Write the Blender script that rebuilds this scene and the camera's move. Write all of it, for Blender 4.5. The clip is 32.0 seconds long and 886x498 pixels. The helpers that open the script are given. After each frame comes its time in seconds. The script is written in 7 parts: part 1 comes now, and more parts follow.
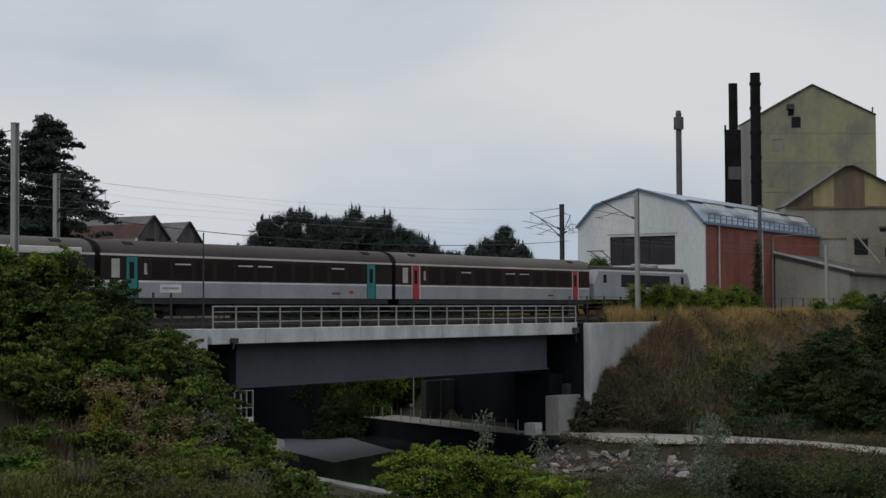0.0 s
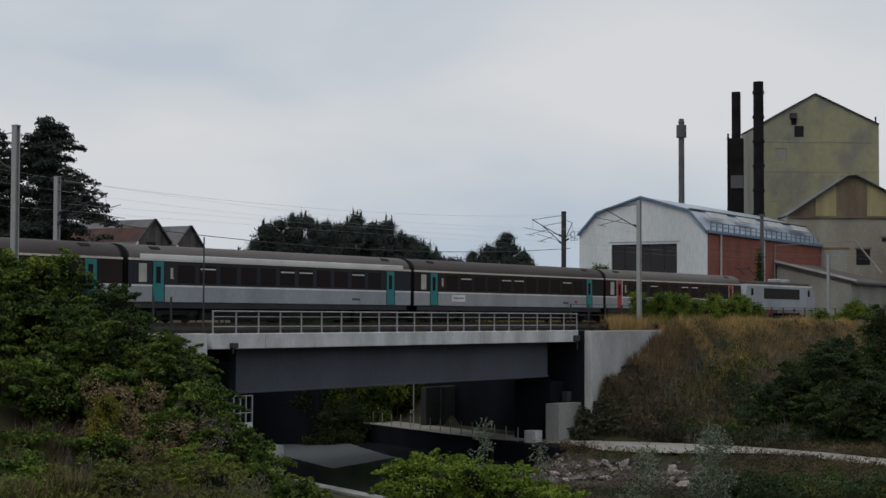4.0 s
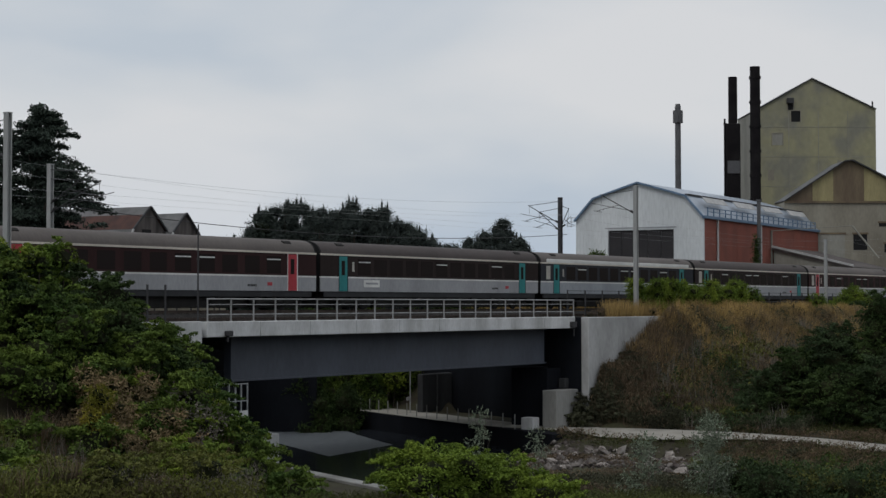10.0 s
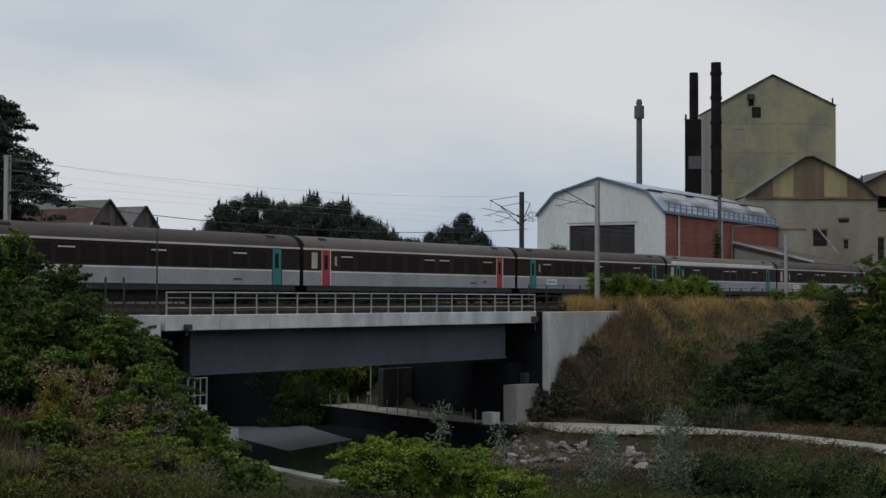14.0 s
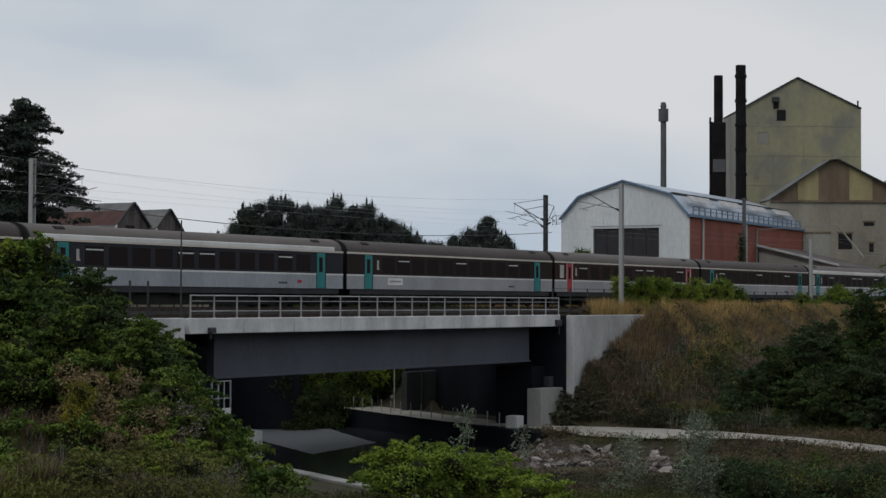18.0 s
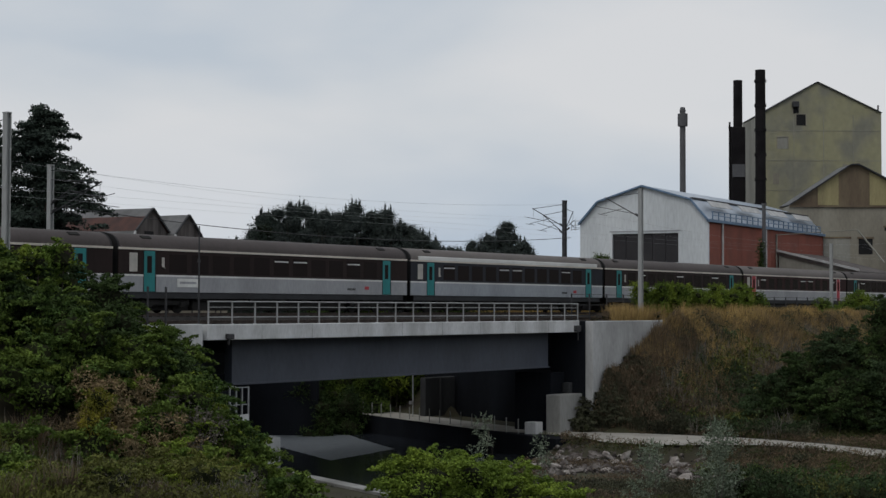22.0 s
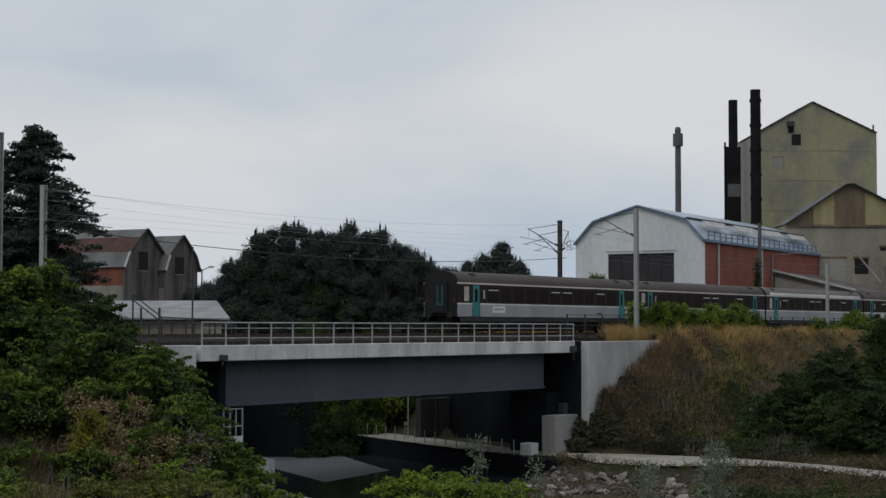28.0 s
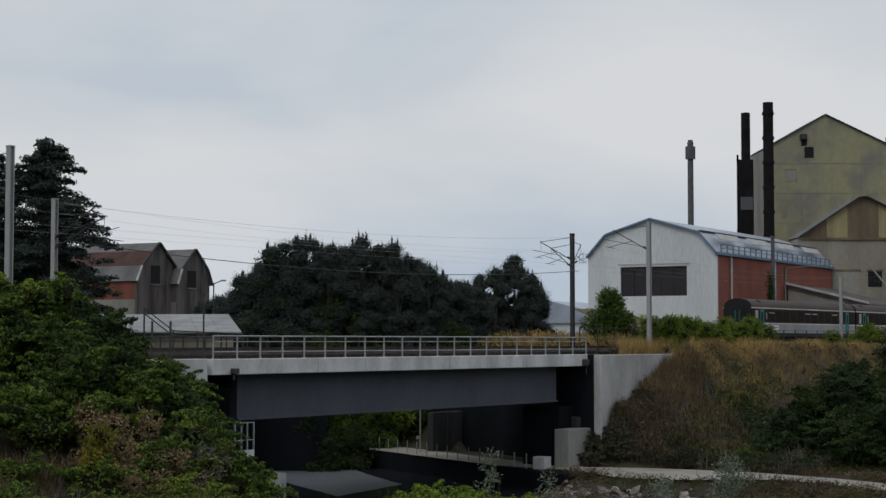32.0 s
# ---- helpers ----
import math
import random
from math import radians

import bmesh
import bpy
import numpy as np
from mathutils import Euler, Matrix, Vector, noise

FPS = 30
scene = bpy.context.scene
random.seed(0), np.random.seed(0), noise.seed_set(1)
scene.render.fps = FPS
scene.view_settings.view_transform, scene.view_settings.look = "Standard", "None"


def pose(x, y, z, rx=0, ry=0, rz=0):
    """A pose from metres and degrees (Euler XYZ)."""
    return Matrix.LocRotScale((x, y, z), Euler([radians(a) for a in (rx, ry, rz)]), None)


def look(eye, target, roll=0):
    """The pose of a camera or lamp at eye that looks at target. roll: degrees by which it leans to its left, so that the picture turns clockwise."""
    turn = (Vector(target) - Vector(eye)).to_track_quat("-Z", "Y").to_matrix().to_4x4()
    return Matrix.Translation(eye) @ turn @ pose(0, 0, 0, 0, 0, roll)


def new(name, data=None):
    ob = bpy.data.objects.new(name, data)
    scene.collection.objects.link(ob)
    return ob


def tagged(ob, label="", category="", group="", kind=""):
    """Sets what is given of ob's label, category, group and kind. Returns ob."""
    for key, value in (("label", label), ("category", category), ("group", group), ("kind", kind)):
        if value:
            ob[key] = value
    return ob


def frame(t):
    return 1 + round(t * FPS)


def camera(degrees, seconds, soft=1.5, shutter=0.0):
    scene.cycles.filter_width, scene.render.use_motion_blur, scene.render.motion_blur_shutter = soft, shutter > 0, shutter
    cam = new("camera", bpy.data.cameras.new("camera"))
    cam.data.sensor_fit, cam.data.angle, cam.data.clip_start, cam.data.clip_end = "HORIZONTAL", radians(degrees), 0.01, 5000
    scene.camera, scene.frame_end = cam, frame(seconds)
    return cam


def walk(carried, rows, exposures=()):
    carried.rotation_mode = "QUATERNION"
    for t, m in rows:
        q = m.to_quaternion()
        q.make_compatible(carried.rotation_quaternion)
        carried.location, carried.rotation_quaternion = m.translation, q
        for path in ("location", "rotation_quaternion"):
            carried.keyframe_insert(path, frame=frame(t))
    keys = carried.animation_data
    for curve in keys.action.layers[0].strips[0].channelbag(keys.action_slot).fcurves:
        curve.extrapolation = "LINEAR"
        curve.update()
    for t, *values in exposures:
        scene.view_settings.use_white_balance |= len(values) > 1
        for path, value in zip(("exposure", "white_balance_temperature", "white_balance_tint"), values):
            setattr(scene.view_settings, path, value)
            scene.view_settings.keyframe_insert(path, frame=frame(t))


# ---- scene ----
cam = camera(29.594, 32.0, soft=1.45)
PATH = [
    (0, pose(0.003, -1.131, 9.648, 92.1357, 0, 1.8519) @ pose(0, 0, 0, 0, 0, -0.346)),
    (0.5, pose(-0.028, -1.046, 9.659, 91.8496, 0, 1.8716) @ pose(0, 0, 0, 0, 0, -0.355)),
    (1, pose(-0.015, -0.974, 9.656, 91.9173, 0, 1.9807) @ pose(0, 0, 0, 0, 0, -0.155)),
    (1.5, pose(0.011, -1.086, 9.696, 91.9932, 0, 2.0929) @ pose(0, 0, 0, 0, 0, -0.169)),
    (2, pose(0.017, -1.034, 9.664, 91.9465, 0, 1.9881) @ pose(0, 0, 0, 0, 0, -0.174)),
    (2.5, pose(-0.028, -0.958, 9.707, 92.1895, 0, 2.0102) @ pose(0, 0, 0, 0, 0, -0.093)),
    (3, pose(0.003, -0.946, 9.671, 92.4621, 0, 1.9921) @ pose(0, 0, 0, 0, 0, 0.019)),
    (3.5, pose(-0.005, -0.878, 9.683, 92.3266, 0, 1.8466) @ pose(0, 0, 0, 0, 0, 0.208)),
    (5.5, pose(0.008, -0.793, 9.683, 92.4666, 0, 2.1692) @ pose(0, 0, 0, 0, 0, -0.082)),
    (6, pose(-0.031, -0.652, 9.646, 92.5421, 0, 2.2463) @ pose(0, 0, 0, 0, 0, 0.087)),
    (6.5, pose(0.002, -0.817, 9.658, 92.6748, 0, 2.4941) @ pose(0, 0, 0, 0, 0, -0.046)),
    (7, pose(0.000, -0.769, 9.703, 92.5191, 0, 2.4474) @ pose(0, 0, 0, 0, 0, -0.059)),
    (7.5, pose(-0.021, -0.716, 9.687, 92.6700, 0, 2.6409) @ pose(0, 0, 0, 0, 0, -0.101)),
    (8, pose(-0.000, -0.726, 9.659, 92.5814, 0, 3.0818) @ pose(0, 0, 0, 0, 0, -0.073)),
    (8.5, pose(-0.015, -0.659, 9.690, 92.6229, 0, 3.3770) @ pose(0, 0, 0, 0, 0, 0.054)),
    (9, pose(-0.013, -0.588, 9.684, 92.3746, 0, 3.2575) @ pose(0, 0, 0, 0, 0, 0.144)),
    (9.5, pose(-0.029, -0.459, 9.681, 91.9054, 0, 2.8992) @ pose(0, 0, 0, 0, 0, 0.135)),
    (10, pose(0.030, -0.338, 9.713, 91.8753, 0, 1.7881) @ pose(0, 0, 0, 0, 0, -0.044)),
    (10.5, pose(-0.018, -0.296, 9.687, 91.9875, 0, 1.0757) @ pose(0, 0, 0, 0, 0, -0.164)),
    (11, pose(-0.024, -0.214, 9.678, 91.8632, 0, 0.6737) @ pose(0, 0, 0, 0, 0, 0.142)),
    (11.5, pose(-0.010, -0.136, 9.695, 91.6920, 0, 0.2701) @ pose(0, 0, 0, 0, 0, 0.309)),
    (12, pose(-0.003, -0.047, 9.690, 91.7069, 0, 0.1460) @ pose(0, 0, 0, 0, 0, 0.016)),
    (12.5, pose(-0.030, -0.039, 9.688, 91.6742, 0, -0.0012) @ pose(0, 0, 0, 0, 0, -0.013)),
    (13, pose(0.015, -0.032, 9.698, 91.7568, 0, 0.0072) @ pose(0, 0, 0, 0, 0, -0.004)),
    (13.5, pose(-0.005, 0.055, 9.690, 91.6429, 0, 0.0360) @ pose(0, 0, 0, 0, 0, 0.131)),
    (14, pose(-0.009, 0.096, 9.681, 91.6981, 0, 0.4478) @ pose(0, 0, 0, 0, 0, 0.129)),
    (14.5, pose(-0.022, 0.144, 9.662, 91.7321, 0, 0.7706) @ pose(0, 0, 0, 0, 0, 0.276)),
    (15, pose(0.003, 0.002, 9.696, 91.7425, 0, 1.0121) @ pose(0, 0, 0, 0, 0, 0.526)),
    (15.5, pose(-0.021, 0.170, 9.699, 91.5800, 0, 1.0063) @ pose(0, 0, 0, 0, 0, 0.503)),
    (17.5, pose(-0.007, 0.213, 9.720, 91.8590, 0, 1.2102) @ pose(0, 0, 0, 0, 0, 0.301)),
    (18, pose(-0.012, 0.185, 9.711, 91.7933, 0, 1.2590) @ pose(0, 0, 0, 0, 0, 0.201)),
    (18.5, pose(0.012, 0.280, 9.703, 91.8031, 0, 1.4098) @ pose(0, 0, 0, 0, 0, 0.313)),
    (19, pose(0.009, 0.382, 9.708, 91.9844, 0, 1.5893) @ pose(0, 0, 0, 0, 0, 0.434)),
    (19.5, pose(-0.015, 0.328, 9.721, 91.9432, 0, 1.5303) @ pose(0, 0, 0, 0, 0, 0.382)),
    (20, pose(0.026, 0.285, 9.728, 91.9115, 0, 1.6890) @ pose(0, 0, 0, 0, 0, 0.153)),
    (20.5, pose(-0.005, 0.445, 9.736, 91.9602, 0, 1.8625) @ pose(0, 0, 0, 0, 0, 0.083)),
    (21, pose(0.021, 0.498, 9.709, 91.9253, 0, 1.7447) @ pose(0, 0, 0, 0, 0, 0.134)),
    (21.5, pose(0.019, 0.405, 9.730, 91.9264, 0, 1.9894) @ pose(0, 0, 0, 0, 0, 0.110)),
    (22, pose(0.002, 0.500, 9.744, 91.9720, 0, 1.9046) @ pose(0, 0, 0, 0, 0, 0.169)),
    (22.5, pose(0.024, 0.500, 9.737, 91.8025, 0, 2.0551) @ pose(0, 0, 0, 0, 0, 0.023)),
    (23, pose(0.005, 0.615, 9.727, 91.6045, 0, 2.1296) @ pose(0, 0, 0, 0, 0, -0.101)),
    (23.5, pose(-0.000, 0.646, 9.738, 91.5535, 0, 2.0551) @ pose(0, 0, 0, 0, 0, -0.160)),
    (24, pose(-0.007, 0.637, 9.727, 91.6498, 0, 2.1504) @ pose(0, 0, 0, 0, 0, -0.017)),
    (24.5, pose(0.043, 0.624, 9.760, 91.8615, 0, 2.2468) @ pose(0, 0, 0, 0, 0, 0.153)),
    (25, pose(0.028, 0.704, 9.741, 92.1226, 0, 2.1402) @ pose(0, 0, 0, 0, 0, 0.216)),
    (25.5, pose(-0.019, 0.724, 9.734, 92.2460, 0, 2.0458) @ pose(0, 0, 0, 0, 0, -0.013)),
    (27.5, pose(0.027, 0.898, 9.759, 92.6224, 0, 1.8490) @ pose(0, 0, 0, 0, 0, 0.185)),
    (28, pose(0.032, 0.879, 9.756, 92.6673, 0, 1.7576) @ pose(0, 0, 0, 0, 0, 0.078)),
    (28.5, pose(0.078, 0.872, 9.770, 92.7135, 0, 1.8598) @ pose(0, 0, 0, 0, 0, -0.118)),
    (29, pose(0.019, 0.963, 9.760, 92.7206, 0, 1.9680) @ pose(0, 0, 0, 0, 0, -0.159)),
    (29.5, pose(0.018, 1.043, 9.757, 92.8077, 0, 2.1177) @ pose(0, 0, 0, 0, 0, 0.031)),
    (30, pose(0.001, 1.006, 9.781, 92.9789, 0, 2.0958) @ pose(0, 0, 0, 0, 0, 0.098)),
    (30.5, pose(0.037, 1.067, 9.775, 92.9869, 0, 2.2485) @ pose(0, 0, 0, 0, 0, 0.057)),
    (31, pose(0.035, 1.063, 9.762, 93.0495, 0, 2.3106) @ pose(0, 0, 0, 0, 0, -0.172)),
    (31.5, pose(0.026, 1.105, 9.744, 93.1111, 0, 2.1357) @ pose(0, 0, 0, 0, 0, -0.112)),
    (32, pose(0.045, 1.182, 9.736, 93.1334, 0, 2.1788) @ pose(0, 0, 0, 0, 0, 0.026)),
]
walk(cam, PATH)

# ---- light: an overcast sky, one broad soft sun behind the clouds ----
SUN_EL, SUN_AZ = radians(48), radians(205)
world = bpy.data.worlds.new("overcast_sky")
scene.world = world
world.use_nodes = True
wn, wl = world.node_tree.nodes, world.node_tree.links
wn.clear()


def wnode(kind, **values):
    node = wn.new(kind)
    for key, value in values.items():
        node.inputs[key].default_value = value
    return node


sky = wn.new("ShaderNodeTexSky")
sky.sky_type, sky.sun_disc = "NISHITA", False
sky.sun_elevation, sky.sun_rotation = SUN_EL, SUN_AZ
sky.air_density, sky.dust_density = 1.0, 2.0
coord = wn.new("ShaderNodeTexCoord")
stretch = wnode("ShaderNodeMapping", Scale=(1.0, 1.0, 3.0), Location=(0.35, 0.2, 0.4))
wl.new(coord.outputs["Generated"], stretch.inputs["Vector"])
cloud_big = wnode("ShaderNodeTexNoise", Scale=2.6, Detail=3.0, Roughness=0.42, Distortion=0.5)
cloud_fine = wnode("ShaderNodeTexNoise", Scale=7.0, Detail=6.0, Roughness=0.55)
wl.new(stretch.outputs["Vector"], cloud_big.inputs["Vector"])
wl.new(stretch.outputs["Vector"], cloud_fine.inputs["Vector"])
both = wn.new("ShaderNodeMix")
both.inputs["Factor"].default_value = 0.17
wl.new(cloud_big.outputs["Fac"], both.inputs["A"])
wl.new(cloud_fine.outputs["Fac"], both.inputs["B"])
ramp = wn.new("ShaderNodeValToRGB")
ramp.color_ramp.elements[0].position, ramp.color_ramp.elements[0].color = 0.38, (0.49, 0.545, 0.61, 1)
ramp.color_ramp.elements[1].position, ramp.color_ramp.elements[1].color = 0.6, (0.655, 0.665, 0.683, 1)
mid = ramp.color_ramp.elements.new(0.5)
mid.color = (0.585, 0.615, 0.65, 1)
wl.new(both.outputs["Result"], ramp.inputs["Fac"])
bg_cloud = wnode("ShaderNodeBackground", Strength=1.06)
bg_sky = wnode("ShaderNodeBackground", Strength=0.05)
height = wn.new("ShaderNodeSeparateXYZ")
wl.new(coord.outputs["Generated"], height.inputs[0])
low_air = wn.new("ShaderNodeValToRGB")
low_air.color_ramp.elements[0].position, low_air.color_ramp.elements[0].color = 0.0, (0.86, 0.915, 0.985, 1)
low_air.color_ramp.elements[1].position, low_air.color_ramp.elements[1].color = 0.11, (1, 1, 1, 1)
wl.new(height.outputs["Z"], low_air.inputs["Fac"])
tint = wn.new("ShaderNodeVectorMath")
tint.operation = "MULTIPLY"
wl.new(ramp.outputs["Color"], tint.inputs[0])
wl.new(low_air.outputs["Color"], tint.inputs[1])
wl.new(tint.outputs[0], bg_cloud.inputs["Color"])
wl.new(sky.outputs["Color"], bg_sky.inputs["Color"])
cover = wnode("ShaderNodeMixShader", Fac=0.93)
wl.new(bg_sky.outputs[0], cover.inputs[1])
wl.new(bg_cloud.outputs[0], cover.inputs[2])
out = wn.new("ShaderNodeOutputWorld")
wl.new(cover.outputs[0], out.inputs["Surface"])

sun = new("sun", bpy.data.lights.new("sun", "SUN"))
sun.data.energy, sun.data.angle, sun.data.color = 0.5, radians(25), (1.0, 0.96, 0.9)
sun.matrix_world = look((0, 0, 0), (-math.sin(SUN_AZ) * math.cos(SUN_EL), -math.cos(SUN_AZ) * math.cos(SUN_EL), -math.sin(SUN_EL)))
scene.view_settings.exposure = 0.0


# ---- materials ----
def mat(name, color, rough=0.8, other=None, scale=1.0, fine=None, bump=0.2, metal=0.0, island=0.0, spread=(0.35, 0.65), streak=None, spec=0.4, bump_scale=None):
    """A surface of two tones mixed by broad noise, with fine grain and relief. island: how much each loose piece differs. streak: z-stretch of the stains."""
    m = bpy.data.materials.new(name)
    m.use_nodes = True
    n, l = m.node_tree.nodes, m.node_tree.links
    b = n["Principled BSDF"]
    b.inputs["Roughness"].default_value, b.inputs["Metallic"].default_value = rough, metal
    b.inputs["Specular IOR Level"].default_value = spec
    tc = n.new("ShaderNodeTexCoord")
    mp = n.new("ShaderNodeMapping")
    mp.inputs["Scale"].default_value = (1, 1, streak or 1)
    l.new(tc.outputs["Object"], mp.inputs["Vector"])
    broad = n.new("ShaderNodeTexNoise")
    broad.inputs["Scale"].default_value, broad.inputs["Detail"].default_value = scale, 4
    l.new(mp.outputs["Vector"], broad.inputs["Vector"])
    mix = n.new("ShaderNodeValToRGB")
    other = other or [c * 0.75 for c in color]
    mix.color_ramp.elements[0].position, mix.color_ramp.elements[0].color = spread[0], (*other, 1)
    mix.color_ramp.elements[1].position, mix.color_ramp.elements[1].color = spread[1], (*color, 1)
    l.new(broad.outputs["Fac"], mix.inputs["Fac"])
    grain = n.new("ShaderNodeTexNoise")
    grain.inputs["Scale"].default_value, grain.inputs["Detail"].default_value = fine or scale * 14, 3
    l.new(mp.outputs["Vector"], grain.inputs["Vector"])
    span = n.new("ShaderNodeMapRange")
    span.inputs["To Min"].default_value, span.inputs["To Max"].default_value = 0.78, 1.2
    l.new(grain.outputs["Fac"], span.inputs["Value"])
    last = n.new("ShaderNodeVectorMath")
    last.operation = "SCALE"
    l.new(mix.outputs["Color"], last.inputs[0])
    l.new(span.outputs["Result"], last.inputs["Scale"])
    if island:
        geo = n.new("ShaderNodeNewGeometry")
        vary = n.new("ShaderNodeMapRange")
        vary.inputs["To Min"].default_value, vary.inputs["To Max"].default_value = 1 - island, 1 + island
        l.new(geo.outputs["Random Per Island"], vary.inputs["Value"])
        again = n.new("ShaderNodeVectorMath")
        again.operation = "SCALE"
        l.new(last.outputs[0], again.inputs[0])
        l.new(vary.outputs["Result"], again.inputs["Scale"])
        last = again
    l.new(last.outputs[0], b.inputs["Base Color"])
    if bump:
        bp = n.new("ShaderNodeBump")
        bp.inputs["Strength"].default_value, bp.inputs["Distance"].default_value = bump, 0.03
        if bump_scale:
            rough_noise = n.new("ShaderNodeTexNoise")
            rough_noise.inputs["Scale"].default_value = bump_scale
            l.new(tc.outputs["Object"], rough_noise.inputs["Vector"])
            l.new(rough_noise.outputs["Fac"], bp.inputs["Height"])
        else:
            l.new(grain.outputs["Fac"], bp.inputs["Height"])
        l.new(bp.outputs["Normal"], b.inputs["Normal"])
    return m


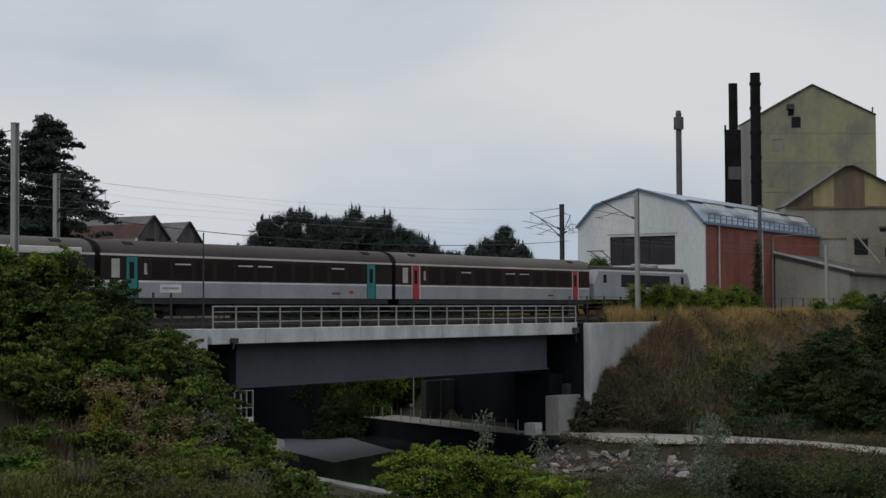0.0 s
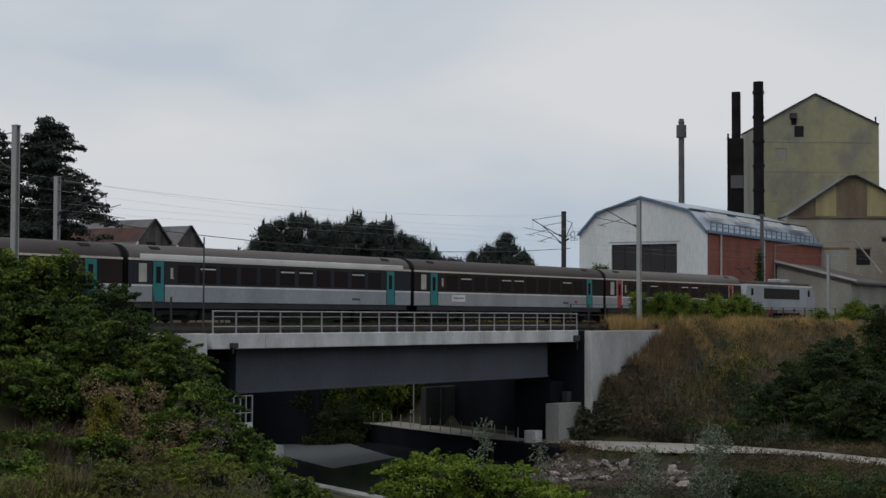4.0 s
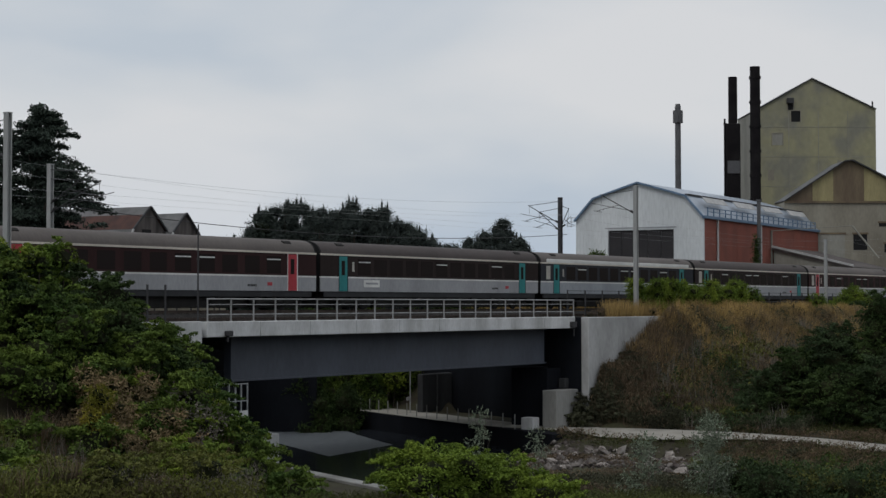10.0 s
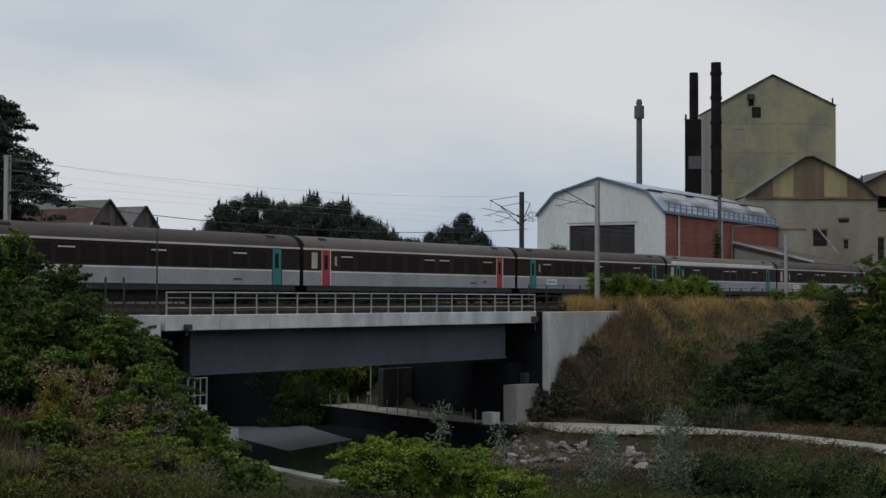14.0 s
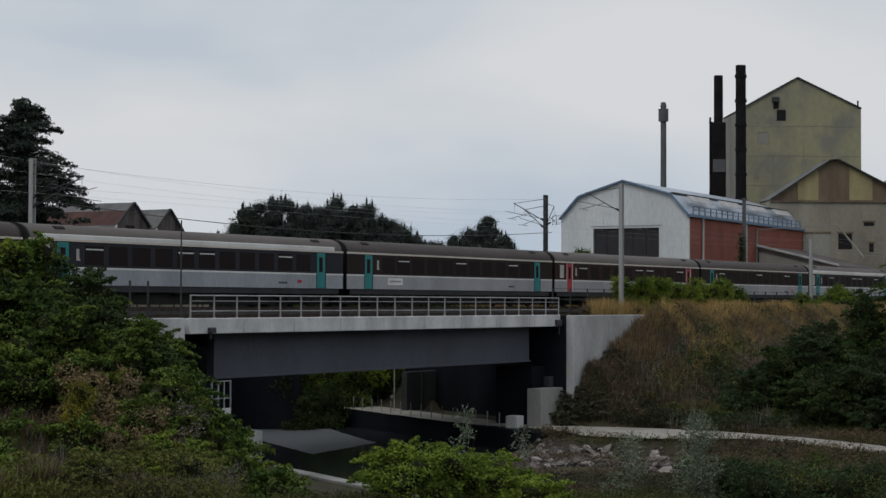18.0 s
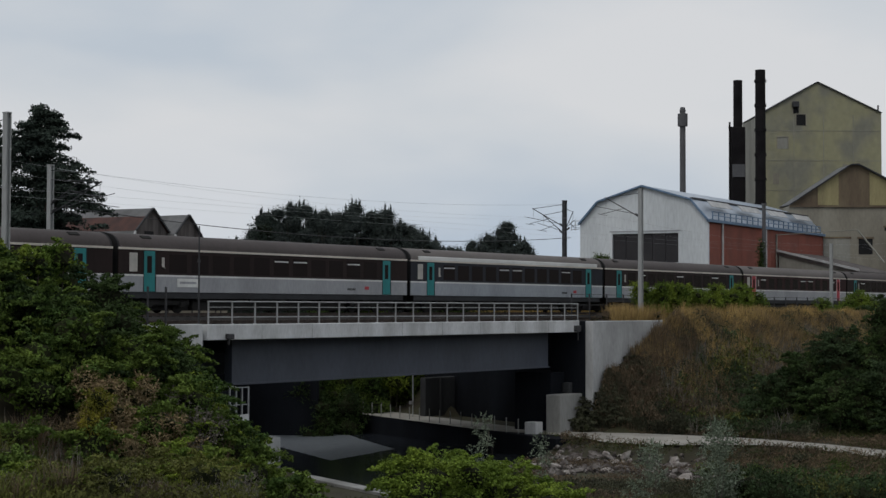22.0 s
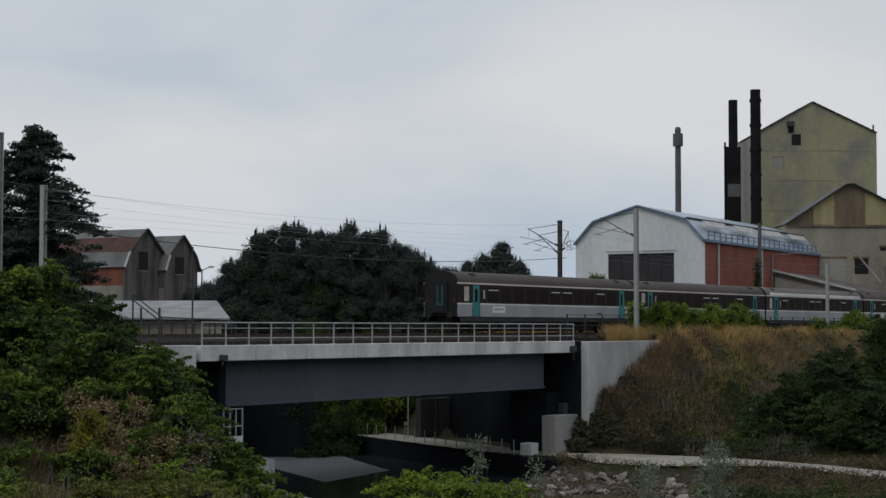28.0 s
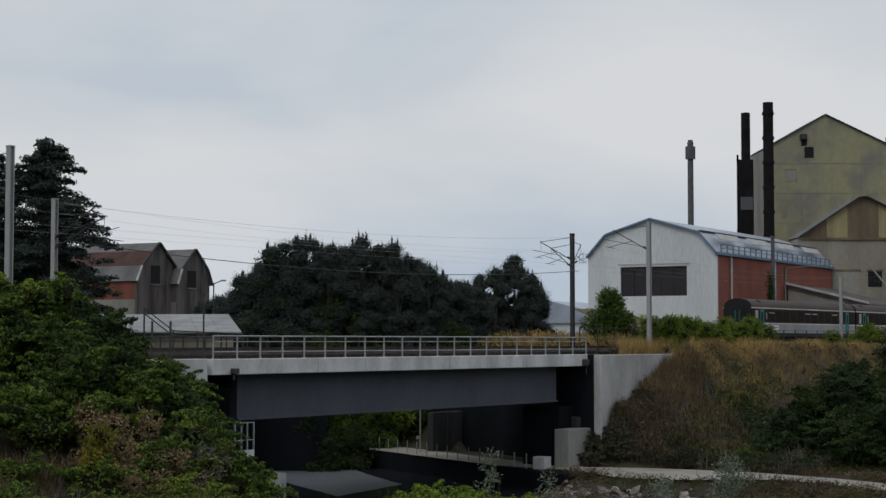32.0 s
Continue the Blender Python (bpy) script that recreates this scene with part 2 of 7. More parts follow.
M = {
    "concrete": mat("pale_concrete", (0.63, 0.64, 0.65), 0.85, (0.4, 0.405, 0.405), 0.6, 9, 0.15, streak=0.35),
    "wall_concrete": mat("weathered_wall_concrete", (0.5, 0.505, 0.51), 0.88, (0.27, 0.27, 0.265), 0.35, 5, 0.2, streak=0.45),
    "old_concrete": mat("stained_concrete", (0.34, 0.34, 0.33), 0.9, (0.2, 0.2, 0.19), 0.45, 7, 0.2, streak=0.3),
    # shade under and behind the bridge is put into this darkened concrete
    "dark_concrete": mat("shade_toned_concrete", (0.075, 0.077, 0.08), 0.9, (0.04, 0.041, 0.043), 0.4, 6, 0.2, streak=0.3, spec=0.15),
    # near-black: the deep shade under the bridge is put into the colour
    "shade_concrete": mat("shade_dark_concrete", (0.014, 0.016, 0.021), 0.95, (0.009, 0.01, 0.013), 0.4, 6, 0.2, streak=0.3, spec=0.1),
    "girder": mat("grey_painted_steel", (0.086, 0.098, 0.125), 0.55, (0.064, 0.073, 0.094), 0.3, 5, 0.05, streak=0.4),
    "wire": mat("grey_wire", (0.4, 0.41, 0.43), 0.6, bump=0),
    "railing": mat("weathered_galvanised_rail", (0.42, 0.425, 0.43), 0.6, (0.28, 0.28, 0.28), 1.5, 15, 0.1, metal=0.2),
    "side_render": mat("grey_side_render", (0.3, 0.295, 0.26), 0.9, (0.2, 0.195, 0.17), 0.25, 4, 0.2, streak=0.35),
    "streaked_gable": mat("streaked_dark_gable", (0.13, 0.115, 0.11), 0.9, (0.05, 0.043, 0.042), 0.9, 5, 0.15, streak=0.12, spread=(0.4, 0.6)),
    "galv": mat("galvanised_steel", (0.42, 0.44, 0.46), 0.5, (0.33, 0.34, 0.36), 2, 20, 0.05, metal=0.5),
    "dark_steel": mat("dark_steel", (0.045, 0.045, 0.05), 0.6, (0.03, 0.03, 0.032), 2, 20, 0.1),
    "post": mat("pale_catenary_post", (0.36, 0.37, 0.37), 0.7, (0.28, 0.285, 0.28), 0.6, 10, 0.1, streak=0.2),
    "ballast": mat("ballast", (0.046, 0.043, 0.041), 0.95, (0.022, 0.02, 0.019), 1.2, 22, 0.8, spread=(0.3, 0.7)),
    "rail": mat("rail_steel", (0.08, 0.062, 0.054), 0.5, (0.05, 0.038, 0.032), 3, 30, 0.1, metal=0.6),
    "sleeper": mat("sleeper", (0.075, 0.07, 0.065), 0.9, (0.045, 0.042, 0.04), 2, 20, 0.3),
    "earth": mat("grassy_earth", (0.05, 0.05, 0.024), 0.95, (0.035, 0.028, 0.018), 0.5, 6, 1.0),
    "path": mat("pale_gravel_path", (0.36, 0.34, 0.30), 0.95, (0.27, 0.255, 0.225), 0.5, 9, 0.3),
    "white_wall": mat("white_cladding", (0.68, 0.71, 0.73), 0.6, (0.58, 0.61, 0.63), 0.25, 5, 0.05, streak=0.2),
    "brick": mat("red_brick", (0.27, 0.085, 0.06), 0.9, (0.2, 0.07, 0.052), 0.4, 8, 0.2),
    "blue_trim": mat("blue_trim", (0.15, 0.23, 0.34), 0.5, (0.12, 0.19, 0.29), 1, 10, 0.05),
    "zinc_roof": mat("pale_blue_metal_roof", (0.42, 0.48, 0.56), 0.4, (0.33, 0.38, 0.45), 0.4, 6, 0.05, metal=0.3),
    "dark_door": mat("dark_grey_door", (0.045, 0.043, 0.046), 0.7, (0.035, 0.034, 0.037), 0.5, 7, 0.05, spec=0.15),
    "lichen": mat("yellowed_render", (0.3, 0.286, 0.18), 0.9, (0.215, 0.21, 0.168), 0.2, 1.3, 0.15, streak=0.8, spread=(0.42, 0.56)),
    "grey_render": mat("grey_render", (0.31, 0.29, 0.235), 0.9, (0.19, 0.172, 0.138), 0.22, 4, 0.2, streak=0.4),
    "rust_sheet": mat("rust_brown_sheet", (0.19, 0.15, 0.095), 0.85, (0.11, 0.078, 0.055), 0.5, 6, 0.15, streak=0.25),
    "yellow_sheet": mat("yellow_sheet", (0.34, 0.295, 0.15), 0.8, (0.25, 0.215, 0.115), 0.6, 6, 0.1, streak=0.3),
    "chimney": mat("sooty_chimney", (0.018, 0.016, 0.017), 0.9, (0.01, 0.009, 0.01), 0.6, 6, 0.2, spec=0.1),
    "grey_chimney": mat("grey_chimney", (0.11, 0.11, 0.115), 0.7, (0.08, 0.08, 0.085), 0.5, 6, 0.1),
    "roof_rust": mat("rusty_red_roof", (0.095, 0.042, 0.032), 0.85, (0.05, 0.028, 0.025), 0.5, 7, 0.15, streak=0.3),
    "rust_wall": mat("orange_rust_sheet", (0.24, 0.075, 0.045), 0.85, (0.13, 0.055, 0.04), 0.5, 7, 0.15, streak=0.3),
    "roof_grey": mat("grey_sheet_roof", (0.16, 0.16, 0.162), 0.7, (0.1, 0.1, 0.1), 0.5, 7, 0.1),
    "dark_gable": mat("weathered_dark_gable", (0.13, 0.115, 0.11), 0.9, (0.08, 0.072, 0.07), 0.5, 6, 0.15, streak=0.25),
    "white_edge": mat("white_verge_board", (0.5, 0.5, 0.5), 0.7),
    "pale_roof": mat("weathered_pale_roof", (0.33, 0.34, 0.35), 0.75, (0.22, 0.225, 0.23), 0.5, 6, 0.1),
    "hole": mat("dark_opening", (0.012, 0.012, 0.013), 0.9, bump=0),
    "bark": mat("bark", (0.09, 0.075, 0.06), 0.95, (0.05, 0.042, 0.035), 3, 20, 0.6, streak=0.3),
    "rubble": mat("broken_stones", (0.13, 0.115, 0.105), 0.9, (0.035, 0.03, 0.027), 2, 12, 0.3, spec=0.1, island=0.6),
    "rock": mat("broken_rock", (0.24, 0.22, 0.205), 0.9, (0.045, 0.033, 0.03), 1.1, 12, 0.5, spec=0.1),
    "rock_pale": mat("pale_broken_rock", (0.46, 0.43, 0.4), 0.9, (0.2, 0.17, 0.155), 1.2, 12, 0.5, spec=0.1),
    # distance haze is put into the hills' pale blue-grey
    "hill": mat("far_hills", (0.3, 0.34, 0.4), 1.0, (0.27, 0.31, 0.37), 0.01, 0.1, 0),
    "leaf_green": mat("bramble_leaves", (0.18, 0.23, 0.032), 0.8, (0.07, 0.115, 0.02), 0.45, 1.1, 0, spec=0.08, island=0.5),
    "leaf_mid": mat("hedge_leaves", (0.11, 0.155, 0.029), 0.8, (0.04, 0.072, 0.018), 0.45, 1.1, 0, spec=0.08, island=0.5),
    "leaf_dark": mat("dark_leaves", (0.055, 0.085, 0.026), 0.8, (0.026, 0.044, 0.016), 0.4, 1.2, 0, spec=0.08, island=0.45),
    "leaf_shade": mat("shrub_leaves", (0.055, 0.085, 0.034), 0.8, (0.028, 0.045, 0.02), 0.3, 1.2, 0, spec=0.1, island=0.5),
    "leaf_yellow": mat("yellowing_leaves", (0.27, 0.22, 0.03), 0.8, (0.15, 0.15, 0.025), 0.5, 2, 0, spec=0.08, island=0.4),
    # closed lumps under the leaves; the shade inside is put into their colour
    "core_shade": mat("crown_core_shade", (0.03, 0.034, 0.016), 0.95, (0.014, 0.016, 0.009), 0.8, 5, 0.6, spec=0.05),
    "core_shade_dark": mat("dark_crown_core_shade", (0.028, 0.034, 0.032), 0.95, (0.018, 0.022, 0.021), 0.8, 5, 0.6, spec=0.05),
    # both tree tones are raised: the air's haze is put into the colour
    "leaf_pine": mat("dark_tree_leaves", (0.05, 0.066, 0.052), 0.8, (0.03, 0.042, 0.035), 0.25, 1.0, 0, spec=0.08, island=0.4),
    "leaf_row": mat("tree_row_leaves", (0.072, 0.088, 0.078), 0.8, (0.048, 0.06, 0.056), 0.35, 1.0, 0, spec=0.05, island=0.12),
    "leaf_bright": mat("bright_leaves", (0.165, 0.225, 0.032), 0.8, (0.085, 0.135, 0.022), 0.4, 1.5, 0, spec=0.08, island=0.45),
    "leaf_purple": mat("purple_leaves", (0.03, 0.014, 0.014), 0.7, (0.02, 0.01, 0.01), 0.4, 1.5, 0, spec=0.08, island=0.4),
    "leaf_sage": mat("pale_sage_leaves", (0.2, 0.235, 0.175), 0.7, (0.135, 0.165, 0.118), 0.5, 2, 0, spec=0.08, island=0.4),
    "leaf_olive": mat("olive_leaves", (0.13, 0.14, 0.035), 0.7, (0.085, 0.09, 0.028), 0.5, 2, 0, spec=0.08, island=0.5),
    "leaf_dusk": mat("dusky_weeds", (0.085, 0.09, 0.055), 0.85, (0.05, 0.05, 0.034), 0.4, 2, 0, spec=0.08, island=0.5),
    "grass_gold": mat("dry_golden_grass", (0.44, 0.31, 0.125), 0.9, (0.26, 0.18, 0.08), 0.3, 1.2, 0, spec=0.08, island=0.45),
    "grass_green": mat("rough_green_grass", (0.085, 0.1, 0.035), 0.9, (0.06, 0.065, 0.028), 0.3, 1.5, 0, spec=0.08, island=0.45),
    "brown_weed": mat("withered_weeds", (0.17, 0.125, 0.08), 0.9, (0.1, 0.078, 0.055), 0.3, 1.5, 0, spec=0.08, island=0.5),
    "tawny_weed": mat("tawny_grass", (0.29, 0.215, 0.12), 0.9, (0.18, 0.14, 0.08), 0.4, 2, 0, spec=0.08, island=0.4),
    "grey_weed": mat("grey_seed_heads", (0.19, 0.175, 0.15), 0.9, (0.13, 0.115, 0.1), 0.4, 2, 0, spec=0.08, island=0.4),
}


def water_material(name, color, rough, spec, scale, bump):
    m = bpy.data.materials.new(name)
    m.use_nodes = True
    n, l = m.node_tree.nodes, m.node_tree.links
    b = n["Principled BSDF"]
    b.inputs["Roughness"].default_value, b.inputs["Specular IOR Level"].default_value = rough, spec
    tc = n.new("ShaderNodeTexCoord")
    wave = n.new("ShaderNodeTexNoise")
    wave.inputs["Scale"].default_value, wave.inputs["Detail"].default_value = scale, 4
    l.new(tc.outputs["Object"], wave.inputs["Vector"])
    tone = n.new("ShaderNodeValToRGB")
    tone.color_ramp.elements[0].position, tone.color_ramp.elements[0].color = 0.3, (*[c * 0.8 for c in color], 1)
    tone.color_ramp.elements[1].position, tone.color_ramp.elements[1].color = 0.7, (*[c * 1.15 for c in color], 1)
    l.new(wave.outputs["Fac"], tone.inputs["Fac"])
    l.new(tone.outputs["Color"], b.inputs["Base Color"])
    bp = n.new("ShaderNodeBump")
    bp.inputs["Strength"].default_value, bp.inputs["Distance"].default_value = bump, 0.1
    l.new(wave.outputs["Fac"], bp.inputs["Height"])
    l.new(bp.outputs["Normal"], b.inputs["Normal"])
    return m


# one water, two colours: bridge shade and sky reflection are put into them
M["water"] = water_material("shade_toned_water", (0.026, 0.03, 0.037), 0.12, 0.35, 1.2, 0.12)
M["sky_patch_water"] = water_material("sky_toned_water", (0.15, 0.165, 0.18), 0.4, 0.3, 1.6, 0.8)

# ---- building helpers ----
TRACK = 58.0                                        # the line's heading, degrees from +x
U = Vector((math.cos(radians(TRACK)), math.sin(radians(TRACK)), 0))
N = Vector((-U.y, U.x, 0))


def at(s, d, z):
    """World place from s metres along the line, d metres across it, z up."""
    return U * s + N * d + Vector((0, 0, z))


def spot(s, d, z, turn=0):
    p = at(s, d, z)
    return pose(p.x, p.y, p.z, 0, 0, TRACK + turn)


def thing(name, m, label, category, group="", kind=""):
    ob = new(name)
    ob.empty_display_size = 0.3
    ob.matrix_world = m
    return tagged(ob, label, category, group, kind)


def finish(bm, name, material, smooth=False):
    me = bpy.data.meshes.new(name)
    bm.to_mesh(me)
    bm.free()
    for mm in (material if isinstance(material, (list, tuple)) else [material]):
        me.materials.append(mm)
    if smooth:
        me.polygons.foreach_set("use_smooth", [True] * len(me.polygons))
    return me


def part(name, bm, material, parent, label="", m=None, smooth=False):
    me = bm if isinstance(bm, bpy.types.Mesh) else finish(bm, name, material, smooth)
    ob = new(name, me)
    ob.parent = parent
    if m is not None:
        ob.matrix_basis = m
    return tagged(ob, label)


def solo(name, bm, material, label, category="", m=None, kind="", group="", smooth=False):
    me = bm if isinstance(bm, bpy.types.Mesh) else finish(bm, name, material, smooth)
    ob = new(name, me)
    if m is not None:
        ob.matrix_world = m
    return tagged(ob, label, category, group, kind)


def box(bm, x0, x1, y0, y1, z0, z1, bevel=0.0, index=0):
    r = bmesh.ops.create_cube(bm, size=1)
    for v in r["verts"]:
        v.co = Vector((x0 + (v.co.x + 0.5) * (x1 - x0), y0 + (v.co.y + 0.5) * (y1 - y0), z0 + (v.co.z + 0.5) * (z1 - z0)))
    faces = {f for v in r["verts"] for f in v.link_faces}
    for f in faces:
        f.material_index = index
    if bevel:
        edges = list({e for v in r["verts"] for e in v.link_edges})
        bmesh.ops.bevel(bm, geom=edges, offset=bevel, segments=1, affect="EDGES")
    return bm


def boxes(*rows, bevel=0.0):
    bm = bmesh.new()
    for row in rows:
        box(bm, *row, bevel=bevel)
    return bm


def rod(bm, a, b, r0, r1=None, n=8):
    """A round bar from a to b."""
    a, b = Vector(a), Vector(b)
    r1 = r0 if r1 is None else r1
    m = Matrix.Translation((a + b) / 2) @ (b - a).to_track_quat("Z", "Y").to_matrix().to_4x4()
    bmesh.ops.create_cone(bm, cap_ends=True, segments=n, radius1=r0, radius2=r1, depth=(b - a).length, matrix=m)
    return bm


def prism(bm, outline, y0, y1, axis="y"):
    """Extrudes an outline of (x, z) from y0 to y1."""
    def place(a, b, c):
        return (a, c, b) if axis == "y" else (c, a, b)
    front = [bm.verts.new(place(a, b, y0)) for a, b in outline]
    back = [bm.verts.new(place(a, b, y1)) for a, b in outline]
    n = len(outline)
    bm.faces.new(front)
    bm.faces.new(back[::-1])
    for i in range(n):
        bm.faces.new((front[i], back[i], back[(i + 1) % n], front[(i + 1) % n]))
    bmesh.ops.recalc_face_normals(bm, faces=bm.faces)
    return bm

import functools

# ---- ground, canal and banks ----
CAN = Vector((-0.529, 0.849, 0))                     # the canal's heading
RIGHT = Vector((0.849, 0.529, 0))
WATER_L, WATER_R = 38.5, 60.5                        # its quays, across that heading
PATH_LINE = [(-40, 181), (-24, 155), (-9.0, 132), (-0.6, 118), (3.6, 113.6), (9, 111.2), (14.5, 108.2), (19.6, 102.6), (23.6, 95), (27, 85), (31, 70), (35, 50), (38, 20)]


def smooth_line(rows, step=1.0):
    pts = [Vector((x, y, 0)) for x, y in rows]
    out_ = []
    for i in range(len(pts) - 1):
        a, b, c, d = pts[max(i - 1, 0)], pts[i], pts[i + 1], pts[min(i + 2, len(pts) - 1)]
        k = max(2, int((c - b).length / step))
        for j in range(k):
            t = j / k
            out_.append(0.5 * (2 * b + (c - a) * t + (2 * a - 5 * b + 4 * c - d) * t * t + (3 * b - a - 3 * c + d) * t ** 3))
    return out_ + [pts[-1]]


PATH_PTS = smooth_line(PATH_LINE, 1.2)
PATH_XY = np.array([(p.x, p.y) for p in PATH_PTS])


def step01(a, b, x):
    t = min(1.0, max(0.0, (x - a) / (b - a)))
    return t * t * (3 - 2 * t)


def path_extra(y):
    """How much wider the path lies towards the canal, beside the bridge."""
    return 4.6 * step01(113.2, 110.8, y) * step01(104.5, 109.0, y)


@functools.lru_cache(maxsize=20000)
def path_distance(x, y):
    """Distance to the path's middle, and on which side: positive away from the canal."""
    d = np.hypot(PATH_XY[:, 0] - x, PATH_XY[:, 1] - y)
    i = int(d.argmin())
    j = min(i, len(PATH_XY) - 2)
    tx, ty = PATH_XY[j + 1] - PATH_XY[j]
    side = 1 if (x - PATH_XY[j, 0]) * -ty + (y - PATH_XY[j, 1]) * tx > 0 else -1
    return max(0.0, float(d[i]) - (path_extra(PATH_XY[i, 1]) if side < 0 else 0.0)), side


def water_right(a):
    """The right edge of the water, which widens under the bridge."""
    return 45.0 + 15.4 * step01(76, 92, a)


def ground(x, y):
    """Height of the land."""
    s, d = U.x * x + U.y * y, N.x * x + N.y * y
    r, a = RIGHT.x * x + RIGHT.y * y, CAN.x * x + CAN.y * y
    wob = noise.noise(Vector((x * 0.12, y * 0.12, 0))) * 0.35
    top = 8.75
    edge = water_right(a)
    turn = y - (131.5 + 0.3 * (x + 10))
    if d > 74 and x < -8.5 and turn > 0 and r > WATER_L:
        # beyond the bridge the canal bends away behind a wooded bank
        return -0.4 + min(9.0, turn * 0.75)
    if r > edge + (1.0 if a > 91 else 0.0):
        # right bank: the towpath, the embankment behind it, a rocky slope below it
        pd, side = path_distance(x, y)
        under = r < WATER_R + 9.5 and 56.0 <= d <= 73
        if under:
            return 1.2
        if d > 72 and r < WATER_R + 14:
            return 1.25 + step01(WATER_R + 3.5, WATER_R + 14, r) * (top - 1.3)
        if d >= (56.0 if s < 114.5 else 54.6):
            return top
        if side > 0:
            z = 1.3 + max(0.0, pd - 1.7) * 0.1
            emb = top - (54.6 - d) / 1.45 - max(0.0, 114.5 - s) * 0.38
            z = max(z, min(emb, 1.3 + max(0.0, pd - 1.85) * 1.7))
            return z + wob * step01(2, 5, pd)
        z = 1.28 - max(0.0, pd - 1.7) * 0.3
        return max(z, 0.3) + 0.6 * wob * step01(2, 5, pd)
    if r > WATER_L:
        return -1.6
    # left bank: the embankment's rounded end, and the slope that falls from the viewpoint
    k = WATER_L - r
    if d > 56.4:
        z = top if s < 62.5 or (d > 72 and k > 12) else 1.1
        if d > 72 and k <= 12:
            z = 0.8 + step01(1.0, 12, k) * (top - 0.8)
        return z
    emb = 8.9 - max(0.0, 53.5 - d) / 1.6 - max(0.0, s - 51) * 0.82
    far = math.hypot(x, y)
    fore = 7.3 - 0.075 * max(0.0, far - 3) - max(0.0, far - 49) * 0.3
    z = max(emb, fore, 0.75 if k < 3 else 0.9)
    return z + wob * step01(1, 5, k)


def land():
    xs = np.concatenate([np.linspace(-1500, -130, 12), np.linspace(-120, -50, 24), np.arange(-48, 60, 0.9), np.linspace(61, 130, 30), np.linspace(140, 1500, 12)])
    ys = np.concatenate([np.linspace(-300, -12, 8), np.linspace(-10, 30, 16), np.arange(32, 150, 0.9), np.linspace(151, 260, 40), np.linspace(280, 3000, 16)])
    verts = []
    for y in ys:
        for x in xs:
            z = ground(float(x), float(y))
            if abs(x) < 6 and -6 < y < 6:
                z = min(z, 7.9)
            verts.append((x, y, z))
    w = len(xs)
    faces = [(j * w + i, j * w + i + 1, (j + 1) * w + i + 1, (j + 1) * w + i) for j in range(len(ys) - 1) for i in range(w - 1)]
    me = bpy.data.meshes.new("ground")
    me.from_pydata(verts, [], faces)
    me.materials.append(M["earth"])
    me.polygons.foreach_set("use_smooth", [True] * len(me.polygons))
    tagged(new("ground", me), "rough grassy ground with the canal cut and railway embankment", "ground", kind="structure")


land()


def path_strip():
    verts, faces = [], []
    for i, p in enumerate(PATH_PTS):
        q = PATH_PTS[min(i + 1, len(PATH_PTS) - 1)]
        o = PATH_PTS[max(i - 1, 0)]
        t = (q - o).normalized()
        n = Vector((-t.y, t.x, 0))
        for k in (-1.75, -0.6, 0.6, 1.75):
            w = k - (path_extra(p.y) if k < -1 else 0.0) + 0.12 * noise.noise(Vector((i * 0.7, k, 3)))
            a = p + n * w
            verts.append((a.x, a.y, 1.36 + 0.03 * (1 - abs(k) / 1.75)))
    for i in range(len(PATH_PTS) - 1):
        for k in range(3):
            a = i * 4 + k
            faces.append((a, a + 1, a + 5, a + 4))
    me = bpy.data.meshes.new("path")
    me.from_pydata(verts, [], faces)
    me.materials.append(M["path"])
    tagged(new("towpath", me), "pale gravel towpath along the canal", "path", kind="structure")


path_strip()

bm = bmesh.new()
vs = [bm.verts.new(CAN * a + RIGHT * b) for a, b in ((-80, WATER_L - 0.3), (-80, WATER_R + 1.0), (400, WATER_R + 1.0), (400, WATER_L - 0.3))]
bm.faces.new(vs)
solo("water", bm, M["water"], "calm canal water, the bridge's shade put into its dark colour", "water", kind="structure")
# flat pale patch laid on the canal, painted for the sky mirrored there
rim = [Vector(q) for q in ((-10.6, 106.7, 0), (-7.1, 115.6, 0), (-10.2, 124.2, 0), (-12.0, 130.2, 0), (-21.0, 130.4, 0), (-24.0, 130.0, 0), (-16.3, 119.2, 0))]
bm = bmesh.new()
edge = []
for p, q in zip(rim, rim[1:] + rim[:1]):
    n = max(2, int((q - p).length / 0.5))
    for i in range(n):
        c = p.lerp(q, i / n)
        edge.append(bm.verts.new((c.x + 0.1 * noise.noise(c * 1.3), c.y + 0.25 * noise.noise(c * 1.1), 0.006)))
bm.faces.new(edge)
solo("sky_patch_water", bm, M["sky_patch_water"], "pale ruffled patch, the reflected sky put into its colour", "water", kind="structure")


def canal_box(name, a0, a1, r0, r1, z0, z1, material, label, bevel=0.03):
    """A wall along the canal: a along its heading, r across it."""
    ang = math.degrees(math.atan2(CAN.y, CAN.x))
    bm_ = boxes((a0, a1, -r1, -r0, z0, z1), bevel=bevel)
    return solo(name, bm_, material, label, "wall", pose(0, 0, 0, 0, 0, ang), kind="structure")


canal_box("quay_wall_right", 90, 190, WATER_R - 0.1, WATER_R + 2.0, -1.7, 1.3, M["shade_concrete"], "concrete quay wall of the canal, shade put into its colour")
canal_box("quay_wall_left", 60, 190, WATER_L - 0.7, WATER_L, -1.6, 0.72, M["old_concrete"], "stained concrete quay wall of the canal")
canal_box("quay_coping", 60, 190, WATER_L - 0.75, WATER_L + 0.08, 0.72, 0.9, M["old_concrete"], "pale concrete coping along the quay edge")
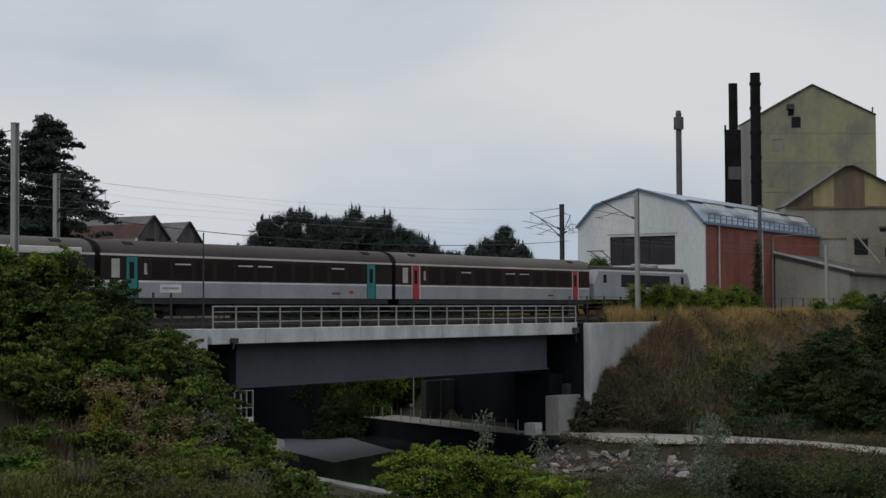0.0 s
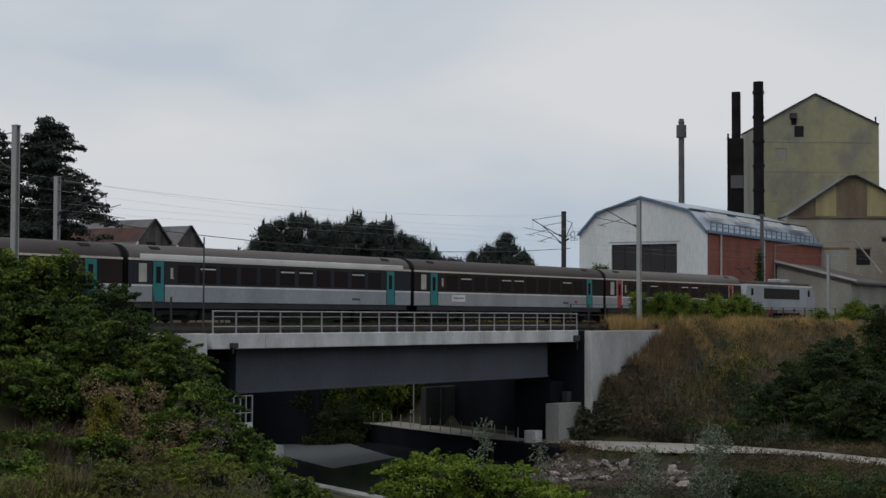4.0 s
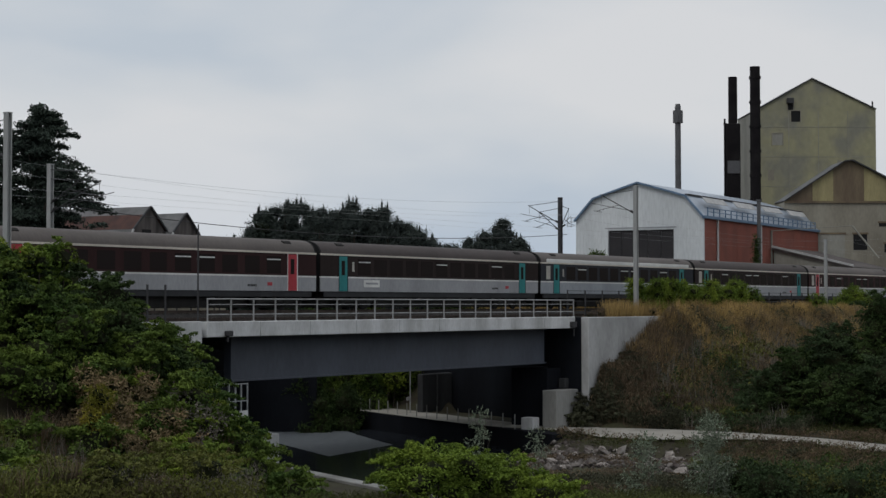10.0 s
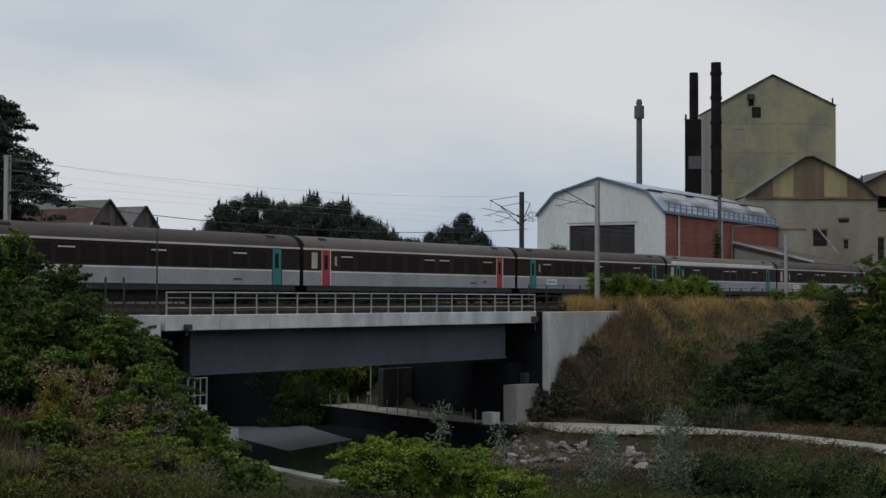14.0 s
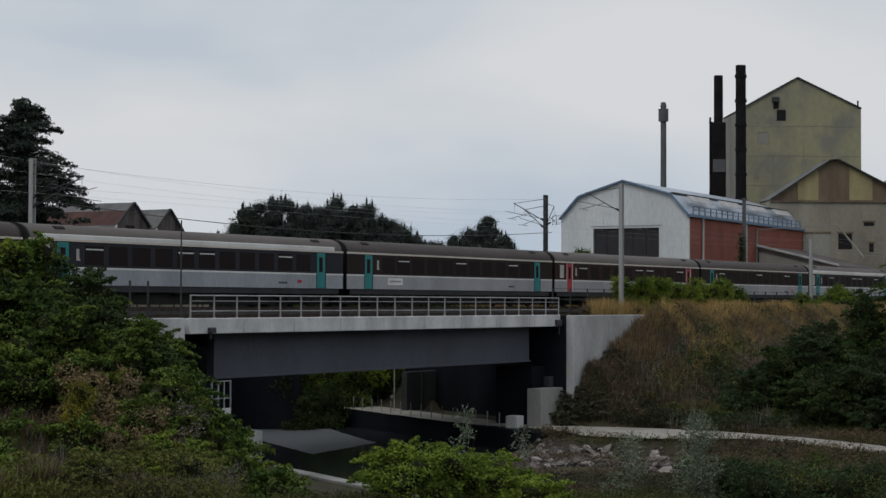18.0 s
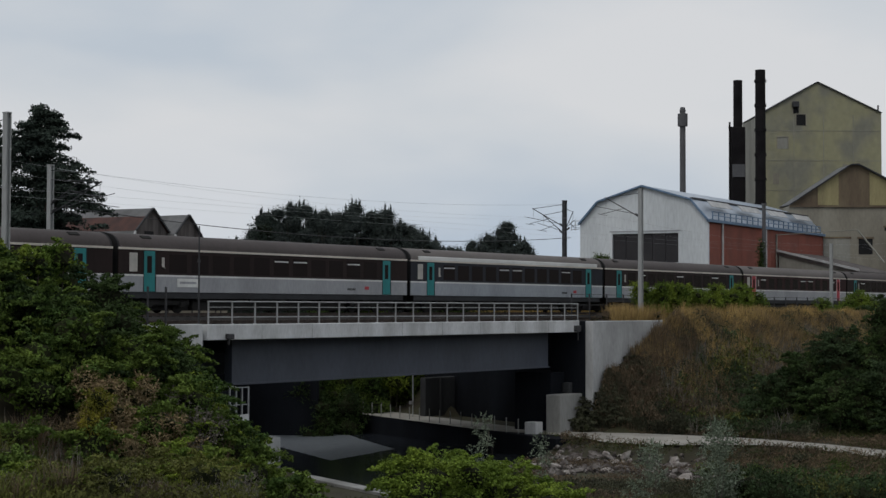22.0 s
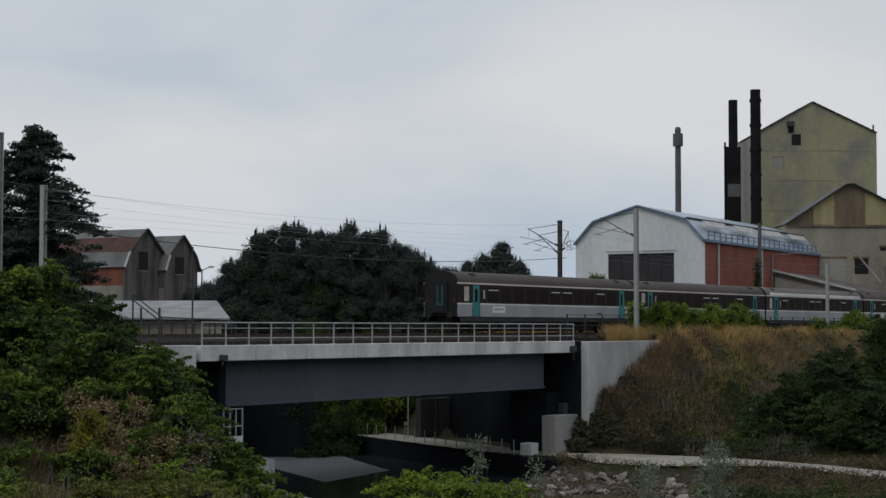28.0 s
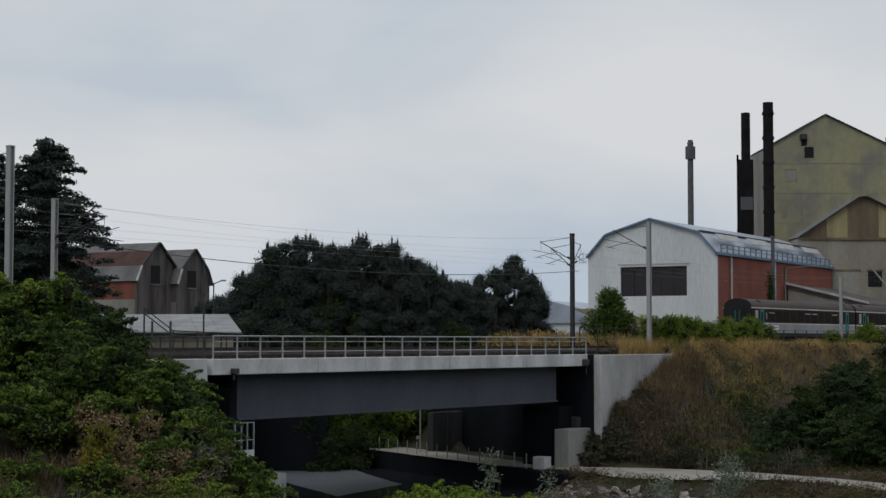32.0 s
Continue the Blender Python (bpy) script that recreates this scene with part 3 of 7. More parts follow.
canal_box("quay_block", 84.5, 87.5, WATER_L - 1.3, WATER_L + 0.15, 0.9, 2.6, M["concrete"], "weathered pale concrete block at the quay corner", 0.06)

# ---- bridge ----
S0, S1, FRONT, BACK = 63.0, 100.6, 56.5, 70.0         # span along the line, near and far edge
DECK = 8.83


def bridge():
    b = thing("railway_bridge", pose(0, 0, 0, 0, 0, TRACK), "grey steel girder railway bridge with a pale concrete deck edge", "bridge")
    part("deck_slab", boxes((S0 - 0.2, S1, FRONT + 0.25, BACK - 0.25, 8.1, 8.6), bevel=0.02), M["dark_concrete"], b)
    n = 9
    for i in range(n):
        a = S0 + (S1 - S0) * i / n
        c = S0 + (S1 - S0) * (i + 1) / n - 0.025
        part("edge_beam", boxes((a, c, FRONT - 0.15, FRONT + 0.25, 8.04, DECK), bevel=0.03), M["concrete"], b, "pale precast concrete edge beam")
    part("edge_beam", boxes((S0, S1, BACK - 0.25, BACK + 0.15, 8.04, DECK), bevel=0.03), M["concrete"], b)
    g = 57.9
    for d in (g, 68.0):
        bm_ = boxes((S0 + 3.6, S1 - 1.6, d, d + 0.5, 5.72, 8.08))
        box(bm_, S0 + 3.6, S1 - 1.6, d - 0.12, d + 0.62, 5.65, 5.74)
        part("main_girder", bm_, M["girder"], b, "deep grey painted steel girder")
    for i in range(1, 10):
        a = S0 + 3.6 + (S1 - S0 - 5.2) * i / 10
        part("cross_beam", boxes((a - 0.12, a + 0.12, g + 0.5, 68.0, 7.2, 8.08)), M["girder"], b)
    return b


bridge()


def abutments():
    m = pose(0, 0, 0, 0, 0, TRACK)
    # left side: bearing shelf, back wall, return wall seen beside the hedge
    # abutment and return walls take the near-black tone painted for shade
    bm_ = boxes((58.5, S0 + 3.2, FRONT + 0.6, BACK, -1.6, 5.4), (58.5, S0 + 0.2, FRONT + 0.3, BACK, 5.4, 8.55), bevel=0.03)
    solo("abutment_left", bm_, M["shade_concrete"], "concrete bridge abutment with a bearing shelf, shade in its dark colour", "abutment", m, kind="structure")
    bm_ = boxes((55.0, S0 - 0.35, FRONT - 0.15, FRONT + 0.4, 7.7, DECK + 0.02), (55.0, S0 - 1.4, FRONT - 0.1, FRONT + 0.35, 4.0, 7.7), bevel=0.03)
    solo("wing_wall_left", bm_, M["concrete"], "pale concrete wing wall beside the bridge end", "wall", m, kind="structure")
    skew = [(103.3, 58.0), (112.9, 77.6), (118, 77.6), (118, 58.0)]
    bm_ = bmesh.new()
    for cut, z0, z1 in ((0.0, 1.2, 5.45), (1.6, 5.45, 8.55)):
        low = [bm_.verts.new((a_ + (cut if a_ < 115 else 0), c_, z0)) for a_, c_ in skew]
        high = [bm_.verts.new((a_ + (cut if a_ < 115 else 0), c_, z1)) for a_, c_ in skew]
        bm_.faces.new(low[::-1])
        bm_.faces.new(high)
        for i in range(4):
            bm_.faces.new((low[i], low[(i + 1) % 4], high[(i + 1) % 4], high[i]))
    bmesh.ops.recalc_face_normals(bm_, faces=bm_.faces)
    solo("abutment_right", bm_, M["shade_concrete"], "skewed concrete abutment, the bridge's shade put into its colour", "abutment", m, kind="structure")
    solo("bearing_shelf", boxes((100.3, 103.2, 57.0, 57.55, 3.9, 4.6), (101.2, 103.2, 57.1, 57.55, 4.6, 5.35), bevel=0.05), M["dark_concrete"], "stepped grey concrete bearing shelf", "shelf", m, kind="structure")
    solo("bearing_pedestal", boxes((98.9, 103.2, 57.6, 60.5, 1.2, 5.3), bevel=0.05), M["shade_concrete"], "stepped concrete bearing pedestal, shade under the girder in its colour", "pedestal", m, kind="structure")
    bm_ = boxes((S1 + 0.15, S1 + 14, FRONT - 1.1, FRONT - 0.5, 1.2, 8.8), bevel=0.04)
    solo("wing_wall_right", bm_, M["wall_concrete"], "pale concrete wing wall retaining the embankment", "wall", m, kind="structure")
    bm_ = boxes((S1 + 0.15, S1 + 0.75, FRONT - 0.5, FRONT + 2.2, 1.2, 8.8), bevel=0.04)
    solo("return_wall_right", bm_, M["shade_concrete"], "concrete return wall at the bridge end, shade put into its colour", "wall", m, kind="structure")
    bm_ = boxes((97.7, 100.7, 56.2, 57.3, 1.2, 3.88), bevel=0.04)
    solo("low_wing_wall", bm_, M["old_concrete"], "low pale concrete wall at the foot of the abutment", "wall", m, kind="structure")
    bm_ = boxes((96.4, 97.3, 57.3, 58.2, 1.2, 2.1), bevel=0.04)
    solo("concrete_block", bm_, M["wall_concrete"], "small pale concrete block beside the towpath", "block", m)


abutments()
solo("retaining_wall", boxes((106.3, 110.4, 73.0, 73.5, 1.2, 4.3), (108.2, 108.5, 72.9, 73.0, 1.2, 4.3), bevel=0.04), M["dark_concrete"], "grey concrete retaining wall beyond the bridge", "wall", pose(0, 0, 0, 0, 0, TRACK), kind="structure")
# made-up wall, near-black, stands in for the dark shade beyond the bridge
solo("far_shade_wall", boxes((-30, -13.6, 127.0, 127.8, -1.6, 6.5), bevel=0.05), M["shade_concrete"], "added near-black wall standing for shade where the canal bends away", "wall", kind="structure")
lamp = thing("path_lamp", spot(105.2, 73.4, 1.2), "thin pale lamp pole beside the towpath", "lamp")
part("pole", rod(bmesh.new(), (0, 0, 0), (0, 0, 3.6), 0.05, 0.04), M["post"], lamp)
part("sign_plate", boxes((-0.5, 0.0, -0.03, 0.0, 1.15, 1.4)), M["white_edge"], lamp, "small pale plate")


def railing(name, s0, s1, d, z, n, label, mat_name):
    r = thing(name, spot(s0, d, z), label, "railing")
    length = s1 - s0
    post = finish(boxes((-0.035, 0.035, -0.03, 0.03, 0, 1.13), (-0.08, 0.08, -0.06, 0.06, -0.0, 0.03)), "post", M[mat_name])
    for i in range(n + 1):
        part("post", post, None, r, m=pose(length * i / n, 0, 0))
    for h, t in ((1.14, 0.035), (0.86, 0.02), (0.36, 0.025)):
        part("rail", rod(bmesh.new(), (-0.05, 0, h), (length + 0.05, 0, h), t), M[mat_name], r)
    return r


railing("bridge_railing", 63.2, S1, FRONT, DECK, 21, "galvanised steel railing with slim posts on the bridge edge", "railing")
railing("far_bridge_railing", 58, S1, BACK - 0.1, DECK, 22, "dark steel railing along the far side of the bridge", "dark_steel")
railing("bridge_end_railing", 57.5, 62.4, BACK - 1.0, DECK, 3, "dark steel railing beside the bridge end", "dark_steel")

# ---- tracks ----
RAIL = 9.35


def track(d, label, rail):
    bed = boxes((20, 480, d - 2.0, d + 2.0, 8.5, rail - 0.2), bevel=0.0)
    for v in bed.verts:
        if v.co.z > 8.6:
            v.co.y = d + (v.co.y - d) * 0.7
    solo("track_ballast", bed, M["ballast"], label + " ballast bed", "track bed", pose(0, 0, 0, 0, 0, TRACK), kind="structure")
    t = thing("railway_track", spot(0, d, rail), label + " rails on sleepers", "track", kind="structure")
    for side in (-0.755, 0.755):
        bm_ = boxes((20, 480, side - 0.035, side + 0.035, -0.045, 0), (20, 480, side - 0.01, side + 0.01, -0.14, -0.045), (20, 480, side - 0.07, side + 0.07, -0.16, -0.14))
        part("rail", bm_, M["rail"], t)
    me = finish(boxes((-0.13, 0.13, -1.25, 1.25, -0.26, -0.155)), "sleeper", M["sleeper"])
    for i in range(100):
        part("sleeper", me, None, t, m=pose(52 + 0.6 * i, 0, 0))


track(60.5, "nearer", 8.98)
track(64.5, "farther", RAIL)

# ---- overhead line ----
def lattice_arm(parent, reach, z, drop, side):
    """A cantilever: two struts and a registration arm, with insulators."""
    bm_ = bmesh.new()
    rod(bm_, (0, 0, z - 2.1), (0, side * reach, z - 0.5), 0.035, n=6)
    rod(bm_, (0, 0, z - 0.25), (0, side * reach * 0.97, z - 0.52), 0.022, n=6)
    rod(bm_, (0, side * reach * 0.45, z - 1.35), (0, side * reach * 1.1, z - 1.75), 0.022, n=6)
    rod(bm_, (0, side * reach * 0.2, z - 1.78), (0, side * reach * 1.25, z - 1.15), 0.02, n=6)
    rod(bm_, (0, side * reach * 0.97, z - 0.52), (0, side * reach * 0.97, z - 1.2), 0.012, n=5)
    rod(bm_, (-0.5, side * reach * 1.1, z - 1.75), (0.9, side * reach * 1.1, z - 1.8), 0.018, n=5)
    part("cantilever", bm_, M["dark_steel"], parent, "thin dark steel cantilever arm")
    for y in (0.25, 0.33, 0.41):
        part("insulator", rod(bmesh.new(), (0, side * y - 0.03, z - 2.1 + y * 0.6), (0, side * y + 0.03, z - 2.06 + y * 0.6), 0.09, n=8), M["dark_steel"], parent)


def catenary_mast(s, d, z_top, side, material, width, label, group="catenary masts"):
    base = 8.7
    mast = thing("catenary_mast", spot(s, d, base), label, "catenary mast", group)
    h = z_top - base
    w = width / 2
    i_, o_ = w * 0.62, w * 0.2
    bm_ = prism(bmesh.new(), [(-w, -w), (-i_, -w), (-i_, -o_), (i_, -o_), (i_, -w), (w, -w), (w, w), (i_, w), (i_, o_), (-i_, o_), (-i_, w), (-w, w)], 0, h)
    for v_ in bm_.verts:
        v_.co = (v_.co.x, v_.co.z, v_.co.y)
    bmesh.ops.recalc_face_normals(bm_, faces=bm_.faces)
    part("column", bm_, material, mast)
    part("cap", boxes((-w * 1.1, w * 1.1, -w * 1.1, w * 1.1, h, h + 0.06)), material, mast)
    part("footing", boxes((-0.4, 0.4, -0.4, 0.4, -0.3, 0.15), bevel=0.04), M["old_concrete"], mast)
    if side:
        lattice_arm(mast, 3.0, h, 0, side)
    return mast


POST_TXT, MAST_TXT = "pale grey steel catenary mast with a cantilever arm", "dark steel catenary mast with thin cantilever arms"
catenary_mast(111.9, 57.5, 18.5, 1, M["post"], 0.29, POST_TXT)
catenary_mast(51.1, 57.6, 18.25, 1, M["post"], 0.27, POST_TXT)
catenary_mast(150.6, 57.5, 15.7, 0, M["post"], 0.26, "thin pale post beside the line")
far_mast = catenary_mast(117.5, 67.2, 18.25, 1, M["dark_steel"], 0.29, MAST_TXT)
lattice_arm(far_mast, 2.0, 9.0, 0, 1)
lattice_arm(far_mast, 0.8, 9.2, 0, -1)
near_mast = catenary_mast(62.8, 67.4, 17.2, -1, M["post"], 0.27, POST_TXT)
lattice_arm(near_mast, 3.8, 8.0, 0, -1)


def wire(name, pts, r, label, material=M["wire"]):
    cu = bpy.data.curves.new(name, "CURVE")
    cu.dimensions, cu.bevel_depth, cu.bevel_resolution = "3D", r, 0
    sp = cu.splines.new("POLY")
    sp.points.add(len(pts) - 1)
    for p, q in zip(sp.points, pts):
        p.co = (*q, 1)
    cu.materials.append(material)
    tagged(new(name, cu), label, "cable", "overhead wires")


def span(s0, s1, d, z0, z1, sag, k=14):
    return [at(s0 + (s1 - s0) * i / k, d, z0 + (z1 - z0) * i / k - 4 * sag * (i / k) * (1 - i / k)) for i in range(k + 1)]


for d_ in (60.5, 64.5):
    stops = (-4, 52, 113.5, 174, 235, 296, 360)
    for a_, b_ in zip(stops, stops[1:]):
        wire("catenary_wire", span(a_, b_, d_, 16.6, 16.6, 0.9), 0.004, "thin grey overhead catenary wire")
        wire("contact_wire", span(a_, b_, d_, 15.2, 15.2, 0.05), 0.004, "thin grey contact wire over the track")
wire("feeder_cable", span(62.8, 117.5, 66.6, 15.0, 15.3, 0.9), 0.022, "black feeder cable hung between masts", M["dark_steel"])
wire("feeder_cable", span(62.8, 117.5, 66.9, 17.0, 18.0, 0.7), 0.006, "thin dark cable hung between masts")

# ---- works buildings ----
WORKS = -27.6


def building(name, x, y, label, category="building", turn=WORKS, z=8.6):
    return thing(name, pose(x, y, z, 0, 0, turn), label, category)


def shell(outline, y0, y1):
    return prism(bmesh.new(), outline, y0, y1)


def slab(bm_, p, q, y0, y1, t):
    """A roof sheet between the points p and q of (x, z), t thick, above the line."""
    nx, nz = -(q[1] - p[1]), q[0] - p[0]
    k = t / math.hypot(nx, nz)
    prism(bm_, [p, q, (q[0] + nx * k, q[1] + nz * k), (p[0] + nx * k, p[1] + nz * k)], y0, y1)


def white_shed():
    b = building("white_shed", 21.72, 175, "white clad industrial shed with blue trim and red brick sides")
    g = 8.6
    prof = [(-14.6, 0), (0, 0), (0, 18.75 - g), (-1.95, 20.95 - g), (-7.3, 22.5 - g), (-12.4, 20.95 - g), (-14.6, 18.6 - g)]
    hole = (-10.8, -3.3, 14.45 - g, 17.55 - g)
    # front wall round the doorway
    for outline in ([(-14.6, 0), (hole[0], 0), (hole[0], 20.95 - g + 0.5), (-12.4, 20.95 - g), (-14.6, 18.6 - g)],
                    [(hole[1], 0), (0, 0), (0, 18.75 - g), (-1.95, 20.95 - g), (hole[1], 20.95 - g + 0.38)],
                    [(hole[0], 0), (hole[1], 0), (hole[1], hole[2]), (hole[0], hole[2])],
                    [(hole[0], hole[3]), (hole[1], hole[3]), (hole[1], 21.33 - g), (-7.3, 22.5 - g), (hole[0], 21.45 - g)]):
        part("front_wall", prism(bmesh.new(), outline, 0, 0.3), M["white_wall"], b, "white ribbed cladding")
    n = 5
    for i in range(n):
        a = hole[0] + (hole[1] - hole[0]) * i / n
        part("door_leaf", boxes((a + 0.02, a + (hole[1] - hole[0]) / n - 0.02, 0.16, 0.24, hole[2], hole[3])), M["dark_door"], b, "dark grey sliding door leaf")
    bm_ = boxes((-14.4, -14.2, 0.3, 40, 0, 18.5 - g))
    part("side_wall", bm_, M["white_wall"], b)
    for i in range(8):
        part("side_wall", boxes((-0.28, 0.0, 0.3 + i * 5, 5.26 + i * 5, 0, 18.6 - g)), M["brick"], b, "red brick wall bay")
    part("back_wall", shell(prof, 39.9, 40.3), M["brick"], b)
    for p, q in zip(prof[2:-1], prof[3:]):
        bm_ = bmesh.new()
        slab(bm_, q, p, -0.25, 40.4, 0.14)
        for f in bm_.faces:
            f.normal_update()
        part("roof_sheet", bm_, M["zinc_roof"], b, "pale blue metal roof sheet")
        bm_ = bmesh.new()
        slab(bm_, q, p, -0.42, -0.16, 0.19)
        part("verge_trim", bm_, M["blue_trim"], b, "blue verge trim")
    part("gutter", boxes((-0.1, 0.32, -0.2, 40.3, 18.62 - g, 18.9 - g)), M["blue_trim"], b)
    me = finish(boxes((-0.05, 0.05, -0.05, 0.05, 0, 0.85)), "guard_post", M["blue_trim"])
    for i in range(22):
        part("guard_post", me, None, b, m=pose(0.1, 1 + i * 1.8, 18.9 - g))
    for h in (0.45, 0.85):
        part("guard_rail", boxes((0.06, 0.14, 0.8, 39, 18.9 - g + h - 0.04, 18.9 - g + h + 0.04)), M["blue_trim"], b)
    for x0, x1, z0, z1 in ((hole[0] - 0.16, hole[0], hole[2], hole[3] + 0.16), (hole[1], hole[1] + 0.16, hole[2], hole[3] + 0.16), (hole[0], hole[1], hole[3], hole[3] + 0.16)):
        part("door_frame", boxes((x0, x1, -0.04, 0.1, z0, z1)), M["white_wall"], b)
    part("door_track", boxes((hole[0] - 0.3, hole[1] + 0.3, -0.09, -0.045, hole[3] + 0.18, hole[3] + 0.3)), M["galv"], b)
    part("roof_walkway", boxes((-2.15, -1.75, 0.2, 40.2, 21.08 - g, 21.26 - g)), M["dark_steel"], b, "dark walkway along the roof's break")
    for i in range(14):
        part("cladding_rib", boxes((-13.6 + i * 0.98, -13.55 + i * 0.98, -0.025, 0.0, 0, 18.4 - g) if i < 3 or i > 10 else (-13.6 + i * 0.98, -13.55 + i * 0.98, -0.025, 0.0, hole[3] + 0.35 - 0, 20.6 - g)), M["white_wall"], b)
    for z in (0.1, 0.55, 1.0):
        part("eaves_ladder", boxes((-15.5, -14.6, -0.3, -0.24, 18.0 - g + z, 18.06 - g + z)), M["galv"], b, "small steel eaves platform rail")
    for x in (-15.5, -15.05):
        part("eaves_post", boxes((x - 0.03, x + 0.03, -0.3, -0.24, 18.0 - g, 19.05 - g)), M["galv"], b)
    for y in (3.9, 18.0):
        part("downpipe", rod(bmesh.new(), (0.15, y, 0), (0.15, y, 18.7 - g), 0.12), M["white_edge"], b)
    for i in range(4):
        part("roof_light", boxes((-1.9 + 0.5, -0.55, 2 + i * 9.5, 8.5 + i * 9.5, 0, 0.05)), M["white_edge"], b, m=Matrix.Translation((0, 0, 0)) @ Matrix.Translation((0, 0, 19.9 - g)) @ pose(0, 0, 0, 0, 48, 0))
    return b


white_shed()


def lean_to():
    b = building("lean_to", 21.72 + 0.463 * 22, 175 + 0.886 * 22, "low lean-to with a sloping brown roof beside the brick wall")
    part("wall", prism(bmesh.new(), [(0.3, 0), (9, 0), (9, 5.12), (0.3, 7.25)], 0, 17), M["side_render"], b, "grey-brown rendered wall")
    part("corner_post", boxes((0.05, 0.2, -0.3, -0.1, 0, 9.6)), M["side_render"], b)
    part("pipe", rod(rod(bmesh.new(), (0.1, -0.2, 9.5), (9.5, -0.2, 9.9), 0.04), (9.5, -0.2, 9.9), (12.5, -0.2, 6.2), 0.1), M["side_render"], b, "pale pipe bent down to the yard")
    bm_ = bmesh.new()
    prism(bm_, [(0.2, 7.3), (9.6, 5.0), (9.6, 5.25), (0.2, 7.6)], -0.3, 17.3)
    part("roof", bm_, M["dark_gable"], b, "brown sheet roof")
    bm_ = bmesh.new()
    prism(bm_, [(0.2, 7.6), (9.7, 5.28), (9.7, 5.5), (0.2, 7.85)], -0.5, -0.3)
    part("verge_board", bm_, M["white_edge"], b, "white verge board")
    c = thing("long_low_shed", spot(150, 80, 8.7, 0), "long low shed with a brown roof and pale fascia", "shed")
    part("wall", boxes((0, 60, 3, 3.3, 0, 1.9)), M["hole"], c)
    part("fascia", boxes((-1, 60, -0.1, 0.05, 2.05, 2.3)), M["white_edge"], c, "pale fascia board")
    bm_ = bmesh.new()
    prism(bm_, [(0.0, 2.3), (5, 4.2), (5, 4.3), (0.0, 2.42)], -1, 60, axis="x")
    part("roof", bm_, M["rust_sheet"], c)
    me = finish(boxes((-0.08, 0.08, -0.08, 0.08, 0, 2.1)), "post", M["dark_steel"])
    for i in range(16):
        part("post", me, None, c, m=pose(i * 4, 0.1, 0))


lean_to()


def tall_building():
    b = building("tall_works_building", 53.4, 236, "tall yellowed concrete works building with a gabled roof", turn=3.5)
    g = 8.6
    k = 1.098

    def up(z):
        return (z - 9.7) * k + 9.7 - g

    prof = [(-14.9 * k, 0), (0, 0), (0, up(34.5)), (-8.2 * k, up(38.4)), (-14.9 * k, up(34.6))]
    part("front_wall", shell(prof, 0, 0.4), M["lichen"], b, "yellowed lichen-stained render")
    part("side_wall", boxes((-16.36, -15.9, 0.4, 14.6, 0, up(34.5))), M["side_render"], b, "bare grey rendered side wall")
    part("side_wall", boxes((-0.4, 0, 0.4, 14.6, 0, up(34.4))), M["grey_render"], b)
    part("back_wall", shell(prof, 14.6, 15.0), M["grey_render"], b)
    for p, q in ((prof[3], prof[2]), (prof[4], prof[3])):
        bm_ = bmesh.new()
        slab(bm_, p, q, -0.3, 15.2, 0.13)
        part("roof", bm_, M["dark_steel"], b, "dark roof sheet")
    for x0, x1, z0, z1, key in ((-11.3, -10.6, 34.4, 35.5, "hole"), (-10.9, -9.7, 32.9, 34.3, "hole"), (-13.3, -12.0, 29.9, 31.4, "side_render")):
        x0, x1, z0, z1 = x0 * k, x1 * k, up(z0) + g, up(z1) + g
        w = part("window", boxes((x0, x1, -0.03, 0.03, z0 - g, z1 - g)), M[key], b, "dark empty window opening" if key == "hole" else "blocked pale window")
        part("frame", boxes((x0 - 0.12, x0, -0.1, 0.04, z0 - g, z1 - g), (x1, x1 + 0.12, -0.1, 0.04, z0 - g, z1 - g), (x0 - 0.12, x1 + 0.12, -0.1, 0.04, z1 - g, z1 - g + 0.12)), M["grey_render"], w)
    for z_ in (13.2, 17.0, 20.8, 24.6, 28.4, 32.2):
        part("cast_joint", boxes((-14.85 * k, -0.05, -0.035, 0.0, up(z_), up(z_) + 0.06)), M["side_render"], b)
    for x_ in (-11.2, -7.4, -3.6):
        part("cast_joint", boxes((x_ * k - 0.04, x_ * k + 0.04, -0.03, 0.0, 0, up(34.3))), M["side_render"], b)
    for x_, w_, z_, h_ in ((-3.2, 0.9, 25.2, 0.6), (-5.0, 0.6, 27.0, 1.0), (-13.9, 0.8, 25.4, 1.4)):
        part("repair_patch", boxes((x_ * k, (x_ + w_) * k, -0.045, 0.0, up(z_), up(z_ + h_))), M["grey_render"], b)
    part("hoist", boxes((-12.6, -11.7, -0.8, 0, up(35.2), up(35.9)), bevel=0.05), M["dark_steel"], b, "small dark hoist box under the gable")
    part("vent_pipe", rod(bmesh.new(), (-0.3, 0.5, up(33)), (-0.3, 0.5, up(35.6)), 0.12), M["dark_steel"], b)


tall_building()


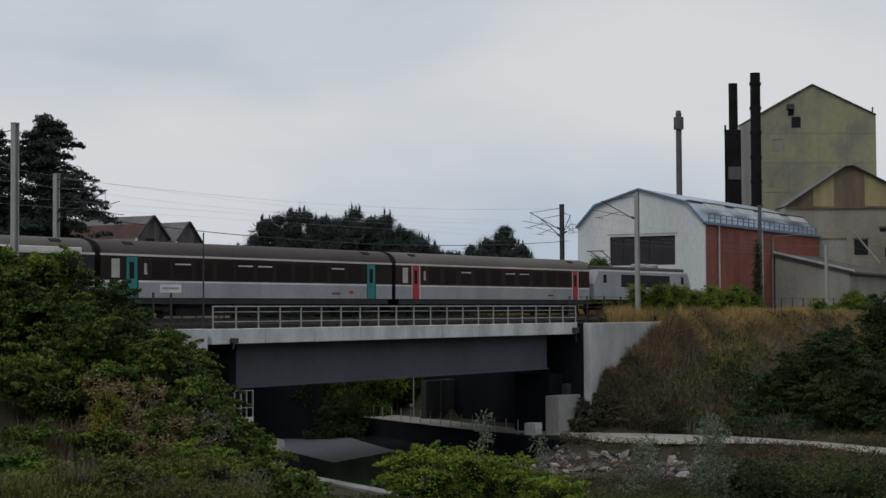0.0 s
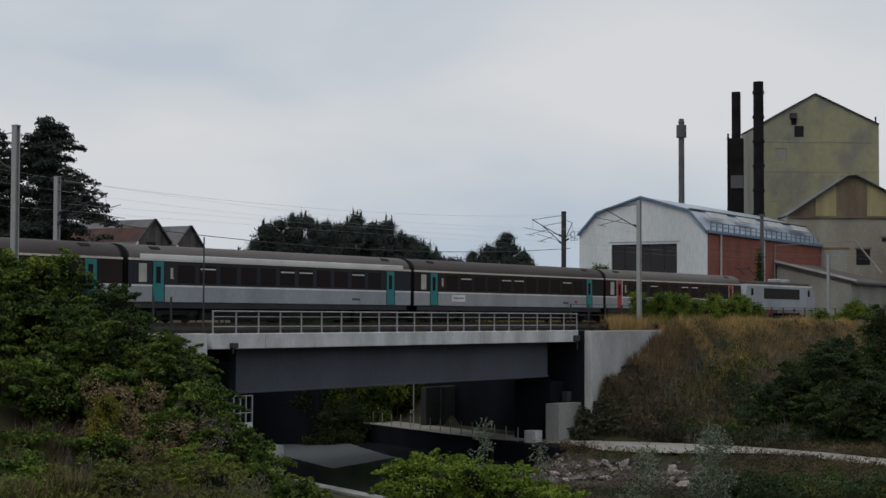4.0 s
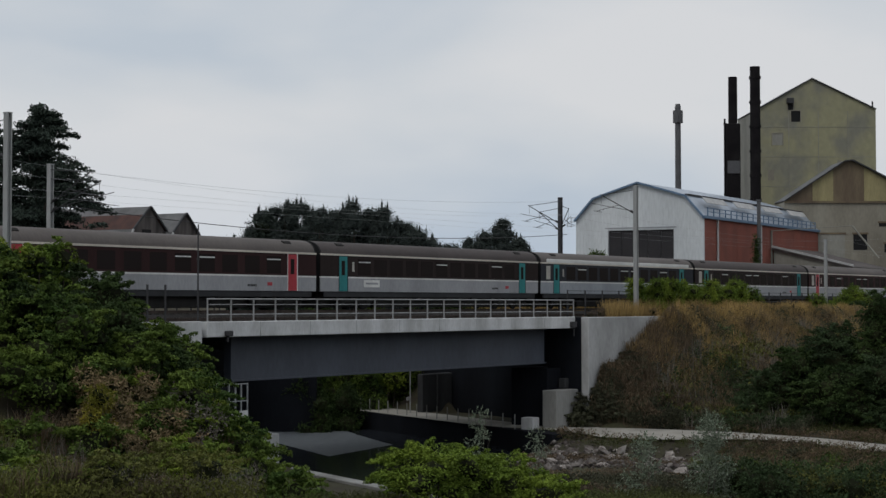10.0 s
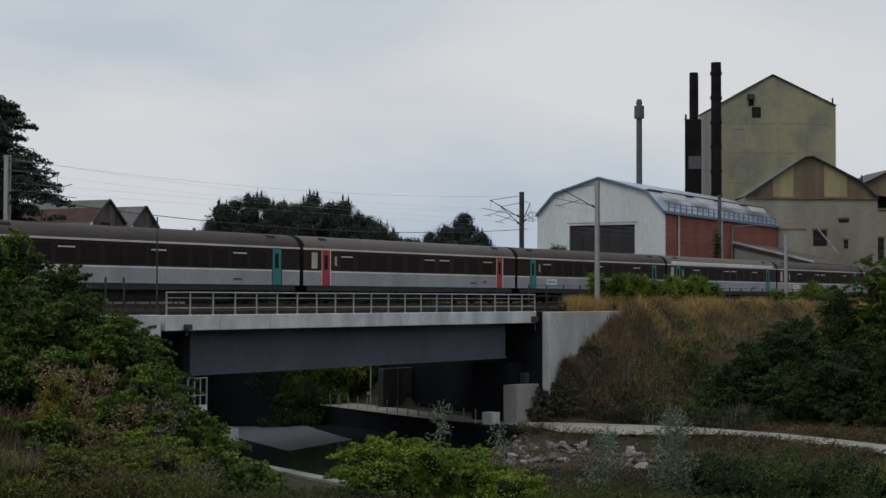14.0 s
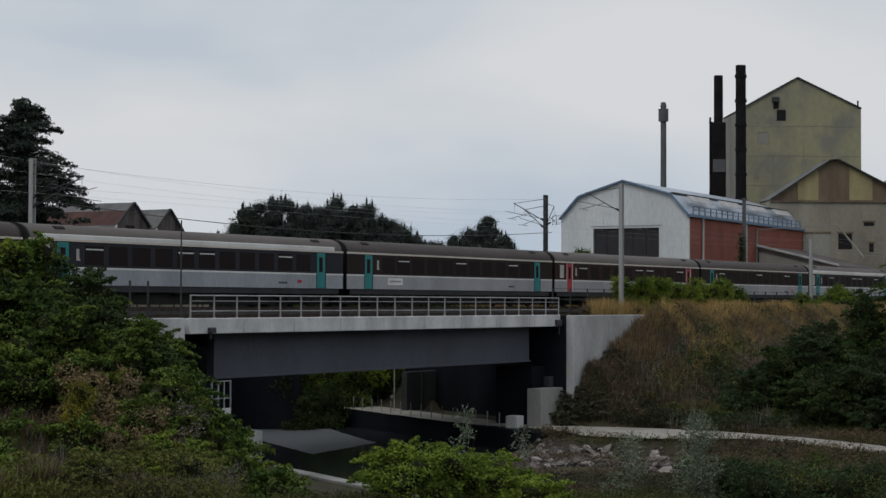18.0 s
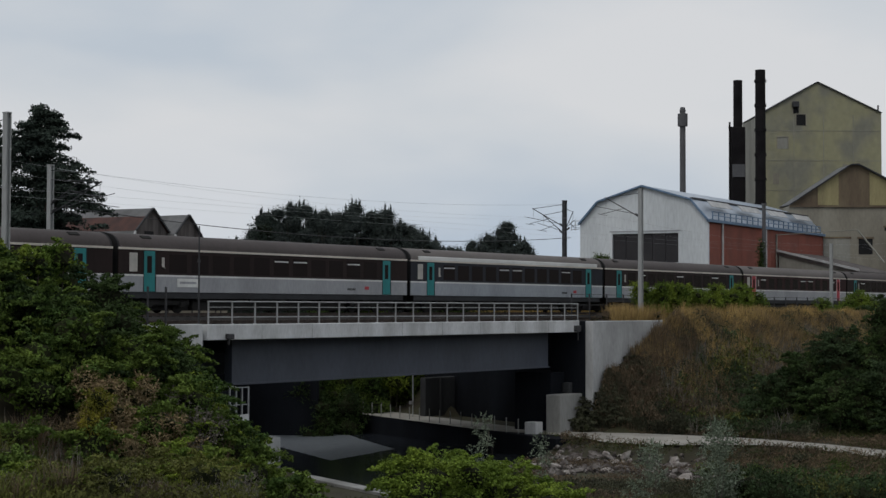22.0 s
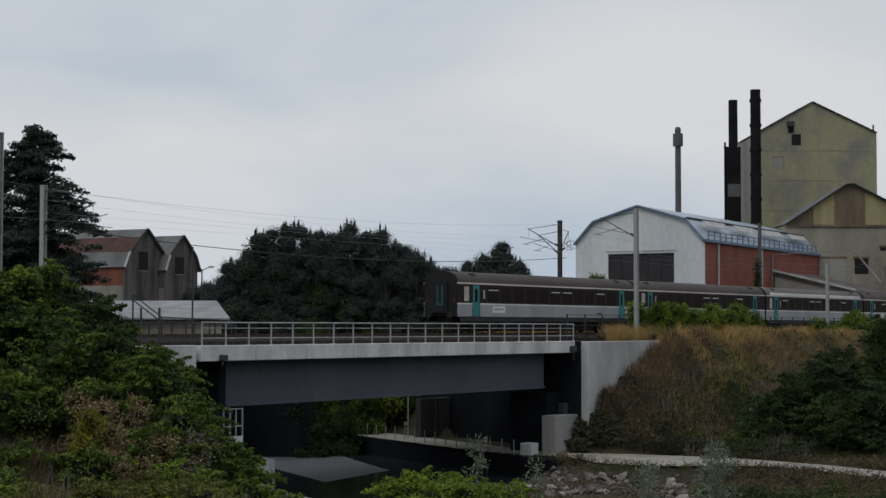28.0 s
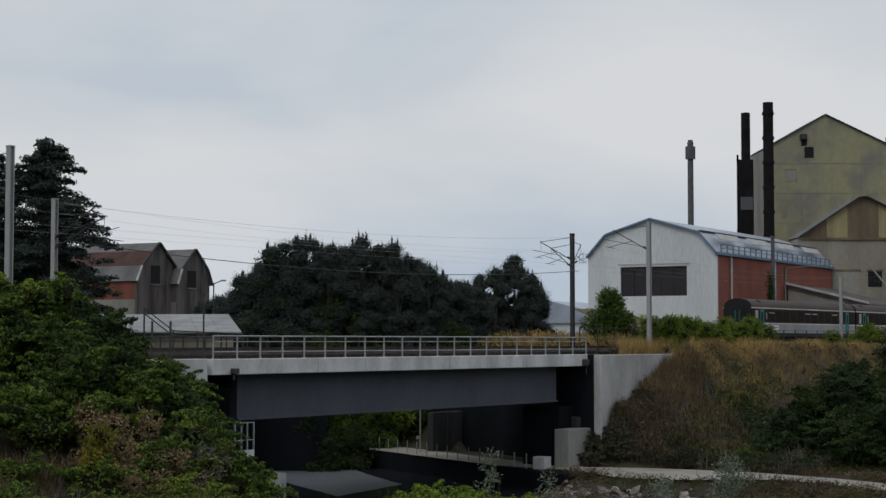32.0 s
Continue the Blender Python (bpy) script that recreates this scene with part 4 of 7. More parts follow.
def gabled_hall(name, x, y, prof, rust, label, openings, depth=13, k=1.088):
    """A hall whose gable is clad in sheets above a rendered wall."""
    def up(z):
        return (z - 9.7) * k + 9.7

    prof = [(a * k, up(z + 8.6) - 8.6 if z else 0) for a, z in prof]
    rust = [(a * k, c * k, up(p), up(q)) for a, c, p, q in rust]
    openings = [(a * k, c * k, up(p), up(q), e) for a, c, p, q, e in openings]
    b = building(name, x, y, label, turn=3.5)
    g = 8.6
    lo = min(prof[2][1], prof[-1][1])
    xs = [p[0] for p in prof]
    part("lower_wall", boxes((min(xs), max(xs), 0, 0.35, 0, lo)), M["grey_render"], b, "grey stained render")
    part("gable_panel", shell(prof[2:], 0.02, 0.33), M["rust_sheet"], b, "rust brown sheet gable")
    for x0, x1, z0, z1 in rust:
        def under(x_):
            for (xa, za), (xb, zb) in zip(prof[3:], prof[2:]):
                if xa <= x_ <= xb:
                    return za + (zb - za) * (x_ - xa) / max(1e-6, xb - xa)
            return lo
        mid_ = [p[0] for p in prof[3:-1] if x0 < p[0] < x1]
        top_ = [(x_, under(x_) - 0.1) for x_ in sorted([x0, *mid_, x1], reverse=True)]
        part("yellow_panel", prism(bmesh.new(), [(x0, z0 - g), (x1, z0 - g), *top_], -0.05, 0.02), M["yellow_sheet"], b, "yellowed translucent sheet")
    part("sill_band", boxes((min(xs), max(xs), -0.25, 0.0, lo - 0.12, lo + 0.1)), M["rust_sheet"], b)
    part("back_wall", shell([(min(xs), 0), (max(xs), 0)] + prof[2:], depth, depth + 0.3), M["grey_render"], b)
    part("side_wall", boxes((min(xs), min(xs) + 0.3, 0.35, depth, 0, lo)), M["grey_render"], b)
    part("side_wall", boxes((max(xs) - 0.3, max(xs), 0.35, depth, 0, lo)), M["grey_render"], b)
    top = prof[2:]
    for p, q in zip(top[1:], top[:-1]):
        bm_ = bmesh.new()
        slab(bm_, p, q, -0.5, depth + 0.4, 0.1)
        part("roof", bm_, M["roof_grey"], b, "grey sheet roof")
        bm_ = bmesh.new()
        slab(bm_, p, q, -0.62, -0.45, 0.14)
        part("verge", bm_, M["dark_steel"], b)
    for x0, x1, z0, z1, key in openings:
        part("opening", boxes((x0, x1, -0.04, 0.03, z0 - g, z1 - g)), M[key], b, "dark wall opening" if key == "hole" else "boarded door")
        part("lintel", boxes((x0 - 0.15, x1 + 0.15, -0.1, 0.02, z1 - g, z1 - g + 0.22)), M["rust_sheet"], b)
    return b


G = 8.6
gabled_hall("gabled_hall", 53.2, 212,
            [(-15.6, 0), (0, 0), (0, 21.4 - G), (-2.2, 23.4 - G), (-7.7, 26.2 - G), (-8.6, 26.1 - G), (-15.6, 21.5 - G)],
            [(-12.3, -9.9, 21.55, 23.45), (-6.3, -3.6, 21.55, 24.3)],
            "weathered works hall with a rusty sheet gable and yellow panels",
            [(-7.6, -6.0, 15.9, 17.7, "hole"), (-11.8, -8.6, 12.5, 17.7, "side_render"), (-4.0, -3.5, 15.6, 16.6, "hole"), (-4.6, -3.4, 18.6, 19.0, "hole"), (-13.6, -13.0, 17.6, 18.6, "hole")], depth=5)
gabled_hall("gabled_hall", 69.2, 229,
            [(-14.6, 0), (0, 0), (0, 21.0 - G), (-2.6, 23.3 - G), (-8.7, 26.1 - G), (-14.6, 23.3 - G)],
            [(-6.2, -4.0, 21.2, 23.4)],
            "weathered works hall with a brown sheet gable",
            [(-11.3, -10.2, 14.6, 17.4, "hole"), (-9.6, -6.4, 14.0, 17.4, "dark_door"), (-4.5, -2.5, 14, 16.5, "hole")])
pipe = thing("roof_pipe", pose(54.6, 226, 23.4), "thin dark vent pipe on the roof valley", "pipe")
part("pipe", rod(bmesh.new(), (0, 0, -1.5), (0, 0, 3.0), 0.14), M["dark_steel"], pipe)


def chimney(x, y, z0, z1, r0, r1, material, label, kind_):
    c = thing("chimney", pose(x, y, z0), label, "chimney")
    part("flue", rod(bmesh.new(), (0, 0, 0), (0, 0, z1 - z0), r0, r1, 20), material, c, smooth=False)
    h = z1 - z0
    if kind_ == "cap":
        part("cap_drum", rod(bmesh.new(), (0, 0, h - 2.1), (0, 0, h - 0.4), r1 * 1.75, r1 * 1.75, 16), material, c, "wider drum near the top")
        part("cap_ring", rod(bmesh.new(), (0, 0, h - 0.05), (0, 0, h + 0.5), r1 * 1.15, r1 * 0.8, 12), material, c)
    elif kind_ == "bands":
        for i in range(9):
            z = h * (0.15 + 0.1 * i)
            part("band", rod(bmesh.new(), (0, 0, z), (0, 0, z + 0.35), r0 * 1.09, r0 * 1.07, 20), M["chimney"], c)
    else:
        part("casing", boxes((-r0 * 1.45, r0 * 1.35, -r0 * 1.2, r0 * 1.2, 0, 25.2), bevel=0.1), M["chimney"], c, "dark square casing")
        for z in (0.3, 0.5, 0.8):
            part("ladder_stay", boxes((-r0 * 1.9, -r0 * 1.2, -0.1, 0.1, h * z - 0.1, h * z + 0.1)), M["chimney"], c)
        part("side_pipe", rod(bmesh.new(), (-r0 * 1.65, 0, 0), (-r0 * 1.65, 0, 25.9), 0.13), M["chimney"], c)
        part("plate", boxes((-r0 * 1.3, r0 * 1.2, -r0 * 1.35, -r0 * 1.2, 18.5, 20.2)), M["grey_chimney"], c, "grey patched plate")
    return c


chimney(33.8, 218, 8.6, 40.5, 0.72, 0.66, M["chimney"], "tall soot-black banded steel chimney", "bands")
chimney(31.9, 225, 8.6, 40.1, 0.66, 0.6, M["chimney"], "soot-black chimney rising from a dark casing", "case")
pole = thing("wall_pole", pose(28.85, 183.9, 8.6), "sooty grey steel pole beside the brick wall", "pole")
part("pole", rod(bmesh.new(), (0, 0, 0), (0, 0, 12.3), 0.24, 0.2, 12), M["grey_chimney"], pole)
part("cap", rod(bmesh.new(), (0, 0, 12.3), (0, 0, 12.5), 0.3, 0.3, 12), M["grey_chimney"], pole)
chimney(25.1, 230, 8.6, 36.6, 0.44, 0.39, M["grey_chimney"], "slim grey chimney with a capped drum", "cap")


def left_shed(x, y, w, h, eave, lower, roof_key, label):
    """A barn-shaped shed with its ridge running off to the side; the gable faces the bridge."""
    b = thing("old_shed", pose(x, y, 8.6, 0, 0, 63), label, "shed", "twin sheds")
    hw = w / 2
    prof = [(-hw, 0), (hw, 0), (hw, eave), (hw * 0.8, eave + 1.7), (0, h), (-hw * 0.8, eave + 1.7), (-hw, eave)]
    part("gable_wall", shell(prof, 0, 0.3), M["streaked_gable"], b, "weathered dark gable wall with pale streaks")
    part("back_wall", shell(prof, 19.7, 20), M["dark_gable"], b)
    for sx in (-1, 1):
        part("side_wall", boxes((*sorted((sx * (hw - 0.3), sx * hw)), 0.3, 19.7, eave - 2.2, eave)), M[lower], b, "rusty sheet side wall")
        part("plinth_wall", boxes((*sorted((sx * (hw - 0.3), sx * (hw + 0.05))), 0.3, 19.7, 0, eave - 2.2)), M["side_render"], b, "grey rendered plinth")
        pts = [(sx * (hw + 0.25), eave - 0.1), (sx * hw * 0.81, eave + 1.75), (sx * hw * 0.3, h - (h - eave - 1.75) * 0.36), (0, h)]
        for k, (p, q) in enumerate(zip(pts, pts[1:])):
            key = (roof_key, roof_key, "roof_grey")[k]
            for r in range(5):
                bm_ = bmesh.new()
                slab(bm_, *((p, q) if sx < 0 else (q, p)), -0.2 + 4.06 * r, 3.84 + 4.06 * r, 0.12)
                part("roof_sheet", bm_, M["roof_grey" if k == 0 else key], b)
            bm_ = bmesh.new()
            slab(bm_, *((p, q) if sx < 0 else (q, p)), -0.34, -0.15, 0.2)
            part("verge", bm_, M["white_edge" if sx < 0 and k == 0 else "dark_steel"], b, "verge board")
    part("loft_opening", boxes((-1.3, 0.35, -0.05, 0.05, h * 0.62, h * 0.79)), M["hole"], b, "dark loft opening")
    part("sill", boxes((-1.4, 0.45, -0.12, 0.05, h * 0.605, h * 0.62)), M["roof_grey"], b)
    return b


left_shed(-41.6, 200, 7.7, 12.75, 8.2, "rust_wall", "roof_rust", "old barn-shaped shed with a rusty brown roof and dark gable")
left_shed(-38.1, 204.5, 6.2, 12.2, 8.0, "dark_gable", "roof_grey", "old barn-shaped shed with a grey roof and dark gable")

b = thing("low_white_roof", pose(-24, 122, 8.6, 0, 0, -4), "low building with a pale sloping sheet roof", "shed")
for i in range(7):
    bm = bmesh.new()
    prism(bm, [(-4.4, 1.66), (6, 3.05), (6, 3.15), (-4.4, 1.76)], -6.4 + i * 1.56, -4.86 + i * 1.56, axis="x")
    for v_ in bm.verts:
        v_.co.x -= 0.33 * v_.co.y
    part("roof_sheet", bm, M["pale_roof"], b, "pale ribbed roof sheet" if i == 0 else "")
part("wall", boxes((-5.0, 5.2, -3.9, -3.7, 0, 1.62)), M["grey_render"], b)
part("wall", boxes((-7.6, 2.4, 5.2, 5.5, 0, 2.8)), M["grey_render"], b)
b = thing("street_lamp", pose(-26.1, 150, 8.6), "small street lamp on a thin pole", "street lamp")
part("pole", rod(bmesh.new(), (0, 0, 0), (0, 0, 6.3), 0.06), M["dark_steel"], b)
part("arm", rod(bmesh.new(), (0, 0, 6.2), (0.7, 0, 6.5), 0.04), M["dark_steel"], b)
part("lamp_head", boxes((0.6, 1.1, -0.12, 0.12, 6.42, 6.58), bevel=0.03), M["galv"], b)
b = thing("far_pale_shed", pose(9, 205, 8.6, 0, 0, WORKS), "far pale shed beside the white one", "shed")
part("wall", boxes((-14, 6, 0, 20, 0, 3.4)), M["white_wall"], b)
bm = bmesh.new()
prism(bm, [(-14.5, 3.3), (6.5, 3.3), (6.5, 3.6), (-4, 6.0), (-14.5, 3.6)], -0.4, 20)
part("roof", bm, M["zinc_roof"], b)

# hills all round, beyond everything; the unseen back half is added to block skylight
bm = bmesh.new()
pts = []
for i in range(121):
    a = radians(3 * i)
    back = 0.5 - 0.5 * math.cos(a)
    r_ = 2600 - 1800 * back
    h_ = 36 + 22 * noise.noise(Vector((i * 0.35, 0, 5))) + 10 * noise.noise(Vector((i * 1.4, 2, 5))) + 75 * step01(0.3, 0.9, back)
    if i == 120:
        h_ = first_h
    if i == 0:
        first_h = h_
    pts.append([bm.verts.new((r_ * k * math.sin(a), r_ * k * math.cos(a), z)) for k, z in ((1, 0), (1.02, 8 + h_), (1.1, 0))])
for p, q in zip(pts, pts[1:]):
    bm.faces.new((p[0], q[0], q[1], p[1]))
    bm.faces.new((p[1], q[1], q[2], p[2]))
solo("backdrop", bm, M["hill"], "blue-grey hills with haze put into their colour, added all round", "hills", kind="structure")

# ---- the train ----
PITCH, BODY = 26.58, 26.16


def paint(name, color, rough=0.4, other=None, spec=0.25):
    return mat(name, color, rough, other or [c * 0.8 for c in color], 0.5, 7, 0.02, streak=0.35, spec=spec)


T_ = {
    "lower": paint("coach_light_grey", (0.345, 0.352, 0.37), 0.5),
    "lower_blue": paint("coach_blue_grey", (0.33, 0.355, 0.39), 0.45),
    "band": paint("coach_dark_brown", (0.033, 0.024, 0.023), 0.55, spec=0.06),
    "band_red": paint("coach_dark_maroon", (0.043, 0.022, 0.022), 0.55, spec=0.06),
    "band_blue": paint("coach_slate_band", (0.036, 0.038, 0.046), 0.5, spec=0.06),
    "roof": paint("coach_roof_grey", (0.075, 0.063, 0.061), 0.7),
    "roof_pale": paint("coach_roof_pale_grey", (0.125, 0.11, 0.103), 0.65),
    "stripe": paint("coach_white_stripe", (0.74, 0.74, 0.72), 0.4),
    "gutter": paint("coach_cream_gutter", (0.66, 0.6, 0.53), 0.45),
    "teal": paint("door_teal", (0.03, 0.225, 0.23), 0.5),
    "red": paint("door_red", (0.42, 0.045, 0.06), 0.5),
    "under": mat("underframe_grime", (0.02, 0.019, 0.018), 0.9, (0.011, 0.011, 0.01), 1.5, 14, 0.3),
    "valance": mat("dark_valance", (0.032, 0.034, 0.038), 0.8, (0.02, 0.021, 0.023), 0.8, 9, 0.1),
    "tail_teal": paint("dull_teal_trim", (0.02, 0.11, 0.11), 0.6),
    "tail_red": paint("unlit_red_lens", (0.12, 0.015, 0.015), 0.4),
    "rubber": mat("gangway_rubber", (0.012, 0.012, 0.013), 0.8, bump=0.1),
    "loco": paint("loco_grey", (0.36, 0.385, 0.42), 0.45),
    "frost": mat("frosted_pane", (0.5, 0.47, 0.43), 0.4, (0.4, 0.38, 0.35), 1, 10, 0),
}


def glass_material():
    m = bpy.data.materials.new("coach_window_glass")
    m.use_nodes = True
    b_ = m.node_tree.nodes["Principled BSDF"]
    b_.inputs["Base Color"].default_value = (0.021, 0.016, 0.016, 1)
    b_.inputs["Roughness"].default_value = 0.2
    b_.inputs["Specular IOR Level"].default_value = 0.12
    return m


T_["glass"] = glass_material()


def skin(bm_, outline, x0, x1):
    """An open shell along x through the (y, z) outline."""
    a = [bm_.verts.new((x0, y, z)) for y, z in outline]
    c = [bm_.verts.new((x1, y, z)) for y, z in outline]
    for i in range(len(outline) - 1):
        bm_.faces.new((a[i], a[i + 1], c[i + 1], c[i]))
    bmesh.ops.solidify(bm_, geom=bm_.faces[:], thickness=0.05)
    bmesh.ops.recalc_face_normals(bm_, faces=bm_.faces)
    return bm_


ROOF = [(-1.40, 3.2)] + [(-1.36 * math.cos(a) ** 0.85 if math.cos(a) > 0 else 0.0, 3.22 + 0.85 * math.sin(a) ** 0.9) for a in [math.pi / 2 * i / 18 for i in range(1, 18)]] + [(0, 4.07)]
ROOF = ROOF + [(-y, z) for y, z in ROOF[-2::-1]]

MESHES = {}


def mesh_once(key, make, material, smooth=False):
    if key not in MESHES:
        MESHES[key] = finish(make(), key, material, smooth)
    return MESHES[key]


def wheelset():
    bm_ = bmesh.new()
    for y in (-0.75, 0.75):
        rod(bm_, (0, y - 0.06, 0.45), (0, y + 0.06, 0.45), 0.45, n=18)
    rod(bm_, (0, -0.9, 0.45), (0, 0.9, 0.45), 0.09)
    return bm_


def bogie(parent, x):
    bm_ = boxes((-1.9, 1.9, -1.12, -0.92, 0.42, 0.72), (-1.9, 1.9, 0.92, 1.12, 0.42, 0.72), (-0.4, 0.4, -1.1, 1.1, 0.5, 0.85), bevel=0.04)
    for x_ in (-1.28, 1.28):
        box(bm_, x_ - 0.2, x_ + 0.2, -1.2, -1.0, 0.3, 0.62, 0.04)
    MESHES.setdefault("bogie_frame", None)
    if MESHES["bogie_frame"] is None:
        MESHES["bogie_frame"] = finish(bm_, "bogie_frame", T_["under"])
    else:
        bm_.free()
    f = part("bogie", MESHES["bogie_frame"], None, parent, m=pose(x, 0, -0.2))
    for x_ in (-1.28, 1.28):
        part("wheelset", mesh_once("wheelset", wheelset, T_["under"]), None, f, m=pose(x_, 0, 0))


def bars(n, w, h, gap):
    return boxes(*[(i * (w + gap), i * (w + gap) + w, 0, 0.01, 0, h) for i in range(n)])


def coach(index, look_):
    """A passenger coach on its rails; x points forward, the side at -y faces the canal."""
    first, blue = look_["first"], look_["blue"]
    c = thing("passenger_coach", pose(0, 0, 0), look_["label"], "train coach", "coaches of the train")
    half = BODY / 2
    key = "first" if first else ("blue" if blue else "second")
    low, band, roof = (T_["lower_blue"], T_["band_blue"], T_["roof_pale"]) if blue else (T_["lower"], T_["band_red"] if first else T_["band"], T_["roof_pale"] if first else T_["roof"])
    part("floor_frame", mesh_once("floor_frame", lambda: boxes((-half + 0.1, half - 0.1, -1.3, 1.3, 0.95, 1.2)), T_["under"]), None, c)
    part("inner_wall", mesh_once("inner", lambda: boxes((-half + 0.15, half - 0.15, -1.3, 1.3, 1.2, 3.2)), T_["rubber"]), None, c)
    for sd_ in (-1, 1):
        part("lower_side", mesh_once(f"low{key}{sd_}", lambda: boxes((-half, half, *sorted((sd_ * 1.33, sd_ * 1.405)), 0.93, 1.78), bevel=0.015), low), None, c)
        part("window_band", mesh_once(f"band{key}{sd_}", lambda: boxes((-half, half, *sorted((sd_ * 1.31, sd_ * 1.40)), 1.84, 3.16), bevel=0.01), band), None, c)
        part("waist_stripe", mesh_once(f"str{sd_}", lambda: boxes((-half, half, *sorted((sd_ * 1.33, sd_ * 1.415)), 1.77, 1.865)), T_["stripe"]), None, c)
        part("gutter_stripe", mesh_once(f"gut{sd_}", lambda: boxes((-half, half, *sorted((sd_ * 1.33, sd_ * 1.43)), 3.165, 3.275)), T_["gutter"]), None, c)
        part("valance", mesh_once(f"val{sd_}", lambda: boxes((-half + 0.4, half - 0.4, *sorted((sd_ * 1.28, sd_ * 1.36)), 0.6, 0.92)), T_["valance"]), None, c, "dark grey underframe valance")
    part("roof", mesh_once("roof" + key, lambda: prism(bmesh.new(), ROOF[::-1], -half + 0.125, half - 0.125, axis="x"), roof), None, c)
    if blue:
        for sd_ in (-1, 1):
            part("cantrail", mesh_once(f"cant{sd_}", lambda: boxes((-half + 0.9, half - 0.9, *sorted((sd_ * 1.34, sd_ * 1.43)), 3.25, 3.52), bevel=0.03), T_["stripe"]), None, c, "broad pale cantrail")
    for e in (-1, 1):
        part("end_wall", mesh_once(f"end{e}", lambda: prism(bmesh.new(), [(y, z) for y, z in ROOF][::-1] + [(-1.38, 0.95), (1.38, 0.95)], *sorted((e * half, e * (half - 0.12))), axis="x"), T_["rubber"]), None, c)
        g = part("gangway", mesh_once(f"gang{e}", lambda: boxes(*[(*sorted((e * (half + 0.01 + 0.05 * k), e * (half + 0.045 + 0.05 * k))), -0.62, 0.62, 1.15, 3.35) for k in range(4)], bevel=0.01), T_["rubber"]), None, c, "black rubber gangway bellows")
        for y in (-0.87, 0.87):
            part("buffer", mesh_once(f"buf{e}{y}", lambda: rod(rod(bmesh.new(), (e * half, y, 1.05), (e * (half + 0.18), y, 1.05), 0.1, n=10), (e * (half + 0.18), y, 1.05), (e * (half + 0.21), y, 1.05), 0.24, n=14), T_["under"]), None, c)
        bogie(c, e * 9.2)
    col = "red" if first else "teal"
    for sd_ in (-1, 1):
        for x in (-half + 2.3, half - 2.3):
            d_ = part("door", mesh_once(f"door{col}{sd_}", lambda: boxes((-0.42, 0.42, *sorted((sd_ * 1.36, sd_ * 1.43)), 0.95, 3.12), bevel=0.02), T_[col]), None, c, look_["door"], m=pose(x, 0, 0))
            part("door_window", mesh_once(f"dwin{sd_}", lambda: boxes((-0.2, 0.16, *sorted((sd_ * 1.42, sd_ * 1.436)), 1.95, 2.85), bevel=0.005), T_["glass"]), None, d_)
            part("door_frame", mesh_once(f"dfr{sd_}{first}", lambda: boxes((0.42, 0.5, *sorted((sd_ * 1.36, sd_ * 1.42)), 0.95, 3.16), (-0.46, -0.42, *sorted((sd_ * 1.36, sd_ * 1.42)), 0.95, 3.16)), T_["stripe"] if first else T_["rubber"]), None, d_)
        n = 10 if first else 11
        wid = 1.32 if first else 1.38
        for i in range(n):
            x = -8.55 + 17.6 * i / (n - 1)
            part("window", mesh_once(f"win{key}{sd_}", lambda: boxes((-wid / 2, wid / 2, *sorted((sd_ * 1.392, sd_ * 1.408)), 1.98, 2.98), bevel=0.006), T_["glass"]), None, c, m=pose(x, 0, 0))
        # the shine along tilted panes is put in as white bars
        for i in look_["vents"]:
            x = -8.55 + 17.6 * i / (n - 1)
            part("vent_glint", mesh_once(f"vent{sd_}", lambda: boxes((-0.62, 0.62, *sorted((sd_ * 1.405, sd_ * 1.43)), 2.76, 2.83)), T_["stripe"]), None, c, "white bar painted for the glint on a tilted vent pane", m=pose(x, 0, 0))
        if look_["frost"]:
            part("lavatory_pane", mesh_once(f"lav{sd_}", lambda: boxes((-0.3, 0.3, *sorted((sd_ * 1.39, sd_ * 1.415)), 2.0, 3.0), bevel=0.01), T_["frost"]), None, c, "pale frosted lavatory pane", m=pose(-half + 1.1, 0, 0))
        part("class_mark", mesh_once(f"mark{sd_}", lambda: boxes((-0.1, 0.1, *sorted((sd_ * 1.4, sd_ * 1.412)), 2.2, 2.8), (-0.1, 0.16, *sorted((sd_ * 1.4, sd_ * 1.412)), 2.2, 2.28)), T_["frost"]), None, c, m=pose(-half + 3.35, 0, 0))
    if look_["board"]:
        pl = part("name_board", mesh_once("board", lambda: boxes((-0.85, 0.85, -1.425, -1.405, 1.22, 1.68), bevel=0.005), T_["stripe"]), None, c, "white board with an unreadable line", m=pose(-half + 5.3, 0, 0))
        part("text_bar", mesh_once("boardbar", lambda: boxes((-0.65, 0.65, -1.432, -1.425, 1.4, 1.52)), T_["lower"]), None, pl)
    if look_["logo"]:
        part("emblem", mesh_once("emblem", lambda: boxes((-0.22, 0.22, -1.415, -1.405, 1.25, 1.45), bevel=0.004), T_["red"]), None, c, "small red emblem", m=pose(half - 4.4, 0, 0))
    part("number_bars", mesh_once("numbars", lambda: bars(6, 0.09, 0.12, 0.05), T_["under"]), None, c, m=pose(half - 6.4, -1.416, 1.2))
    # gear as one dark block, lowered to fill in the shade beneath too
    part("underfloor_gear", mesh_once("ugear", lambda: boxes((-6.9, 6.9, -0.95, 0.95, -0.06, 0.95), (-12.6, -6.9, -0.68, 0.68, -0.06, 0.95), (6.9, 12.6, -0.68, 0.68, -0.06, 0.95), bevel=0.04), T_["under"]), None, c, "grimy underfloor equipment, one block that also stands for the shade below")
